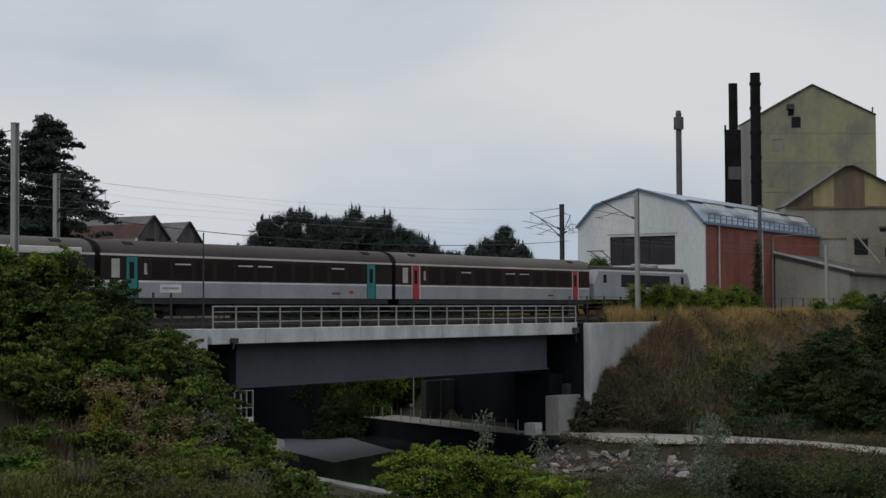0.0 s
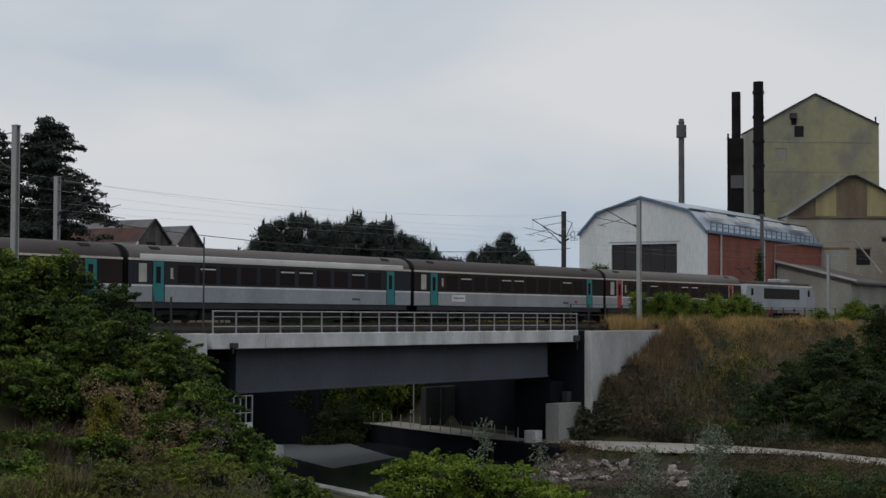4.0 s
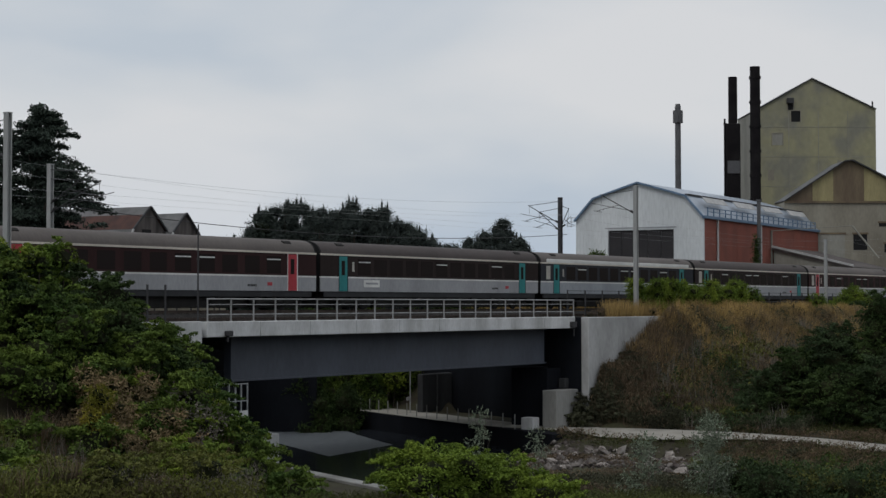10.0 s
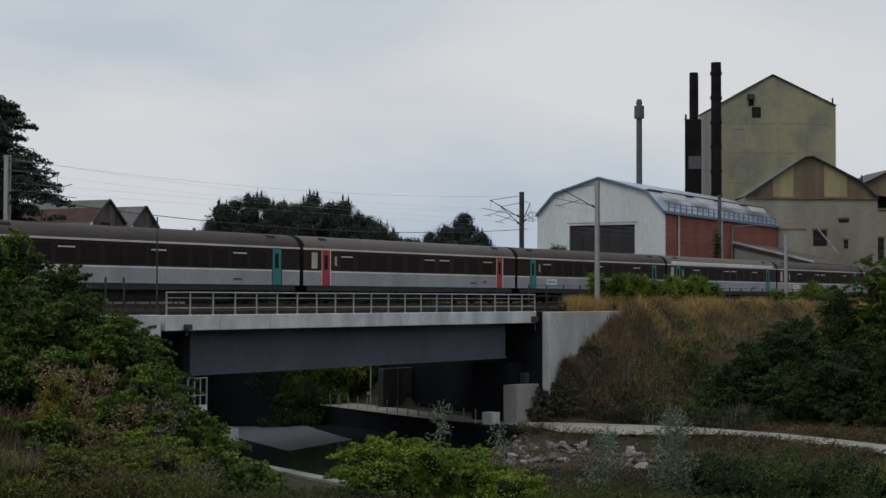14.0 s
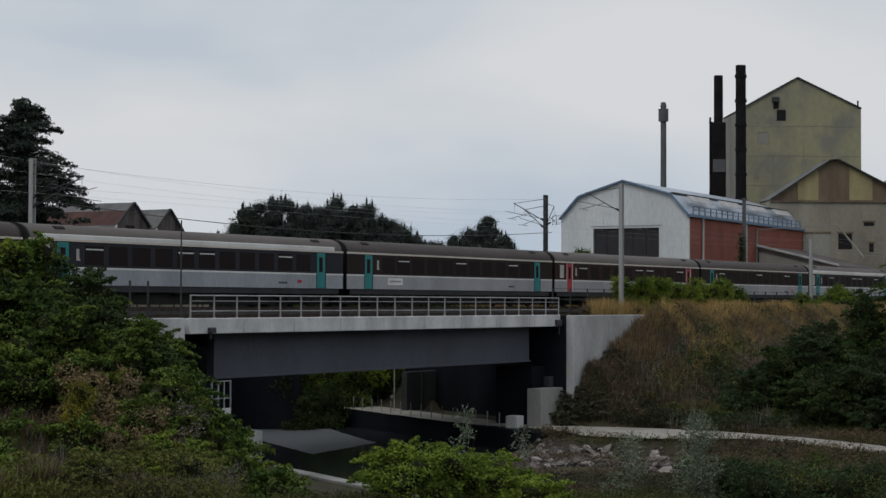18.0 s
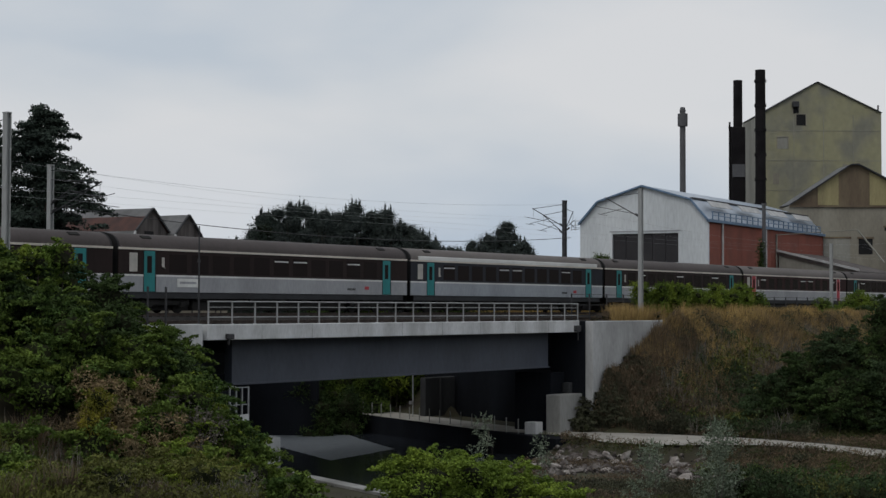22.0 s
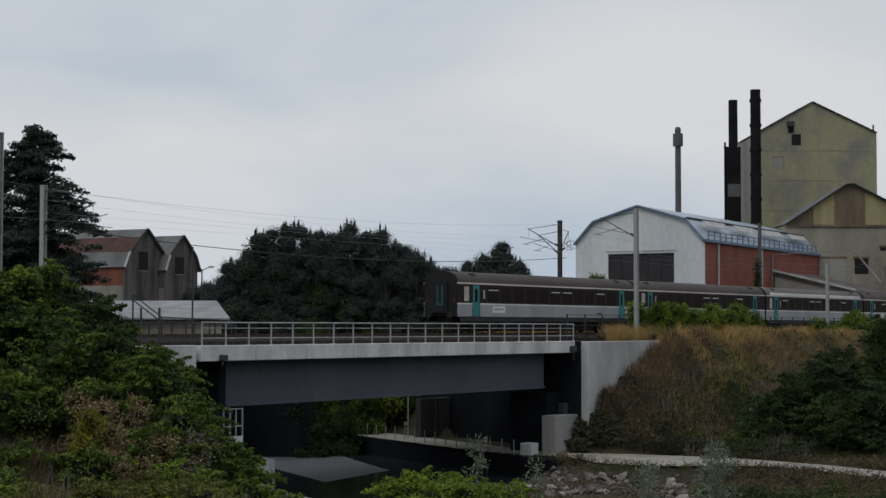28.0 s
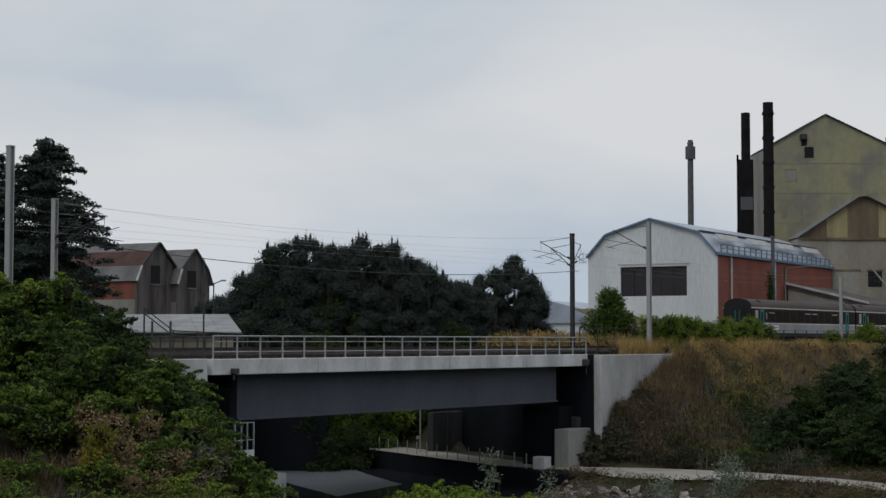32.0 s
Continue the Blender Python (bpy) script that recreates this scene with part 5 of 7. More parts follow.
    for k, x in enumerate((-6, -4.2, -1.4, 2.2, 5.2)):
        part("underfloor_box", mesh_once(f"ubox{k % 2}", lambda: boxes((-0.8, 0.8, -1.15, 1.15, 0.45 + 0.1 * (k % 2), 0.95), bevel=0.04), T_["under"]), None, c, m=pose(x, 0, 0))
    for x in (-half + 2.4, half - 2.4):
        part("roof_vent", mesh_once("rvent", lambda: boxes((-0.38, 0.38, -0.14, 0.14, 0, 0.12), bevel=0.04), T_["under"]), None, c, "dark roof ventilator", m=pose(x, -0.95, 3.8, 33, 0, 0))
    if index == 9:
        part("tail_door", boxes((-half - 0.25, -half - 0.21, -0.42, 0.42, 1.2, 3.1), bevel=0.01), T_["rubber"], c, "dark end gangway door")
        for x0, x1, z0, z1 in ((-0.36, -0.24, 1.75, 3.0), (0.05, 0.17, 1.75, 3.0), (-0.36, 0.17, 1.7, 1.85)):
            part("tail_strip", boxes((-half - 0.27, -half - 0.24, x0, x1, z0, z1)), T_["tail_teal"], c, "teal trim on the end door")
        for y in (-1.15, 1.15):
            part("tail_lamp", rod(bmesh.new(), (-half - 0.06, y, 2.0), (-half, y, 2.0), 0.11, n=12), T_["tail_red"], c, "dark red tail lamp")
    return c


COACHES = [  # first class, blue scheme, red emblem, board, frosted pane, tilted vents
    (True, False, False, False, True, (2, 5, 6)), (False, False, True, True, True, (1, 4, 5, 9)), (False, True, False, False, True, (1, 5, 6, 9)),
    (False, False, True, True, False, (0, 5, 9)), (True, False, True, False, True, (0, 5, 6, 9)), (False, False, False, True, False, (1, 5, 9)),
    (False, True, True, False, True, (0, 4, 5, 9)), (False, False, True, True, True, (5, 6, 9)), (False, False, False, True, True, (0, 5, 6, 9))]
CARS = []
for i_, (first_, blue_, logo_, board_, frost_, vents_) in enumerate(COACHES, 1):
    words = ("first-class grey coach with maroon window band and red doors" if first_ else
             "blue-grey coach with pale roof and teal doors" if blue_ else "grey coach with dark brown window band and teal doors")
    CARS.append(coach(i_, {"first": first_, "blue": blue_, "logo": logo_, "board": board_, "frost": frost_, "vents": vents_, "label": words,
                           "door": "red entrance door" if first_ else "teal entrance door"}))


def locomotive():
    c = thing("electric_locomotive", pose(0, 0, 0), "grey electric locomotive at the head of the train", "locomotive")
    L = 8.7
    side_prof = [(-L, 1.0), (L, 1.0), (L, 2.2), (L - 0.75, 3.35), (-L + 0.75, 3.35), (-L, 2.2)]
    part("body", prism(bmesh.new(), side_prof, -1.45, 1.45), T_["loco"], c, "plain grey body")
    part("roof", boxes((-L + 0.8, L - 0.8, -1.25, 1.25, 3.35, 3.65), bevel=0.1), T_["roof"], c)
    part("roof_stripe", boxes((-L + 0.75, L - 0.75, -1.47, 1.47, 3.2, 3.36)), T_["stripe"], c)
    for sd_ in (-1, 1):
        part("side_grille", boxes((-4.2, 4.6, *sorted((sd_ * 1.45, sd_ * 1.47)), 2.0, 3.0)), T_["under"], c, "dark side ventilation grille")
        for x in (-L + 1.7, L - 1.7):
            part("cab_door", boxes((x - 0.35, x + 0.35, *sorted((sd_ * 1.45, sd_ * 1.475)), 1.1, 3.1), bevel=0.01), T_["loco"], c)
            part("cab_window", boxes((x - 0.25, x + 0.25, *sorted((sd_ * 1.47, sd_ * 1.485)), 2.3, 2.95)), T_["glass"], c)
    for e in (-1, 1):
        bm_ = boxes((-0.04, 0.04, -1.1, 1.1, 0, 0.95))
        part("windscreen", bm_, T_["glass"], c, m=pose(e * (L - 0.34), 0, 2.35, 0, -33 * e, 0))
        bogie(c, e * 4.8)
        for y in (-0.9, 0.9):
            part("buffer", rod(bmesh.new(), (e * L, y, 1.1), (e * (L + 0.45), y, 1.1), 0.2, n=12), T_["under"], c)
    bm_ = bmesh.new()
    for a_, b_ in (((-5.6, -0.5, 3.65), (-4.2, -0.5, 4.3)), ((-4.2, -0.5, 4.3), (-5.8, -0.5, 4.9)), ((-5.6, 0.5, 3.65), (-4.2, 0.5, 4.3)), ((-4.2, 0.5, 4.3), (-5.8, 0.5, 4.9)), ((-5.8, -0.8, 4.9), (-5.8, 0.8, 4.9))):
        rod(bm_, a_, b_, 0.04, n=6)
    part("pantograph", bm_, M["dark_steel"], c, "dark folded pantograph")
    for x in (1.2, 3.4):
        part("roof_gear", boxes((x, x + 1.1, -0.5, 0.5, 3.65, 4.0), bevel=0.08), M["galv"], c)
    return c


LOCO = locomotive()

# places of the first coupling along the line, second by second
RUN = [(0, 114.8), (0.5, 118.3), (1, 121.75), (2, 128.85), (3, 136.1), (4, 143.4), (5, 150.65), (6, 157.85), (7, 165.1), (8, 172.35), (9, 179.65), (10, 186.95),
       (11, 194.2), (12, 201.4), (13, 208.65), (14, 215.85), (15, 223.0), (16, 230.05), (17, 237.15), (18, 244.45), (19, 252.0), (20, 259.7), (21, 267.65),
       (22, 276.0), (23, 284.75), (24, 293.85), (25, 303.6), (26, 313.95), (27, 324.5), (28, 335.35), (29, 346.45), (30, 357.9), (31, 369.8), (32, 382.1)]


def motions():
    for i, car in enumerate(CARS):
        walk(car, [(t, spot(p - PITCH * (i + 0.5), 64.5, RAIL + 0.2)) for t, p in RUN])
    walk(LOCO, [(t, spot(p + 9.2, 64.5, RAIL + 0.2)) for t, p in RUN])

# ---- planting ----
def leaf_mesh(name, centres, size, material, seed, flat=0.35, aspect=0.55, up=0.0, along=None, face=None, loose=0.55):
    """One mesh of many small bent leaves, two quads each, at the given centres."""
    rng = np.random.default_rng(seed)
    n = len(centres)
    a = rng.normal(size=(n, 3))
    a[:, 2] = a[:, 2] * flat + up
    if along is not None:
        a = a * 0.35 + along
    a /= np.linalg.norm(a, axis=1)[:, None]
    b = np.cross(a, rng.normal(size=(n, 3)))
    b /= np.linalg.norm(b, axis=1)[:, None]
    c = np.cross(a, b)
    if face is not None:
        c = face + rng.normal(size=(n, 3)) * loose
        c /= np.linalg.norm(c, axis=1)[:, None]
        a = a - c * np.sum(a * c, axis=1)[:, None]
        a /= np.linalg.norm(a, axis=1)[:, None] + 1e-9
        b = np.cross(c, a)
    s = size * rng.uniform(0.55, 1.35, n)[:, None]
    c0, w = np.asarray(centres), aspect * 0.5
    v = np.stack([c0 - a * s * 0.5, c0 + b * s * w - c * s * 0.12, c0 + a * s * 0.5, c0 - b * s * w - c * s * 0.12], 1).reshape(-1, 3)
    i = np.arange(n)[:, None] * 4
    tri = np.concatenate([i + [0, 1, 2], i + [0, 2, 3]], 1).reshape(-1)
    me = bpy.data.meshes.new(name)
    me.vertices.add(len(v))
    me.vertices.foreach_set("co", v.ravel())
    me.loops.add(len(tri))
    me.loops.foreach_set("vertex_index", tri.astype(np.int32))
    k = len(tri) // 3
    me.polygons.add(k)
    me.polygons.foreach_set("loop_start", np.arange(k, dtype=np.int32) * 3)
    me.update(calc_edges=True)
    me.materials.append(material)
    return me


def crown_points(seed, blobs, per_m2, rough=0.3, faces=False, wisp=0.0):
    """Leaves over uneven, lobed blobs (x, y, z, rx, ry, rz), thinner towards the inside."""
    rng = np.random.default_rng(seed)
    out_, face = [], []
    for x, y, z, rx, ry, rz in blobs:
        area = 4 * math.pi * ((rx * ry) ** 1.6 / 3 + (rx * rz) ** 1.6 / 3 + (ry * rz) ** 1.6 / 3) ** (1 / 1.6)
        n = max(20, int(area * per_m2))
        p = rng.normal(size=(n, 3))
        p /= np.linalg.norm(p, axis=1)[:, None]
        lobe = np.zeros(n)
        for k in range(7):
            w = rng.normal(size=3) * (2.2 + 1.3 * k)
            lobe += np.sin(p @ w + rng.uniform(0, 6.28)) / (1.5 + 0.6 * k)
        deep = rng.random(n) ** 2.2 * 0.3
        spray = np.where(rng.random(n) < 0.06 + wisp, rng.random(n) * (0.3 + 2 * wisp), 0)
        r = 0.9 + rough * lobe * 0.42 - deep + spray
        out_.append(np.array((x, y, z)) + p * r[:, None] * np.array((rx, ry, rz)))
        if faces:
            q = p / np.array((rx, ry, rz))
            q /= np.linalg.norm(q, axis=1)[:, None]
            q[:, 2] += 0.35
            face.append(q)
    if faces:
        return np.concatenate(out_), np.concatenate(face)
    return np.concatenate(out_)


def cushions(rows, seed, per_m2, radius, flat=0.55):
    """Leafy sprays that droop from the outside of larger blobs; those buried in a neighbour are left out."""
    rng = np.random.default_rng(seed + 500)
    big = np.array(rows)
    out_ = []
    for i, (x, y, z, rx, ry, rz) in enumerate(rows):
        n = max(4, int(per_m2 * 2 * math.pi * rx * ry))
        p = rng.normal(size=(n, 3))
        p /= np.linalg.norm(p, axis=1)[:, None]
        p[:, 2] = np.where(p[:, 2] < -0.25, -p[:, 2], p[:, 2])
        c = np.array((x, y, z)) + p * np.array((rx, ry, rz)) * rng.uniform(0.8, 1.06, n)[:, None]
        inside = (((c[:, None, :] - big[None, :, :3]) / (big[None, :, 3:] * 0.82)) ** 2).sum(2) < 1
        inside[:, i] = False
        free = ~inside.any(1)
        for q, way in zip(c[free], p[free]):
            k = rng.uniform(*radius)
            turn_ = rng.normal(size=3) * 0.45
            go = np.array((way[0] + turn_[0], way[1] + turn_[1], 0.25 * way[2] + 0.1))
            go /= np.linalg.norm(go) + 1e-6
            for far_, size in ((-0.3, 0.62), (0.35, 0.55), (0.95, 0.42), (1.45, 0.27)):
                m_ = q + go * k * far_
                out_.append((m_[0], m_[1], m_[2] - 0.22 * k * max(0.0, far_) ** 2, k * size, k * size, k * size * flat))
    return out_


def spray_points(seed, blobs, per_m2, rough, leaf, count=6):
    """Leaves set along short arching shoots that point out of the blobs: places and directions."""
    rng = np.random.default_rng(seed + 1000)
    base = crown_points(seed, blobs, per_m2 / count, rough)
    mid = np.repeat(np.array([b_[:3] for b_ in blobs]), [max(20, int(4 * math.pi * ((b_[3] * b_[4]) ** 1.6 / 3 + (b_[3] * b_[5]) ** 1.6 / 3 + (b_[4] * b_[5]) ** 1.6 / 3) ** (1 / 1.6) * per_m2 / count)) for b_ in blobs], axis=0)
    d = base - mid
    d /= np.linalg.norm(d, axis=1)[:, None] + 1e-6
    d = d * 0.7 + rng.normal(size=d.shape) * 0.55
    d[:, 2] += 0.15
    d /= np.linalg.norm(d, axis=1)[:, None] + 1e-6
    side = np.cross(d, rng.normal(size=d.shape))
    side /= np.linalg.norm(side, axis=1)[:, None] + 1e-6
    pts, dirs = [], []
    for j in range(count):
        q = (j / (count - 1) - 0.35) * leaf * count * 0.55
        sign = 1 if j % 2 else -1
        p = base + d * q + side * (sign * leaf * 0.3 * (1 - j / count))
        p[:, 2] -= (max(0.0, q) ** 2) * 0.5
        pts.append(p)
        dirs.append(d * 0.75 + side * sign * 0.6)
    return np.concatenate(pts), np.concatenate(dirs)


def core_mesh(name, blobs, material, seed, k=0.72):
    """The dense inside of a crown: lumpy closed forms under the leaves, coloured for inner shade."""
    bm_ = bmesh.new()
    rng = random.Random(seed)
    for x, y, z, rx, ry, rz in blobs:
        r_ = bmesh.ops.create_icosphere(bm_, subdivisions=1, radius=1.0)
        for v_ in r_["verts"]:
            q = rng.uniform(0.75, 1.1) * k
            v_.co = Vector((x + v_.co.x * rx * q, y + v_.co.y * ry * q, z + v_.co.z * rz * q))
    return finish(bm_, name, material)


def tree(name, x, y, z, height, blobs, leaf, material, label, seed, per_m2=26, trunk=0.22, category="tree", group="", core=0.72, rough=0.3, wisp=0.0):
    """A tapered trunk with limbs and a crown of leaf clusters; blobs are relative to the foot."""
    t = thing(name, pose(x, y, z), label, category, group)
    rng = random.Random(seed)
    bm_ = bmesh.new()
    rod(bm_, (0, 0, -0.3), (0.1, 0, height * 0.55), trunk, trunk * 0.55)
    rod(bm_, (0.1, 0, height * 0.55), (0.05, 0.1, height * 0.92), trunk * 0.55, trunk * 0.12)
    part("trunk", bm_, M["bark"], t)
    for bl in blobs[::max(1, len(blobs) // 9)]:
        z0 = max(0.4, min(height * 0.6, bl[2] * 0.55))
        part("limb", rod(bmesh.new(), (0.08, 0, z0), (bl[0] * 0.8, bl[1] * 0.8, bl[2]), trunk * 0.35, trunk * 0.1, 6), M["bark"], t)
    pts, face = crown_points(seed, blobs, per_m2, rough, True, wisp)
    part("crown", leaf_mesh("crown", pts, leaf, material, seed, flat=1.2, up=0.5, face=face, loose=0.9), None, t)
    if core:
        part("inner_crown", core_mesh("inner_crown", blobs, M["core_shade_dark"], seed, core), None, t)
    return t


def crown_blobs(seed, w, d, h0, h1, n, rmin, rmax, shape=lambda k: math.sin(math.pi * min(1, 0.15 + 0.85 * k)) ** 0.6, spike=True):
    rng = random.Random(seed)
    out_ = []
    for i in range(n):
        k = (i + rng.random()) / n
        z = h0 + (h1 - h0) * k
        a = rng.uniform(0, 2 * math.pi)
        r = shape(1 - k) * rng.uniform(0.3, 1.0) ** 0.7
        q = rng.uniform(rmin, rmax)
        out_.append((math.cos(a) * r * w, math.sin(a) * r * d, z, q, q, q * 0.75))
        if spike and i % 2:
            out_.append((math.cos(a) * r * w * 1.05, math.sin(a) * r * d, z + q * 0.65, q * 0.25, q * 0.25, q * rng.uniform(0.35, 0.6)))
    return out_


def feather(blobs, seed, n, low, r, h):
    """Adds n thin upright tips over the upper blobs, for a feathery outline."""
    rng = random.Random(seed)
    up_ = [q for q in blobs if q[2] > low]
    for _ in range(n):
        x, y, z, rx, ry, rz = rng.choice(up_)
        a, b_ = rng.uniform(0, 6.283), rng.uniform(0.0, 0.85)
        k = rng.uniform(0.5, 1.2)
        blobs.append((x + rx * b_ * math.cos(a), y + ry * b_ * math.sin(a), z + rz * math.sqrt(1 - b_ * b_) * 0.95, r * k, r * k, h * k))
    return blobs


# the row of dark trees behind the line: foot, height and half-width of each
ROW = [(-28.6, 160, 4.6, 1.3), (-27.0, 158, 5.2, 1.4), (-25.2, 156, 5.4, 1.3), (-23.4, 142, 4.6, 1.1), (-22.0, 141, 6.6, 1.2), (-20.4, 141, 7.6, 1.3), (-19.0, 140, 9.2, 1.5), (-17.6, 139, 9.7, 1.5), (-16.2, 140, 9.8, 1.5), (-14.7, 139, 9.3, 1.5), (-13.2, 140, 9.2, 1.5), (-11.8, 139, 9.8, 1.4),
       (-10.4, 140, 9.0, 1.3), (-9.0, 139, 9.2, 1.2), (-7.8, 140, 8.4, 1.2), (-6.5, 140, 7.4, 1.2), (-5.2, 141, 6.8, 1.2), (-3.9, 142, 6.2, 1.2), (-2.6, 144, 5.8, 1.2)]
for k, (x, y, h, w) in enumerate(ROW):
    h += 0.4
    bl = feather(crown_blobs(40 + k, w, w, 0.7, h - 0.9, 34, 0.6, 0.95, lambda q: min(1.0, 0.5 + 1.6 * q), False), 140 + k, 26, h * 0.45, 0.1, 0.5)
    tree("broadleaf_tree", x, y, 8.7, h, bl, 0.11, M["leaf_row"], "dark leafy tree in the row behind the railway", 40 + k, 105, 0.18, group="tree row", rough=0.4, core=0.8, wisp=0.14)
for k, (x, y, h, w, d_) in enumerate([(-2.3, 150, 7.2, 1.2, 26), (-1.0, 149, 7.5, 1.5, 30), (0.6, 150, 8.8, 2.1, 50), (2.2, 149, 7.2, 1.6, 34), (3.0, 150, 5.6, 1.1, 20)]):
    h += 0.4
    bl = feather(crown_blobs(60 + k, w, w, 0.6, h - 0.9, d_, 0.6, 0.9, lambda q: max(0.1, min(1.0, 0.1 + 1.7 * q)), False), 160 + k, 26, h * 0.4, 0.1, 0.55)
    tree("conifer_tree" if k == 2 else "broadleaf_tree", x, y, 8.7, h, bl, 0.11, M["leaf_row"], "dark pointed tree at the end of the row" if k == 2 else "dark small tree at the end of the row", 60 + k, 80, 0.16, group="tree row", rough=0.4, core=0.8, wisp=0.14)


def frond_blobs(seed, radius, h, n, thick, power=0.8):
    """Flat drooping boughs in whorls round a tall stem."""
    rng = random.Random(seed)
    out_ = []
    for i in range(n):
        k = (i + rng.random()) / n
        r = (radius * (1 - k) ** power + 0.35) * rng.uniform(0.62, 1.08)
        a, z = rng.uniform(0, 6.283), 0.8 + (h - 1.0) * k
        for q, sz in ((0.3, 1.15), (0.6, 1.0), (0.86, 0.75), (1.02, 0.45)):
            w = thick * sz * rng.uniform(0.75, 1.2) * (0.5 + 0.5 * (1 - k))
            out_.append((r * q * math.cos(a), r * q * math.sin(a), z - 0.35 * r * q * q * 0.35 + rng.uniform(-0.15, 0.15), w, w, w * 0.42))
    for i in range(14):
        k = i / 14
        w = radius * 0.3 * (1 - k) ** 0.8 + 0.25
        out_.append((0, 0, 0.8 + (h - 1.2) * k, w, w, h / 16))
    return out_


# the tall conifers beyond the bridge's end
tree("tall_conifer", -29.7, 108, 8.7, 14.0, frond_blobs(70, 6.5, 14.0, 112, 1.15, 0.55), 0.2, M["leaf_pine"], "tall dark conifer with ragged drooping boughs behind the masts", 70, 46, 0.35, core=0.52, rough=0.6)
tree("tall_conifer", -34.0, 110, 8.7, 14.8, frond_blobs(72, 6.2, 13.6, 112, 1.2, 0.55), 0.2, M["leaf_pine"], "tall dark conifer between two others", 72, 46, 0.35, core=0.52, rough=0.6)
tree("tall_conifer", -38.2, 112, 8.7, 17.4, frond_blobs(71, 7.0, 17.4, 116, 1.25, 0.55), 0.2, M["leaf_pine"], "very tall dark conifer with ragged drooping boughs", 71, 46, 0.4, core=0.52, rough=0.6)


def hedge(name, rows, leaf, material, label, seed, per_m2=60, category="bush", core=0.62, sprays=True, cushion=None):
    """A bush or thicket of leaf clusters over a few stems; rows of (x, y, z, rx, ry, rz) in the world."""
    x, y, z = rows[0][0], rows[0][1], min(r[2] - r[5] for r in rows)
    t = thing(name, pose(x, y, ground(x, y)), label, category)
    z = ground(x, y)
    rel = [(a - x, b_ - y, c - z, p, q, r) for a, b_, c, p, q, r in rows]
    for a, b_, c, p, q, r in rel[:10]:
        zg = ground(a + x, b_ + y) - z
        part("stem", rod(bmesh.new(), (a, b_, min(zg, c - r * 0.5) - 0.2), (a + 0.2, b_, c), min(0.05, r * 0.05), min(0.05, r * 0.05) * 0.4, 5), M["bark"], t)
    if cushion:
        pts, face = crown_points(seed, cushions(rel, seed, cushion[2], cushion[:2]), per_m2, 0.5, True)
        more, turn_ = crown_points(seed + 7, [(*q[:3], q[3] * 0.9, q[4] * 0.9, q[5] * 0.9) for q in rel], per_m2 * 0.55, 0.3, True)
        pts, face = np.concatenate([pts, more]), np.concatenate([face, turn_])
        part("foliage", leaf_mesh("foliage", pts, leaf, material, seed, flat=0.8, aspect=0.5, face=face, loose=0.6), None, t)
    elif sprays:
        pts, dirs = spray_points(seed, rel, per_m2, 0.35, leaf)
        part("foliage", leaf_mesh("foliage", pts, leaf, material, seed, flat=0.6, along=dirs, aspect=0.5), None, t)
    else:
        part("foliage", leaf_mesh("foliage", crown_points(seed, rel, per_m2), leaf, material, seed, flat=0.6), None, t)
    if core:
        part("inner_foliage", core_mesh("inner_foliage", rel, M["core_shade"], seed, core), None, t)
    return t


def scatter(seed, n, s0, s1, d0, d1, high, rad, low=0.1, flat=0.8):
    """Blobs over the land between two stretches of the line's own axes."""
    rng = random.Random(seed)
    rows = []
    for _ in range(n):
        s, d = rng.uniform(s0, s1), rng.uniform(d0, d1)
        p = at(s, d, 0)
        q = rng.uniform(*rad)
        rows.append((p.x, p.y, ground(p.x, p.y) + rng.uniform(low, high), q, q, q * flat))
    return rows


def clear_of_quay(rows, k=1.19):
    """Keeps the blobs on the land side of a line that runs to the quay's corner."""
    return [r for r in rows if U.x * r[0] + U.y * r[1] + 0.8 * r[3] < k * (N.x * r[0] + N.y * r[1])]


def scatter_xy(seed, n, x0, x1, y0, y1, high, rad, low=0.1, flat=0.8):
    rng = random.Random(seed)
    rows = []
    for _ in range(n):
        x, y = rng.uniform(x0, x1), rng.uniform(y0, y1)
        q = rng.uniform(*rad)
        rows.append((x, y, ground(x, y) + rng.uniform(low, high), q, q, q * flat))
    return rows


def shrub_rows(seed, x, y, h, w, n, rad):
    """Blobs of one tall shrub that stands on the land."""
    rng = random.Random(seed)
    z = ground(x, y)
    rows = []
    for i in range(n):
        k = (i + rng.random()) / n
        a, r = rng.uniform(0, 6.283), w * math.sqrt(rng.random()) * (1 - 0.75 * k ** 2)
        q = rng.uniform(*rad)
        rows.append((x + r * math.cos(a), y + r * math.sin(a), z + 0.3 + k * (h - 0.5), q, q, q * 0.85))
    return rows


def grass(name, where, n, height, width, material, label, seed, lean=0.35, category="grass", heads=None):
    """Many single blades on the land. where(rng) gives a place, or None to try again."""
    rng = random.Random(seed)
    v, f = [], []
    tries = 0
    while len(f) < n and tries < n * 8:
        tries += 1
        p = where(rng)
        if p is None:
            continue
        x, y = p
        z = ground(x, y) - 0.05
        h = height * rng.uniform(0.45, 1.25)
        a = rng.uniform(0, 6.283)
        cx, cy = math.cos(a) * width * 0.5, math.sin(a) * width * 0.5
        b_ = rng.uniform(0, 6.283)
        k = h * lean * rng.random()
        i = len(v)
        v += [(x - cx, y - cy, z), (x + cx, y + cy, z), (x + math.cos(b_) * k, y + math.sin(b_) * k, z + h)]
        f.append((i, i + 1, i + 2))
    me = bpy.data.meshes.new(name)
    me.from_pydata(v, [], f)
    me.materials.append(material)
    return tagged(new(name, me), label, category, kind="stuff")


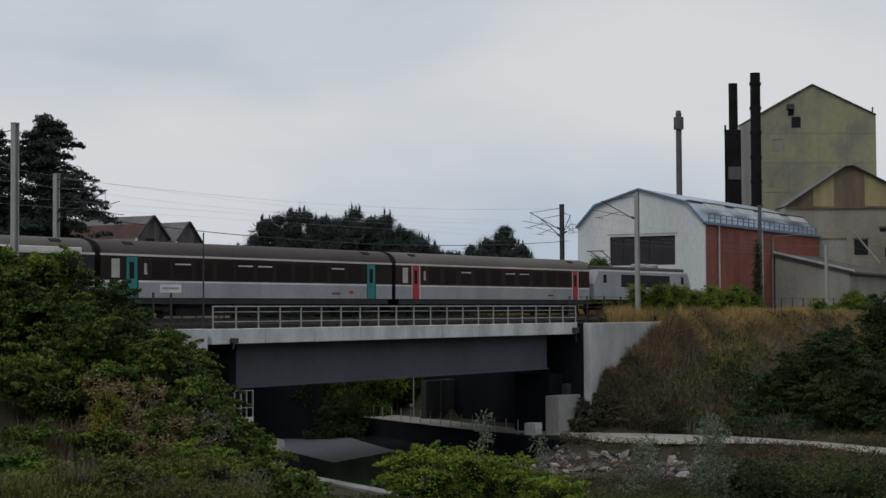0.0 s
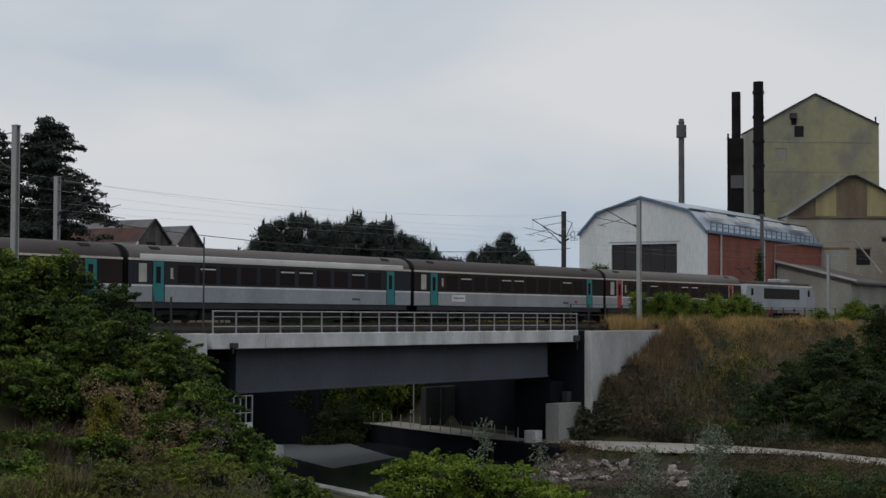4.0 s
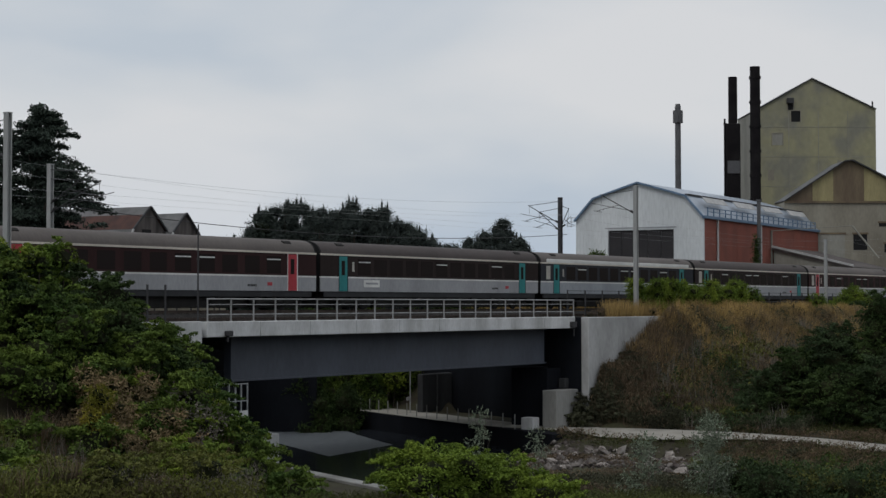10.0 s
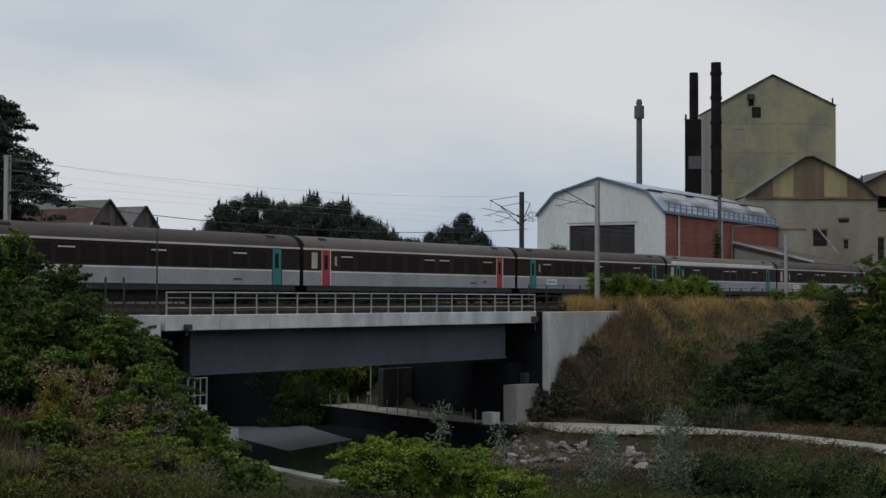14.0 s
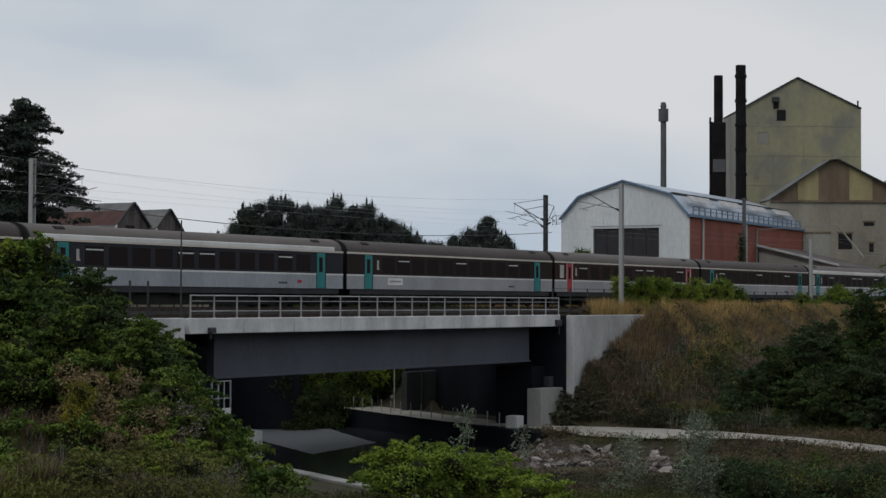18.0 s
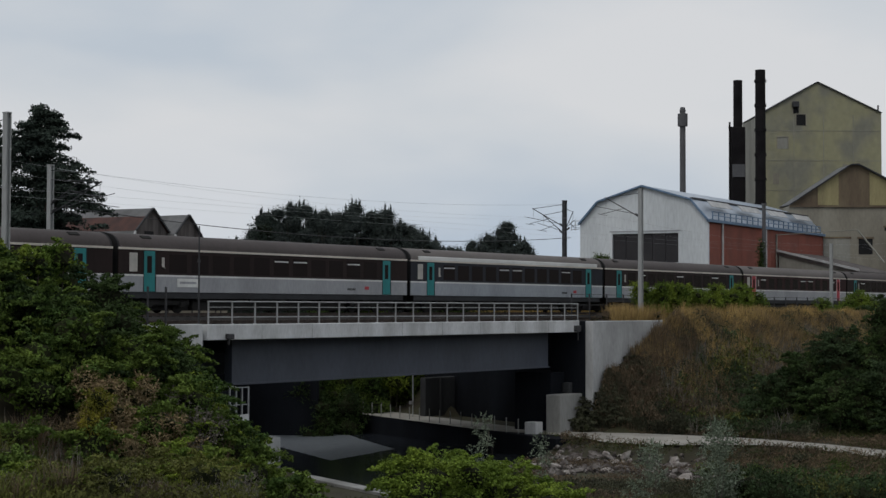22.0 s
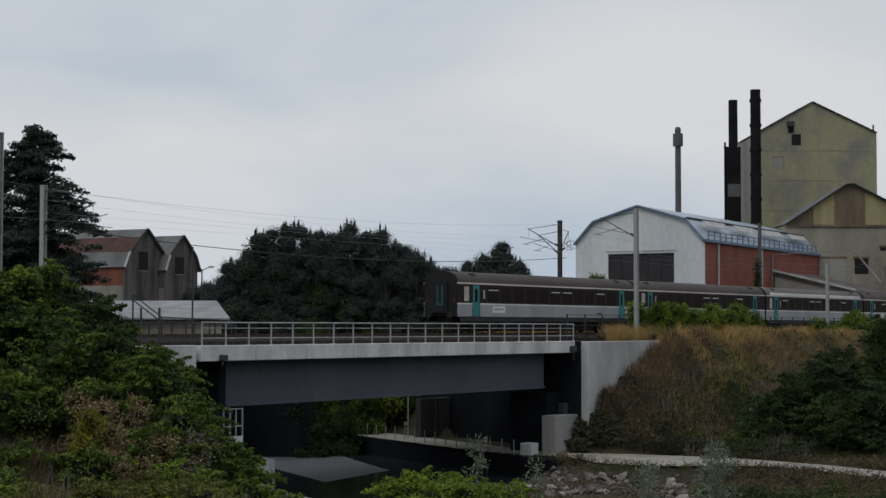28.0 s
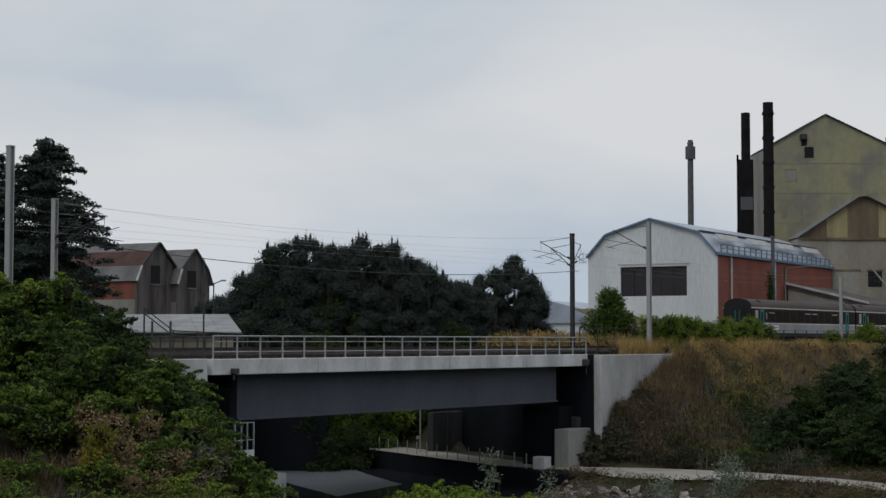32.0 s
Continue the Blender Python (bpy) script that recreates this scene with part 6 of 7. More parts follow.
def band(s0, s1, d0, d1, clump=0.0, seed=0.0, keep=None):
    def where(rng):
        s, d = rng.uniform(s0, s1), rng.uniform(d0, d1)
        p = at(s, d, 0)
        if clump and noise.noise(Vector((p.x * 0.5, p.y * 0.5, seed))) < clump * rng.uniform(-1, 1):
            return None
        if keep and not keep(p.x, p.y):
            return None
        return p.x, p.y
    return where


def field(x0, x1, y0, y1, clump=0.0, seed=0.0, keep=None):
    def where(rng):
        x, y = rng.uniform(x0, x1), rng.uniform(y0, y1)
        if clump and noise.noise(Vector((x * 0.5, y * 0.5, seed))) < clump * rng.uniform(-1, 1):
            return None
        if keep and not keep(x, y):
            return None
        return x, y
    return where


def left_of_quay(x, y):
    return x < (-0.145 + 0.022 * noise.noise(Vector((x * 0.5, y * 0.5, 2)))) * y


def off_path(x, y):
    return path_distance(x, y)[0] > 1.75 and RIGHT.x * x + RIGHT.y * y > water_right(CAN.x * x + CAN.y * y) + 0.4


def behind_path(x, y):
    pd, side = path_distance(x, y)
    return side > 0 and pd > 1.9


# the thicket on the end of the embankment
hedge("thicket", scatter(1, 60, 30, 49, 48.5, 55.5, 2.9, (0.9, 1.5), 0.6), 0.17, M["leaf_mid"], "dense green bramble thicket on the embankment", 1, 70, cushion=(0.28, 0.55, 1.5))
hedge("thicket", scatter(41, 18, 40, 53, 53.5, 55.8, 3.3, (0.6, 1.0), 1.4), 0.16, M["leaf_green"], "yellow-green bramble shoots along the thicket's top", 41, 70, cushion=(0.28, 0.55, 1.5))
hedge("thicket", scatter(2, 60, 47, 56.5, 48, 55.8, 2.6, (0.8, 1.3), 0.4), 0.17, M["leaf_dark"], "dark green bramble thicket beside the bridge", 2, 70, cushion=(0.28, 0.55, 1.5))
hedge("thicket", scatter(3, 80, 28, 53, 39, 49, 1.8, (0.9, 1.5)), 0.17, M["leaf_mid"], "dark bramble thicket low on the embankment", 3, 70, cushion=(0.28, 0.55, 1.5))
hedge("thicket", clear_of_quay(scatter(4, 70, 52, 63.5, 44, 56, 1.9, (0.6, 1.1), 0.3)), 0.15, M["leaf_green"], "light green bushes above the quay", 4, 70, cushion=(0.28, 0.55, 1.5))
hedge("thicket", clear_of_quay(scatter(14, 46, 30, 52, 33, 45, 1.2, (0.5, 0.95), 0.1)), 0.14, M["leaf_green"], "yellow-green bushes on the lower slope", 14, 70, cushion=(0.28, 0.55, 1.5))
hedge("thicket", clear_of_quay(scatter(15, 60, 45, 56, 37, 47, 1.7, (0.5, 0.9), 0.2)), 0.13, M["leaf_green"], "green bushes near the quay edge", 15, 70, cushion=(0.28, 0.55, 1.5))
hedge("thicket", scatter(42, 30, 55.2, 58.4, 51.5, 55.8, 4.4, (0.6, 1.0), 2.4), 0.16, M["leaf_mid"], "green bramble mound against the wing wall", 42, 70, cushion=(0.28, 0.55, 1.5))
hedge("thicket", clear_of_quay(scatter(43, 50, 57, 63, 50, 55.4, 2.7, (0.5, 0.9), 0.8)), 0.15, M["leaf_green"], "light green shoots at the thicket's edge", 43, 70, cushion=(0.28, 0.55, 1.5))
# the viewpoint's own slope
hedge("bright_bush", [(x, y, z - max(0.0, x + 0.4) * 0.42, *r) for x, y, z, *r in scatter_xy(5, 38, -2.6, 2.2, 42, 47, 1.15, (0.5, 0.85), 0.3)], 0.085, M["leaf_bright"], "bright green bush on the near slope", 5, 260, core=0.6, cushion=(0.16, 0.3, 5))
hedge("bright_bush", scatter_xy(6, 22, -13, -7.8, 44, 49, 1.2, (0.5, 0.9), 0.4), 0.085, M["leaf_olive"], "yellow-green bush on the near slope", 6, 170, cushion=(0.16, 0.34, 4))
hedge("bright_bush", scatter_xy(16, 14, -11.5, -7.6, 45, 49, 1.0, (0.4, 0.8), 0.2), 0.085, M["leaf_green"], "green bush beside the withered weeds", 16, 170, cushion=(0.16, 0.34, 4))
hedge("bright_bush", scatter_xy(18, 14, -16, -10.5, 47, 54, 1.2, (0.5, 0.95), 0.3), 0.09, M["leaf_green"], "green bush mixed with tall weeds", 18, 170, cushion=(0.16, 0.34, 4))
hedge("yellow_bush", shrub_rows(19, -14.8, 62, 3.0, 0.9, 10, (0.4, 0.6)), 0.08, M["leaf_yellow"], "small bush of yellowing leaves", 19, 260)
hedge("withered_shrub", scatter(48, 26, 44.4, 49.0, 44.0, 47.5, 2.4, (0.4, 0.7), 0.8), 0.12, M["tawny_weed"], "withered reddish-brown shrub among the brambles", 48, 130, core=0.4)
hedge("withered_shrub", scatter(49, 16, 48, 51, 44, 47, 2.0, (0.35, 0.6), 0.5), 0.11, M["grey_weed"], "grey-brown weeds gone to seed", 49, 120, core=0.3)
hedge("dark_bush", scatter_xy(7, 30, 6.2, 14, 44, 50, 0.8, (0.6, 0.9), 0.1), 0.09, M["leaf_shade"], "low green bush on the near slope", 7, 220)
hedge("dark_bush", scatter_xy(20, 20, 8.0, 15, 45, 51, 0.9, (0.4, 0.7), 0.1), 0.09, M["leaf_olive"], "low olive bush on the near slope", 20, 220)
hedge("sage_bush", shrub_rows(8, 6.0, 46, 2.6, 0.75, 14, (0.26, 0.42)), 0.07, M["leaf_sage"], "pale sage-green shrub with upright stems", 8, 240, core=0)
hedge("sage_bush", shrub_rows(9, 4.1, 46.5, 2.0, 0.5, 10, (0.2, 0.34)), 0.07, M["leaf_sage"], "small pale sage-green shrub", 9, 220, core=0)
hedge("sage_bush", shrub_rows(10, -0.55, 47, 2.7, 0.45, 10, (0.17, 0.3)), 0.06, M["leaf_sage"], "pale weedy shrub behind the bright bush", 10, 170, core=0)
hedge("sage_bush", shrub_rows(11, 1.1, 47, 2.2, 0.45, 8, (0.17, 0.28)), 0.06, M["leaf_sage"], "pale weedy shrub with seed heads", 11, 170, core=0)
# the right embankment: a continuous cover of weeds in drifts
def carpet(name, where, n, high, leaf, material, label, seed, drift=None, aspect=0.3, category="weeds", up=0.7):
    """Leaves and stalks close over the land, in mounds. drift: (size, offset, from, to) of the patches where it grows."""
    rng = random.Random(seed)
    pts, tries = [], 0
    while len(pts) < n and tries < n * 6:
        tries += 1
        p = where(rng)
        if p is None:
            continue
        x, y = p
        if drift:
            v = noise.noise(Vector((x / drift[0], y / drift[0], drift[1]))) + rng.uniform(-0.12, 0.12)
            if not drift[2] < v < drift[3]:
                continue
        mound = 0.35 + 0.65 * (0.5 + 0.5 * noise.noise(Vector((x * 0.55, y * 0.55, seed)))) + 0.35 * noise.noise(Vector((x * 1.7, y * 1.7, seed)))
        pts.append((x, y, ground(x, y) + high * max(0.05, mound) * (rng.random() ** 0.6)))
    me = leaf_mesh(name, np.array(pts), leaf, material, seed, flat=1.0, aspect=aspect, up=up)
    return tagged(new(name, me), label, category, kind="stuff")


def tufts(name, where, n, high, width, material, label, seed, blades=7, spread=0.28, drift=None, category="grass"):
    """Tufts of arching blades, three faces a blade. drift as for carpet()."""
    rng = random.Random(seed)
    foot, tries = [], 0
    while len(foot) < n and tries < n * 8:
        tries += 1
        p = where(rng)
        if p is None:
            continue
        if drift:
            v = noise.noise(Vector((p[0] / drift[0], p[1] / drift[0], drift[1]))) + rng.uniform(-0.15, 0.15)
            if not drift[2] < v < drift[3]:
                continue
        grow = 0.75 + 0.5 * noise.noise(Vector((p[0] * 0.4, p[1] * 0.4, seed)))
        foot.append((p[0], p[1], ground(*p) - 0.05, grow))
    g = np.random.default_rng(seed)
    foot = np.repeat(np.array(foot), blades, axis=0)
    m = len(foot)
    a = g.uniform(0, 2 * math.pi, m)
    out_ = np.stack([np.cos(a), np.sin(a), np.zeros(m)], 1)
    side = np.stack([-np.sin(a), np.cos(a), np.zeros(m)], 1) * (width * 0.5)
    h = (high * foot[:, 3] * g.uniform(0.55, 1.2, m))[:, None]
    k = spread * h * g.uniform(0.1, 1.0, m)[:, None]
    up_ = np.array((0.0, 0.0, 1.0))
    base = foot[:, :3] + out_ * g.uniform(0, 0.12, m)[:, None]
    half = base + out_ * k * 0.35 + up_ * h * 0.6
    tip = base + out_ * k * 1.25 + up_ * h
    v = np.stack([base - side, base + side, half + side * 0.8, half - side * 0.8, tip], 1).reshape(-1, 3)
    i = np.arange(m)[:, None] * 5
    tri = np.concatenate([i + [0, 1, 2], i + [0, 2, 3], i + [3, 2, 4]], 1).reshape(-1)
    me = bpy.data.meshes.new(name)
    me.vertices.add(len(v))
    me.vertices.foreach_set("co", v.ravel())
    me.loops.add(len(tri))
    me.loops.foreach_set("vertex_index", tri.astype(np.int32))
    me.polygons.add(len(tri) // 3)
    me.polygons.foreach_set("loop_start", np.arange(len(tri) // 3, dtype=np.int32) * 3)
    me.update(calc_edges=True)
    me.materials.append(material)
    return tagged(new(name, me), label, category, kind="stuff")


carpet("near_brown_weeds", field(-16, -5, 43, 58, keep=left_of_quay), 16000, 1.3, 0.13, M["brown_weed"], "withered brown weeds on the near slope", 17, (4, 3.0, 0.15, 2), 0.2, up=1.2)
def above_quay(x, y):
    return left_of_quay(x, y) and U.x * x + U.y * y < 1.15 * (N.x * x + N.y * y)


tufts("slope_brown_weeds", band(29, 53, 33, 47, keep=above_quay), 2600, 1.5, 0.03, M["brown_weed"], "withered brown weeds low on the embankment", 61, 7, 0.5, (5, 3.0, -0.05, 2), "weeds")
tufts("slope_olive_weeds", band(29, 53, 33, 47, keep=above_quay), 2600, 1.4, 0.035, M["leaf_olive"], "olive weeds low on the embankment", 62, 7, 0.5, (4, 9.0, -0.1, 2), "weeds")
tufts("slope_grey_weeds", band(29, 53, 33, 47, keep=above_quay), 900, 1.8, 0.025, M["grey_weed"], "pale seed-headed stalks low on the embankment", 63, 6, 0.35, (4, 14.0, 0.0, 2), "weeds")
carpet("slope_green_weeds", band(29, 53, 33, 47, keep=above_quay), 22000, 1.2, 0.14, M["leaf_mid"], "green seedlings low on the embankment", 64, (4, 20.0, -0.05, 2), 0.4, up=0.5)
carpet("near_olive_weeds", field(-16, -4, 42, 54, keep=left_of_quay), 26000, 1.2, 0.13, M["leaf_olive"], "olive weeds and seedlings on the near slope", 50, (3, 8.0, -0.15, 2), 0.3, up=0.9)
carpet("near_grass", field(-17, 17, 40, 52), 50000, 0.5, 0.13, M["grass_green"], "rough green grass on the near slope", 22, None, 0.16)
carpet("near_grey_weeds", field(-14, -4, 43, 55, keep=left_of_quay), 12000, 1.6, 0.12, M["grey_weed"], "pale seed-headed weeds on the near slope", 23, (3, 6.0, 0.05, 2), 0.12, up=1.5)
tufts("golden_grass", band(106, 178, 50.4, 55.3, keep=behind_path), 8500, 1.35, 0.035, M["grass_gold"], "tall dry golden grass along the embankment's crest", 24, 8, 0.35, (9, 1.0, -0.45, 2))
tufts("tawny_grass", band(104, 164, 46, 55, keep=behind_path), 6000, 1.35, 0.035, M["tawny_weed"], "tawny seed-headed grass in drifts on the embankment", 54, 8, 0.35, (5, 5.0, -0.1, 2))
tufts("withered_weeds", band(102, 152, 44.5, 53.5, keep=behind_path), 3800, 1.5, 0.045, M["brown_weed"], "withered reddish-brown weeds on the embankment", 25, 7, 0.4, (7, 4.0, -0.15, 2), "weeds")
carpet("dusky_weeds", band(97.0, 146, 40, 54.6, keep=behind_path), 60000, 1.2, 0.26, M["leaf_dusk"], "dusky grey-green weeds over the embankment", 26, None, 0.3, up=0.9)
carpet("green_weeds", band(99, 150, 38, 52.5, keep=behind_path), 50000, 1.4, 0.22, M["leaf_shade"], "green weeds low on the embankment", 44, (6, 7.0, -0.08, 2), 0.4, up=0.6)
carpet("olive_weeds", band(103, 150, 42, 51.5, keep=behind_path), 36000, 1.5, 0.24, M["leaf_olive"], "olive leafy weeds in drifts on the embankment", 65, (5, 17.0, 0.0, 2), 0.4, up=0.6)
tufts("grey_stalks", band(100, 148, 42, 52.5, keep=behind_path), 1800, 1.8, 0.035, M["grey_weed"], "pale seed-headed stalks on the embankment", 45, 6, 0.3, (5, 9.0, 0.0, 2), "weeds")
carpet("path_weeds", band(95, 112, 49, 55.2, keep=lambda x, y: behind_path(x, y) and path_distance(x, y)[0] < 4.5), 24000, 1.3, 0.34, M["leaf_dusk"], "tall dusky weeds at the foot of the embankment", 47, None, 0.16, up=1.3)


carpet("foot_weeds", band(95, 114, 49, 55.2, keep=lambda x, y: behind_path(x, y) and path_distance(x, y)[0] < 6), 5000, 1.7, 0.36, M["brown_weed"], "withered stalks at the foot of the embankment", 51, (3, 2.0, -0.1, 2), 0.1, up=1.6)


def off_rocks(x, y):
    return off_path(x, y) and not (x < 12.5 and path_distance(x, y)[0] > 3.2 and y > 84)


carpet("bank_grass", field(2, 32, 76, 112, keep=off_rocks), 60000, 0.45, 0.22, M["grass_green"], "rough grass beside the towpath", 27, (8, 11.0, -0.2, 2), 0.16)
carpet("bank_weeds", field(4, 30, 78, 112, keep=off_rocks), 36000, 0.7, 0.2, M["brown_weed"], "withered weeds on the rocky bank", 28, (7, 13.0, 0.0, 2), 0.22)
carpet("bank_red_weeds", field(-1, 14, 84, 106, keep=lambda x, y: off_path(x, y) and path_distance(x, y)[0] > 2.4), 12000, 0.45, 0.16, M["brown_weed"], "reddish withered growth between the rocks", 67, (3, 21.0, 0.05, 2), 0.3, up=0.6)
carpet("bank_dark_weeds", field(0, 14, 74, 90, keep=off_path), 20000, 0.6, 0.2, M["leaf_dusk"], "dusky weeds at the water's edge", 55, None, 0.25, up=0.9)
carpet("path_edge_grass", field(4, 28, 92, 114, keep=lambda x, y: 1.5 < path_distance(x, y)[0] < 2.4), 9000, 0.4, 0.18, M["brown_weed"], "dry grass fringing the towpath", 46, (3, 15.0, 0.0, 2), 0.16)
rows = [r for r in scatter_xy(120, 90, 11, 30, 76, 101, 0.35, (0.5, 0.9), 0.0, 0.6) if off_path(r[0], r[1]) and path_distance(r[0], r[1])[0] > 2.8]
hedge("bank_bush", rows, 0.11, M["leaf_dusk"], "low dusky bushes between path and water", 120, 120)
rows = [r for r in scatter_xy(121, 60, 11, 30, 72, 98, 0.4, (0.5, 0.9), 0.0, 0.6) if off_path(r[0], r[1]) and path_distance(r[0], r[1])[0] > 3.2]
hedge("bank_bush", rows, 0.11, M["leaf_mid"], "low green bushes between path and water", 121, 120)
for k, (x, y, h, w) in enumerate([(18.5, 114, 3.0, 1.8), (20.5, 113.5, 4.4, 2.0), (23.0, 113, 5.8, 2.2), (25.5, 112, 7.6, 2.4), (28.0, 111.5, 9.0, 2.6), (30.5, 110, 9.6, 2.8), (33.5, 108, 9.8, 2.8), (22.5, 109.5, 3.4, 1.8), (25.3, 107.5, 4.2, 2.0), (27.6, 104.2, 4.8, 2.2), (29.5, 100, 5.2, 2.2)]):
    hedge("dark_shrub", shrub_rows(80 + k, x, y, h, w, 20, (0.9, 1.5)), 0.17, M["leaf_mid" if h > 8.5 else ("leaf_shade", "leaf_dark")[k % 2]], "tall dark shrub beside the towpath", 80 + k, 60, cushion=(0.3, 0.6, 1.2))
rng = random.Random(56)
rows = []
for _ in range(150):
    s_ = rng.uniform(99.2, 106.5)
    d_ = rng.uniform(55.0, 56.0) if s_ < 100.6 else rng.uniform(53.0, 55.2)
    p = at(s_, d_, 0)
    q = rng.uniform(0.3, 0.6)
    low_ = ground(p.x, p.y)
    top_ = (1.6 + (s_ - 99.3) * 1.15 if s_ < 101.3 else 3.9 + (s_ - 101.3) * 0.44) - max(0.0, 55.2 - d_) * 0.5 + 0.45
    rows.append((p.x, p.y, low_ + max(0.1, top_ - low_ - q * 0.6) * rng.uniform(0.35, 1.0), q, q, q * 0.9))
hedge("weed_mound", rows, 0.16, M["leaf_dusk"], "dusky weeds heaped against the wing wall", 56, 70, category="weeds", core=0.6, cushion=(0.2, 0.4, 2.2))
tufts("wall_weeds", band(100.6, 113, 52.4, 55.2), 1500, 1.5, 0.04, M["brown_weed"], "withered stalks leaning on the wing wall", 58, 6, 0.35, None, "weeds")
hedge("back_thicket", scatter_xy(66, 64, -19.5, -8.0, 143.5, 146.5, 7.3, (1.0, 1.4), 4.2), 0.14, M["leaf_row"], "dark trees filling in behind the row", 66, 70, core=0.85)
hedge("back_thicket", scatter_xy(59, 30, -3.5, 3.2, 152, 154, 4.4, (0.9, 1.3), 0.5), 0.18, M["leaf_row"], "dark undergrowth behind the end of the row", 59, 55, core=0.85)
hedge("back_thicket", scatter_xy(57, 120, -21.5, -4.5, 143, 146, 6.2, (1.1, 1.7), 0.5), 0.18, M["leaf_row"], "dark undergrowth behind the tree row", 57, 55, core=0.85)
# along the line, beyond the bridge
hedge("hedge", scatter(32, 110, 113.6, 134, 57.0, 58.7, 2.5, (0.45, 0.8), 0.3), 0.15, M["leaf_green"], "bright green creeper over the trackside fence", 32, 110)
hedge("hedge", scatter(33, 26, 149, 162, 56.5, 58, 2.0, (0.6, 1.0), 0.2), 0.15, M["leaf_green"], "bright green bush beside the line", 33, 110)
hedge("weed_mound", scatter(122, 34, 101.5, 113, 56.6, 58.6, 0.4, (0.4, 0.6), 0.0, 0.7), 0.1, M["brown_weed"], "dry brown grass on the wall top", 122, 120, category="weeds")
grass("track_grass", band(101, 135, 56.2, 58.6, 0.1, 2), 14000, 1.2, 0.035, M["grass_gold"], "dry grass beside the track", 29, 0.6)
hedge("weed_mound", scatter(123, 50, 114, 146, 70.5, 76, 0.9, (0.5, 0.9), 0.2, 0.8), 0.13, M["grass_gold"], "tall dry grass on the far side of the line", 123, 90, category="weeds")
carpet("far_grass", band(106, 150, 71, 78, keep=lambda x, y: ground(x, y) > 8.2), 18000, 2.0, 0.45, M["grass_gold"], "tall yellow grass on the far side of the line", 52, None, 0.09, up=1.6)
carpet("far_green_weeds", band(106, 150, 71, 78, keep=lambda x, y: ground(x, y) > 8.2), 9000, 1.7, 0.3, M["leaf_olive"], "yellow-green weeds among the tall grass", 53, (4, 3.0, 0.0, 2), 0.2, up=1.2)
hedge("weed_mound", scatter(124, 26, 113, 122, 73.5, 78, 0.9, (0.5, 0.9), 0.2, 0.8), 0.13, M["leaf_olive"], "yellow-green weeds on the far side of the line", 124, 90, category="weeds")
hedge("round_bush", shrub_rows(35, 9.4, 152.7, 5.3, 1.9, 20, (0.8, 1.3)), 0.2, M["leaf_mid"], "round green bush beyond the track", 35, 80)
hedge("low_hedge", scatter(37, 30, 140, 156, 74, 78, 2.6, (0.7, 1.1), 0.4), 0.2, M["leaf_dusk"], "grey-green hedge in front of the white shed", 37, 70)
hedge("ivy", [(28.5, 183.6, 9.5 + 1.0 * k, 0.75 - 0.06 * k, 0.6, 0.8) for k in range(8)], 0.17, M["leaf_dark"], "dark ivy climbing the foot of the chimney", 38, 90)
# beyond the bridge, where the canal bends away
hedge("bank_thicket", scatter_xy(130, 90, -34, -12.0, 129.6, 136, 1.6, (0.9, 1.5), 0.0), 0.19, M["leaf_pine"], "dark thicket on the canal's far bank", 130, 60, core=0.85)
hedge("bank_thicket", scatter_xy(131, 22, -14, -9.2, 133, 139, 1.5, (0.7, 1.2), 0.0), 0.17, M["leaf_dark"], "dark green thicket where the canal bends", 131, 70, core=0.8)
for k, (x, y, h, w, key) in enumerate([(-11.8, 135.5, 5.0, 1.8, "leaf_mid"), (-14.6, 135, 6.5, 2.2, "leaf_dark"), (-17.6, 134, 7.5, 2.6, "leaf_pine"), (-21, 133, 8, 2.8, "leaf_pine"), (-24.5, 132, 8, 2.8, "leaf_pine"), (-28, 131, 8, 2.8, "leaf_pine"),
                                  (-9.6, 139.5, 4.5, 1.6, "leaf_mid"), (-6.4, 146, 6, 2.4, "leaf_dark"), (-19, 139, 9, 3, "leaf_pine"), (-13, 140, 8, 3, "leaf_dark")]):
    hedge("canal_bush", shrub_rows(90 + k, x, y, h, w, 16, (1.0, 1.6)), 0.19, M[key], "dark bush hanging over the canal", 90 + k, 60)


for k, (x, y, h, w, key) in enumerate([(-14.2, 128.4, 6.5, 2.3, "leaf_dark"), (-11.8, 129.8, 4.6, 1.9, "leaf_dark"), (-12.4, 132.6, 3.6, 1.6, "leaf_mid"), (-10.6, 133.5, 3.8, 1.5, "leaf_mid"), (-15.2, 132.2, 4.0, 1.7, "leaf_dark"), (-18.2, 131, 4.4, 1.9, "leaf_dark"), (-21.5, 130, 4.4, 2.0, "leaf_dark"),
                                  (-9.0, 136, 3.8, 1.5, "leaf_green"), (-7.6, 137.6, 4.4, 1.5, "leaf_mid"), (-6.2, 139, 5.0, 1.7, "leaf_mid"), (-4.4, 140.5, 5.0, 1.8, "leaf_dark")]):
    hedge("canal_bush", shrub_rows(190 + k, x, y, h, w, 16, (0.7, 1.1)), 0.17, M[key], "leafy bush where the canal bends", 190 + k, 80, core=0.75)


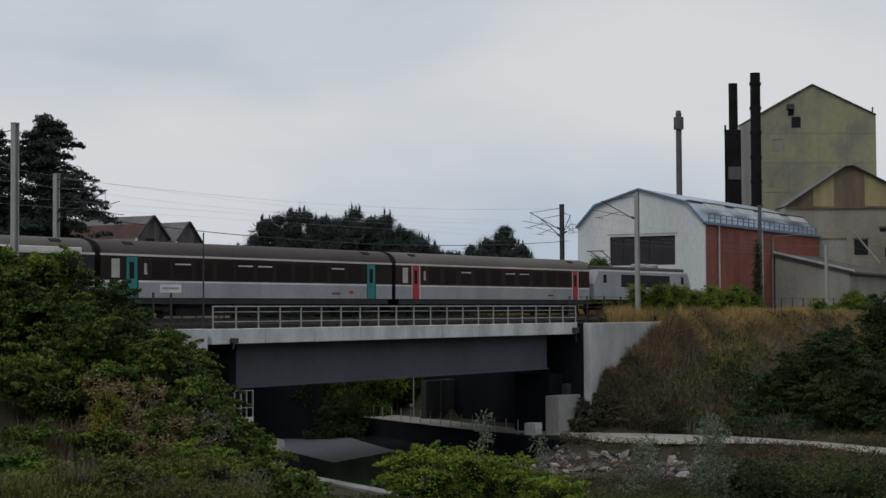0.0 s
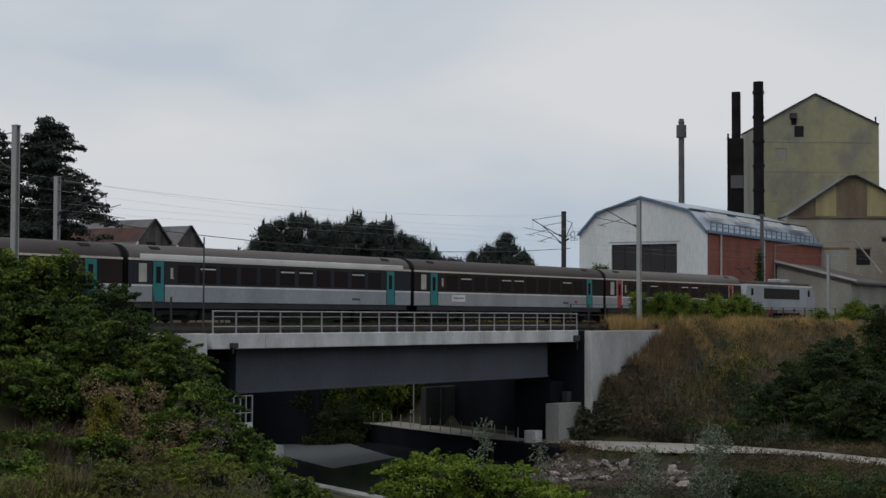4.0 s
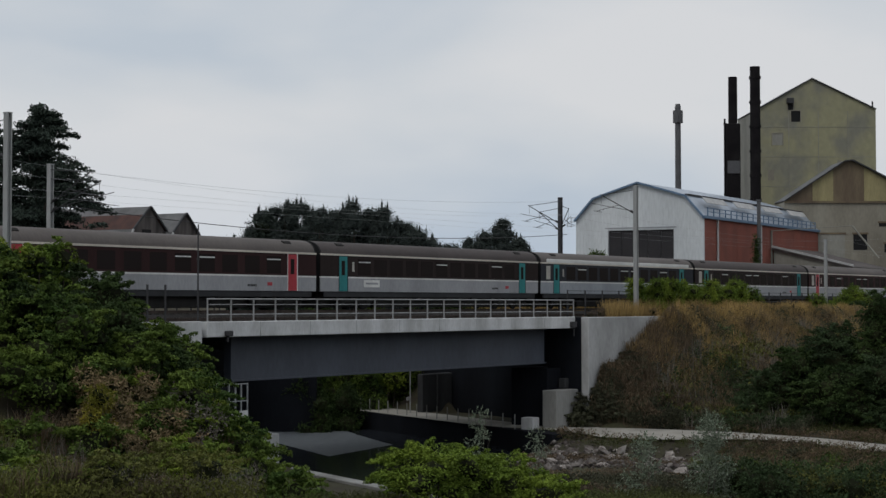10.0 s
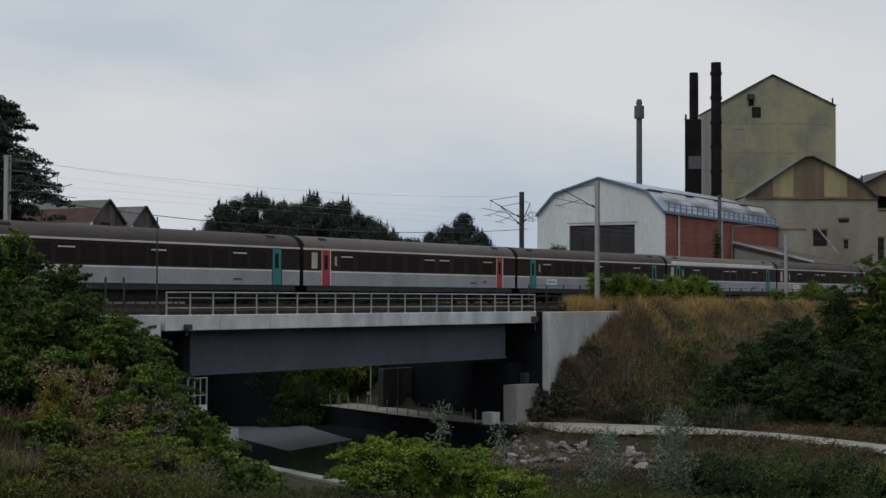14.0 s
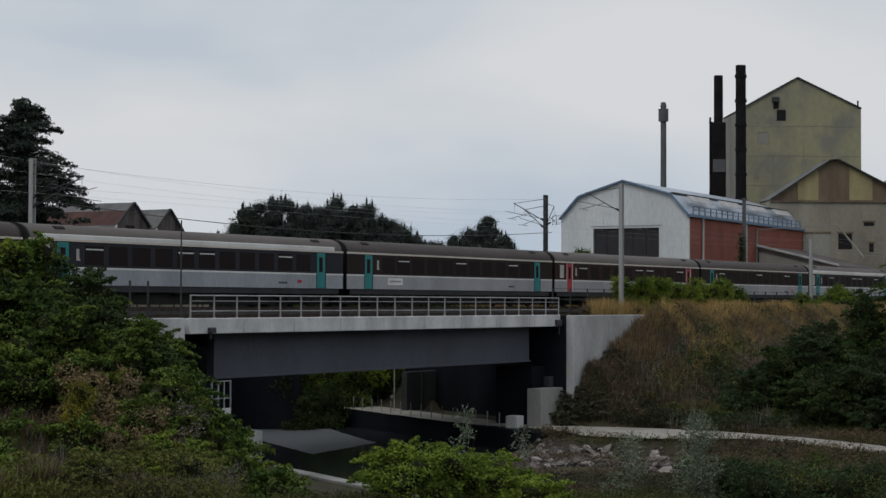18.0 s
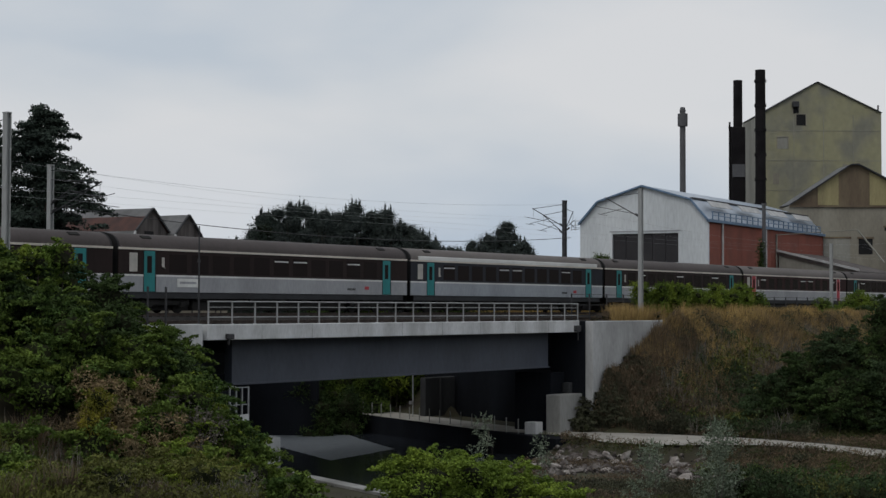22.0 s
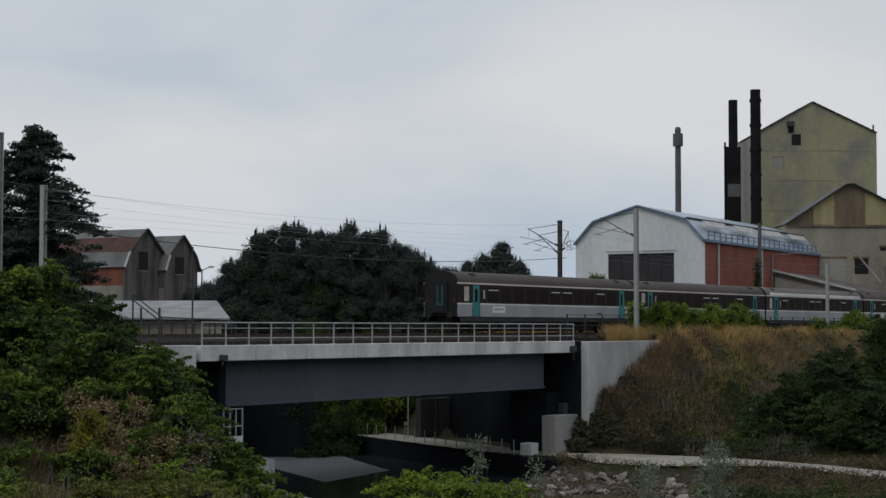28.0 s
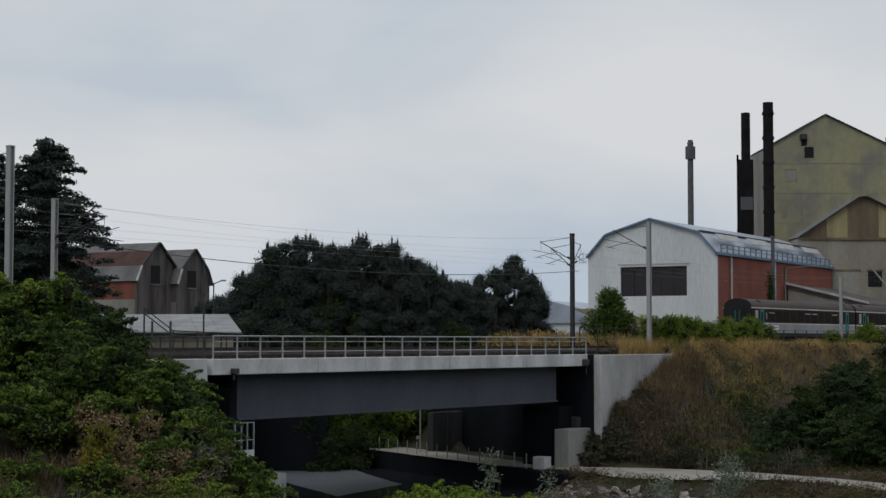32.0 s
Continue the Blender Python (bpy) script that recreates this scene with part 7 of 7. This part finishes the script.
# broken rock below the towpath
def riprap():
    t = thing("riprap", pose(8, 100, 0), "loose broken rock on the canal bank", "rocks")
    rng = random.Random(5)
    meshes = []
    for k in range(7):
        bm_ = bmesh.new()
        bmesh.ops.create_icosphere(bm_, subdivisions=1, radius=0.5)
        for v_ in bm_.verts:
            v_.co *= rng.uniform(0.7, 1.25)
            v_.co.z *= 0.7
        meshes.append(finish(bm_, "rock", M["rock_pale" if k in (2, 5) else "rock"]))
    made = 0
    while made < 300:
        x, y = rng.uniform(-0.5, 12), rng.uniform(86, 108)
        pd, side = path_distance(x, y)
        if side > 0 or pd < 3.4 or pd > 13 or RIGHT.x * x + RIGHT.y * y < water_right(CAN.x * x + CAN.y * y) - 0.6:
            continue
        k = rng.choice((0.3, 0.36, 0.42, 0.5, 0.6, 0.9))
        m_ = pose(x - 8, y - 100, ground(x, y) + 0.08 * k, rng.uniform(-40, 40), rng.uniform(-40, 40), rng.uniform(0, 360)) @ Matrix.Diagonal((k, k * rng.uniform(0.6, 1), k * rng.uniform(0.6, 1), 1))
        part("rock", rng.choice(meshes), None, t, m=m_)
        made += 1


riprap()


def rubble():
    """Smaller stones between the large rocks, joined."""
    rng = random.Random(9)
    bm_ = bmesh.new()
    bmesh.ops.create_icosphere(bm_, subdivisions=1, radius=0.5)
    base = [v_.co.copy() for v_ in bm_.verts]
    idx = [[v_.index for v_ in f.verts] for f in bm_.faces]
    bm_.free()
    v, f, made = [], [], 0
    while made < 900:
        x, y = rng.uniform(-0.5, 13), rng.uniform(88, 109)
        pd, side = path_distance(x, y)
        if side > 0 or pd < 2.9 or pd > 15 or RIGHT.x * x + RIGHT.y * y < water_right(CAN.x * x + CAN.y * y) - 0.5:
            continue
        k = rng.choice((0.12, 0.16, 0.2, 0.26, 0.34))
        turn_ = pose(x, y, ground(x, y) + 0.05, rng.uniform(-60, 60), rng.uniform(-60, 60), rng.uniform(0, 360))
        n0 = len(v)
        for c in base:
            q = k * rng.uniform(0.7, 1.3)
            v.append(turn_ @ Vector((c.x * q, c.y * q, c.z * q * 0.7)))
        f += [[n0 + i for i in t_] for t_ in idx]
        made += 1
    me = bpy.data.meshes.new("rubble")
    me.from_pydata(v, [], f)
    me.materials.append(M["rubble"])
    tagged(new("rubble", me), "small broken stones between the rocks", "stones", kind="stuff")


rubble()


# quay railing beyond the bridge, and small things
def quay_posts():
    t = thing("quay_fence", pose(0, 0, 1.3), "low fence of thin pale posts along the quay", "fence")
    me = finish(boxes((-0.035, 0.035, -0.035, 0.035, 0, 1.0), bevel=0.01), "post", M["old_concrete"])
    for i in range(20):
        p = CAN * (95 + i * 1.5) + RIGHT * (WATER_R + 0.25)
        part("post", me, None, t, m=pose(p.x, p.y, 0))


quay_posts()


def access_cage():
    t = thing("access_ladder", spot(65.3, 56.9, 3.75), "small galvanised access platform with a guard rail", "platform")
    for x in (0.0, 0.5, 0.95, 1.45):
        for y in (0, 0.9):
            part("upright", boxes((x - 0.035, x + 0.035, y - 0.035, y + 0.035, -0.6, 1.85)), M["galv"], t)
    for z in (0.95, 1.83):
        for y in (0, 0.9):
            part("rail", boxes((-0.03, 1.48, y - 0.025, y + 0.025, z - 0.025, z + 0.025)), M["galv"], t)
    part("platform", boxes((-0.05, 1.5, -0.05, 0.95, 0.0, 0.06)), M["galv"], t)
    part("toe_board", boxes((0.1, 1.4, -0.07, -0.04, 0.08, 0.45)), M["concrete"], t, "pale toe board")


access_cage()
b = thing("lamp_bracket", spot(64.5, FRONT - 0.15, 8.2), "small dark lamp box on the edge beam", "lamp")
part("housing", boxes((-0.22, 0.22, -0.28, 0, -0.12, 0.16), bevel=0.04), M["dark_steel"], b)
part("bracket", boxes((-0.05, 0.05, -0.1, 0, -0.4, -0.12)), M["dark_steel"], b)


def track_fence():
    """Dark posts along the trackside, with a thin top rail."""
    t = thing("trackside_fence", spot(0, 58.9, 8.7), "dark steel post fence along the track", "fence")
    me = finish(boxes((-0.04, 0.04, -0.04, 0.04, 0, 2.0)), "post", M["dark_steel"])
    for s in [59.2, 61.4, 62.7] + [104 + 2.6 * k for k in range(36)]:
        part("post", me, None, t, m=pose(s, 0, 0))
    for z in (1.2, 1.95):
        part("rail", rod(bmesh.new(), (104, 0, z), (195, 0, z), 0.02, n=5), M["dark_steel"], t)


track_fence()
t = thing("ramp_railing", pose(0, 0, 8.7, 0, 0, TRACK), "dark steel railing down a ramp beside the line", "railing")
for z in (0.0, 0.3):
    part("rail", rod(rod(bmesh.new(), (71.2, 69.0, 2.9 - z), (73.6, 69.0, 1.62 - z), 0.035), (73.6, 69.0, 1.62 - z), (79.8, 69.0, 1.45 - z), 0.035), M["dark_steel"], t)
for i, (x, z) in enumerate(((71.2, 2.9), (73.6, 1.62), (75.7, 1.57), (77.8, 1.51), (79.8, 1.45))):
    part("post", boxes((x - 0.035, x + 0.035, 68.965, 69.035, 0, z)), M["dark_steel"], t)
b = thing("junction_box", spot(S1 - 0.5, FRONT - 0.15, 8.2), "small dark box at the end of the edge beam", "box")
part("housing", boxes((-0.3, 0.3, -0.25, 0, -0.1, 0.3), bevel=0.03), M["dark_steel"], b)
part("cable", rod(bmesh.new(), (0.1, -0.1, -0.7), (0.1, -0.1, -0.1), 0.05), M["dark_steel"], b)
p = at(62.6, 56.6, 8.8)
b = thing("signal_post", pose(p.x, p.y, 8.8), "thin dark post beside the bridge railing", "post")
part("post", rod(bmesh.new(), (0, 0, -0.3), (0, 0, 4.9), 0.05, 0.035), M["dark_steel"], b)
part("collar", rod(bmesh.new(), (0, 0, 3.1), (0, 0, 3.25), 0.08, 0.08), M["dark_steel"], b)
motions()
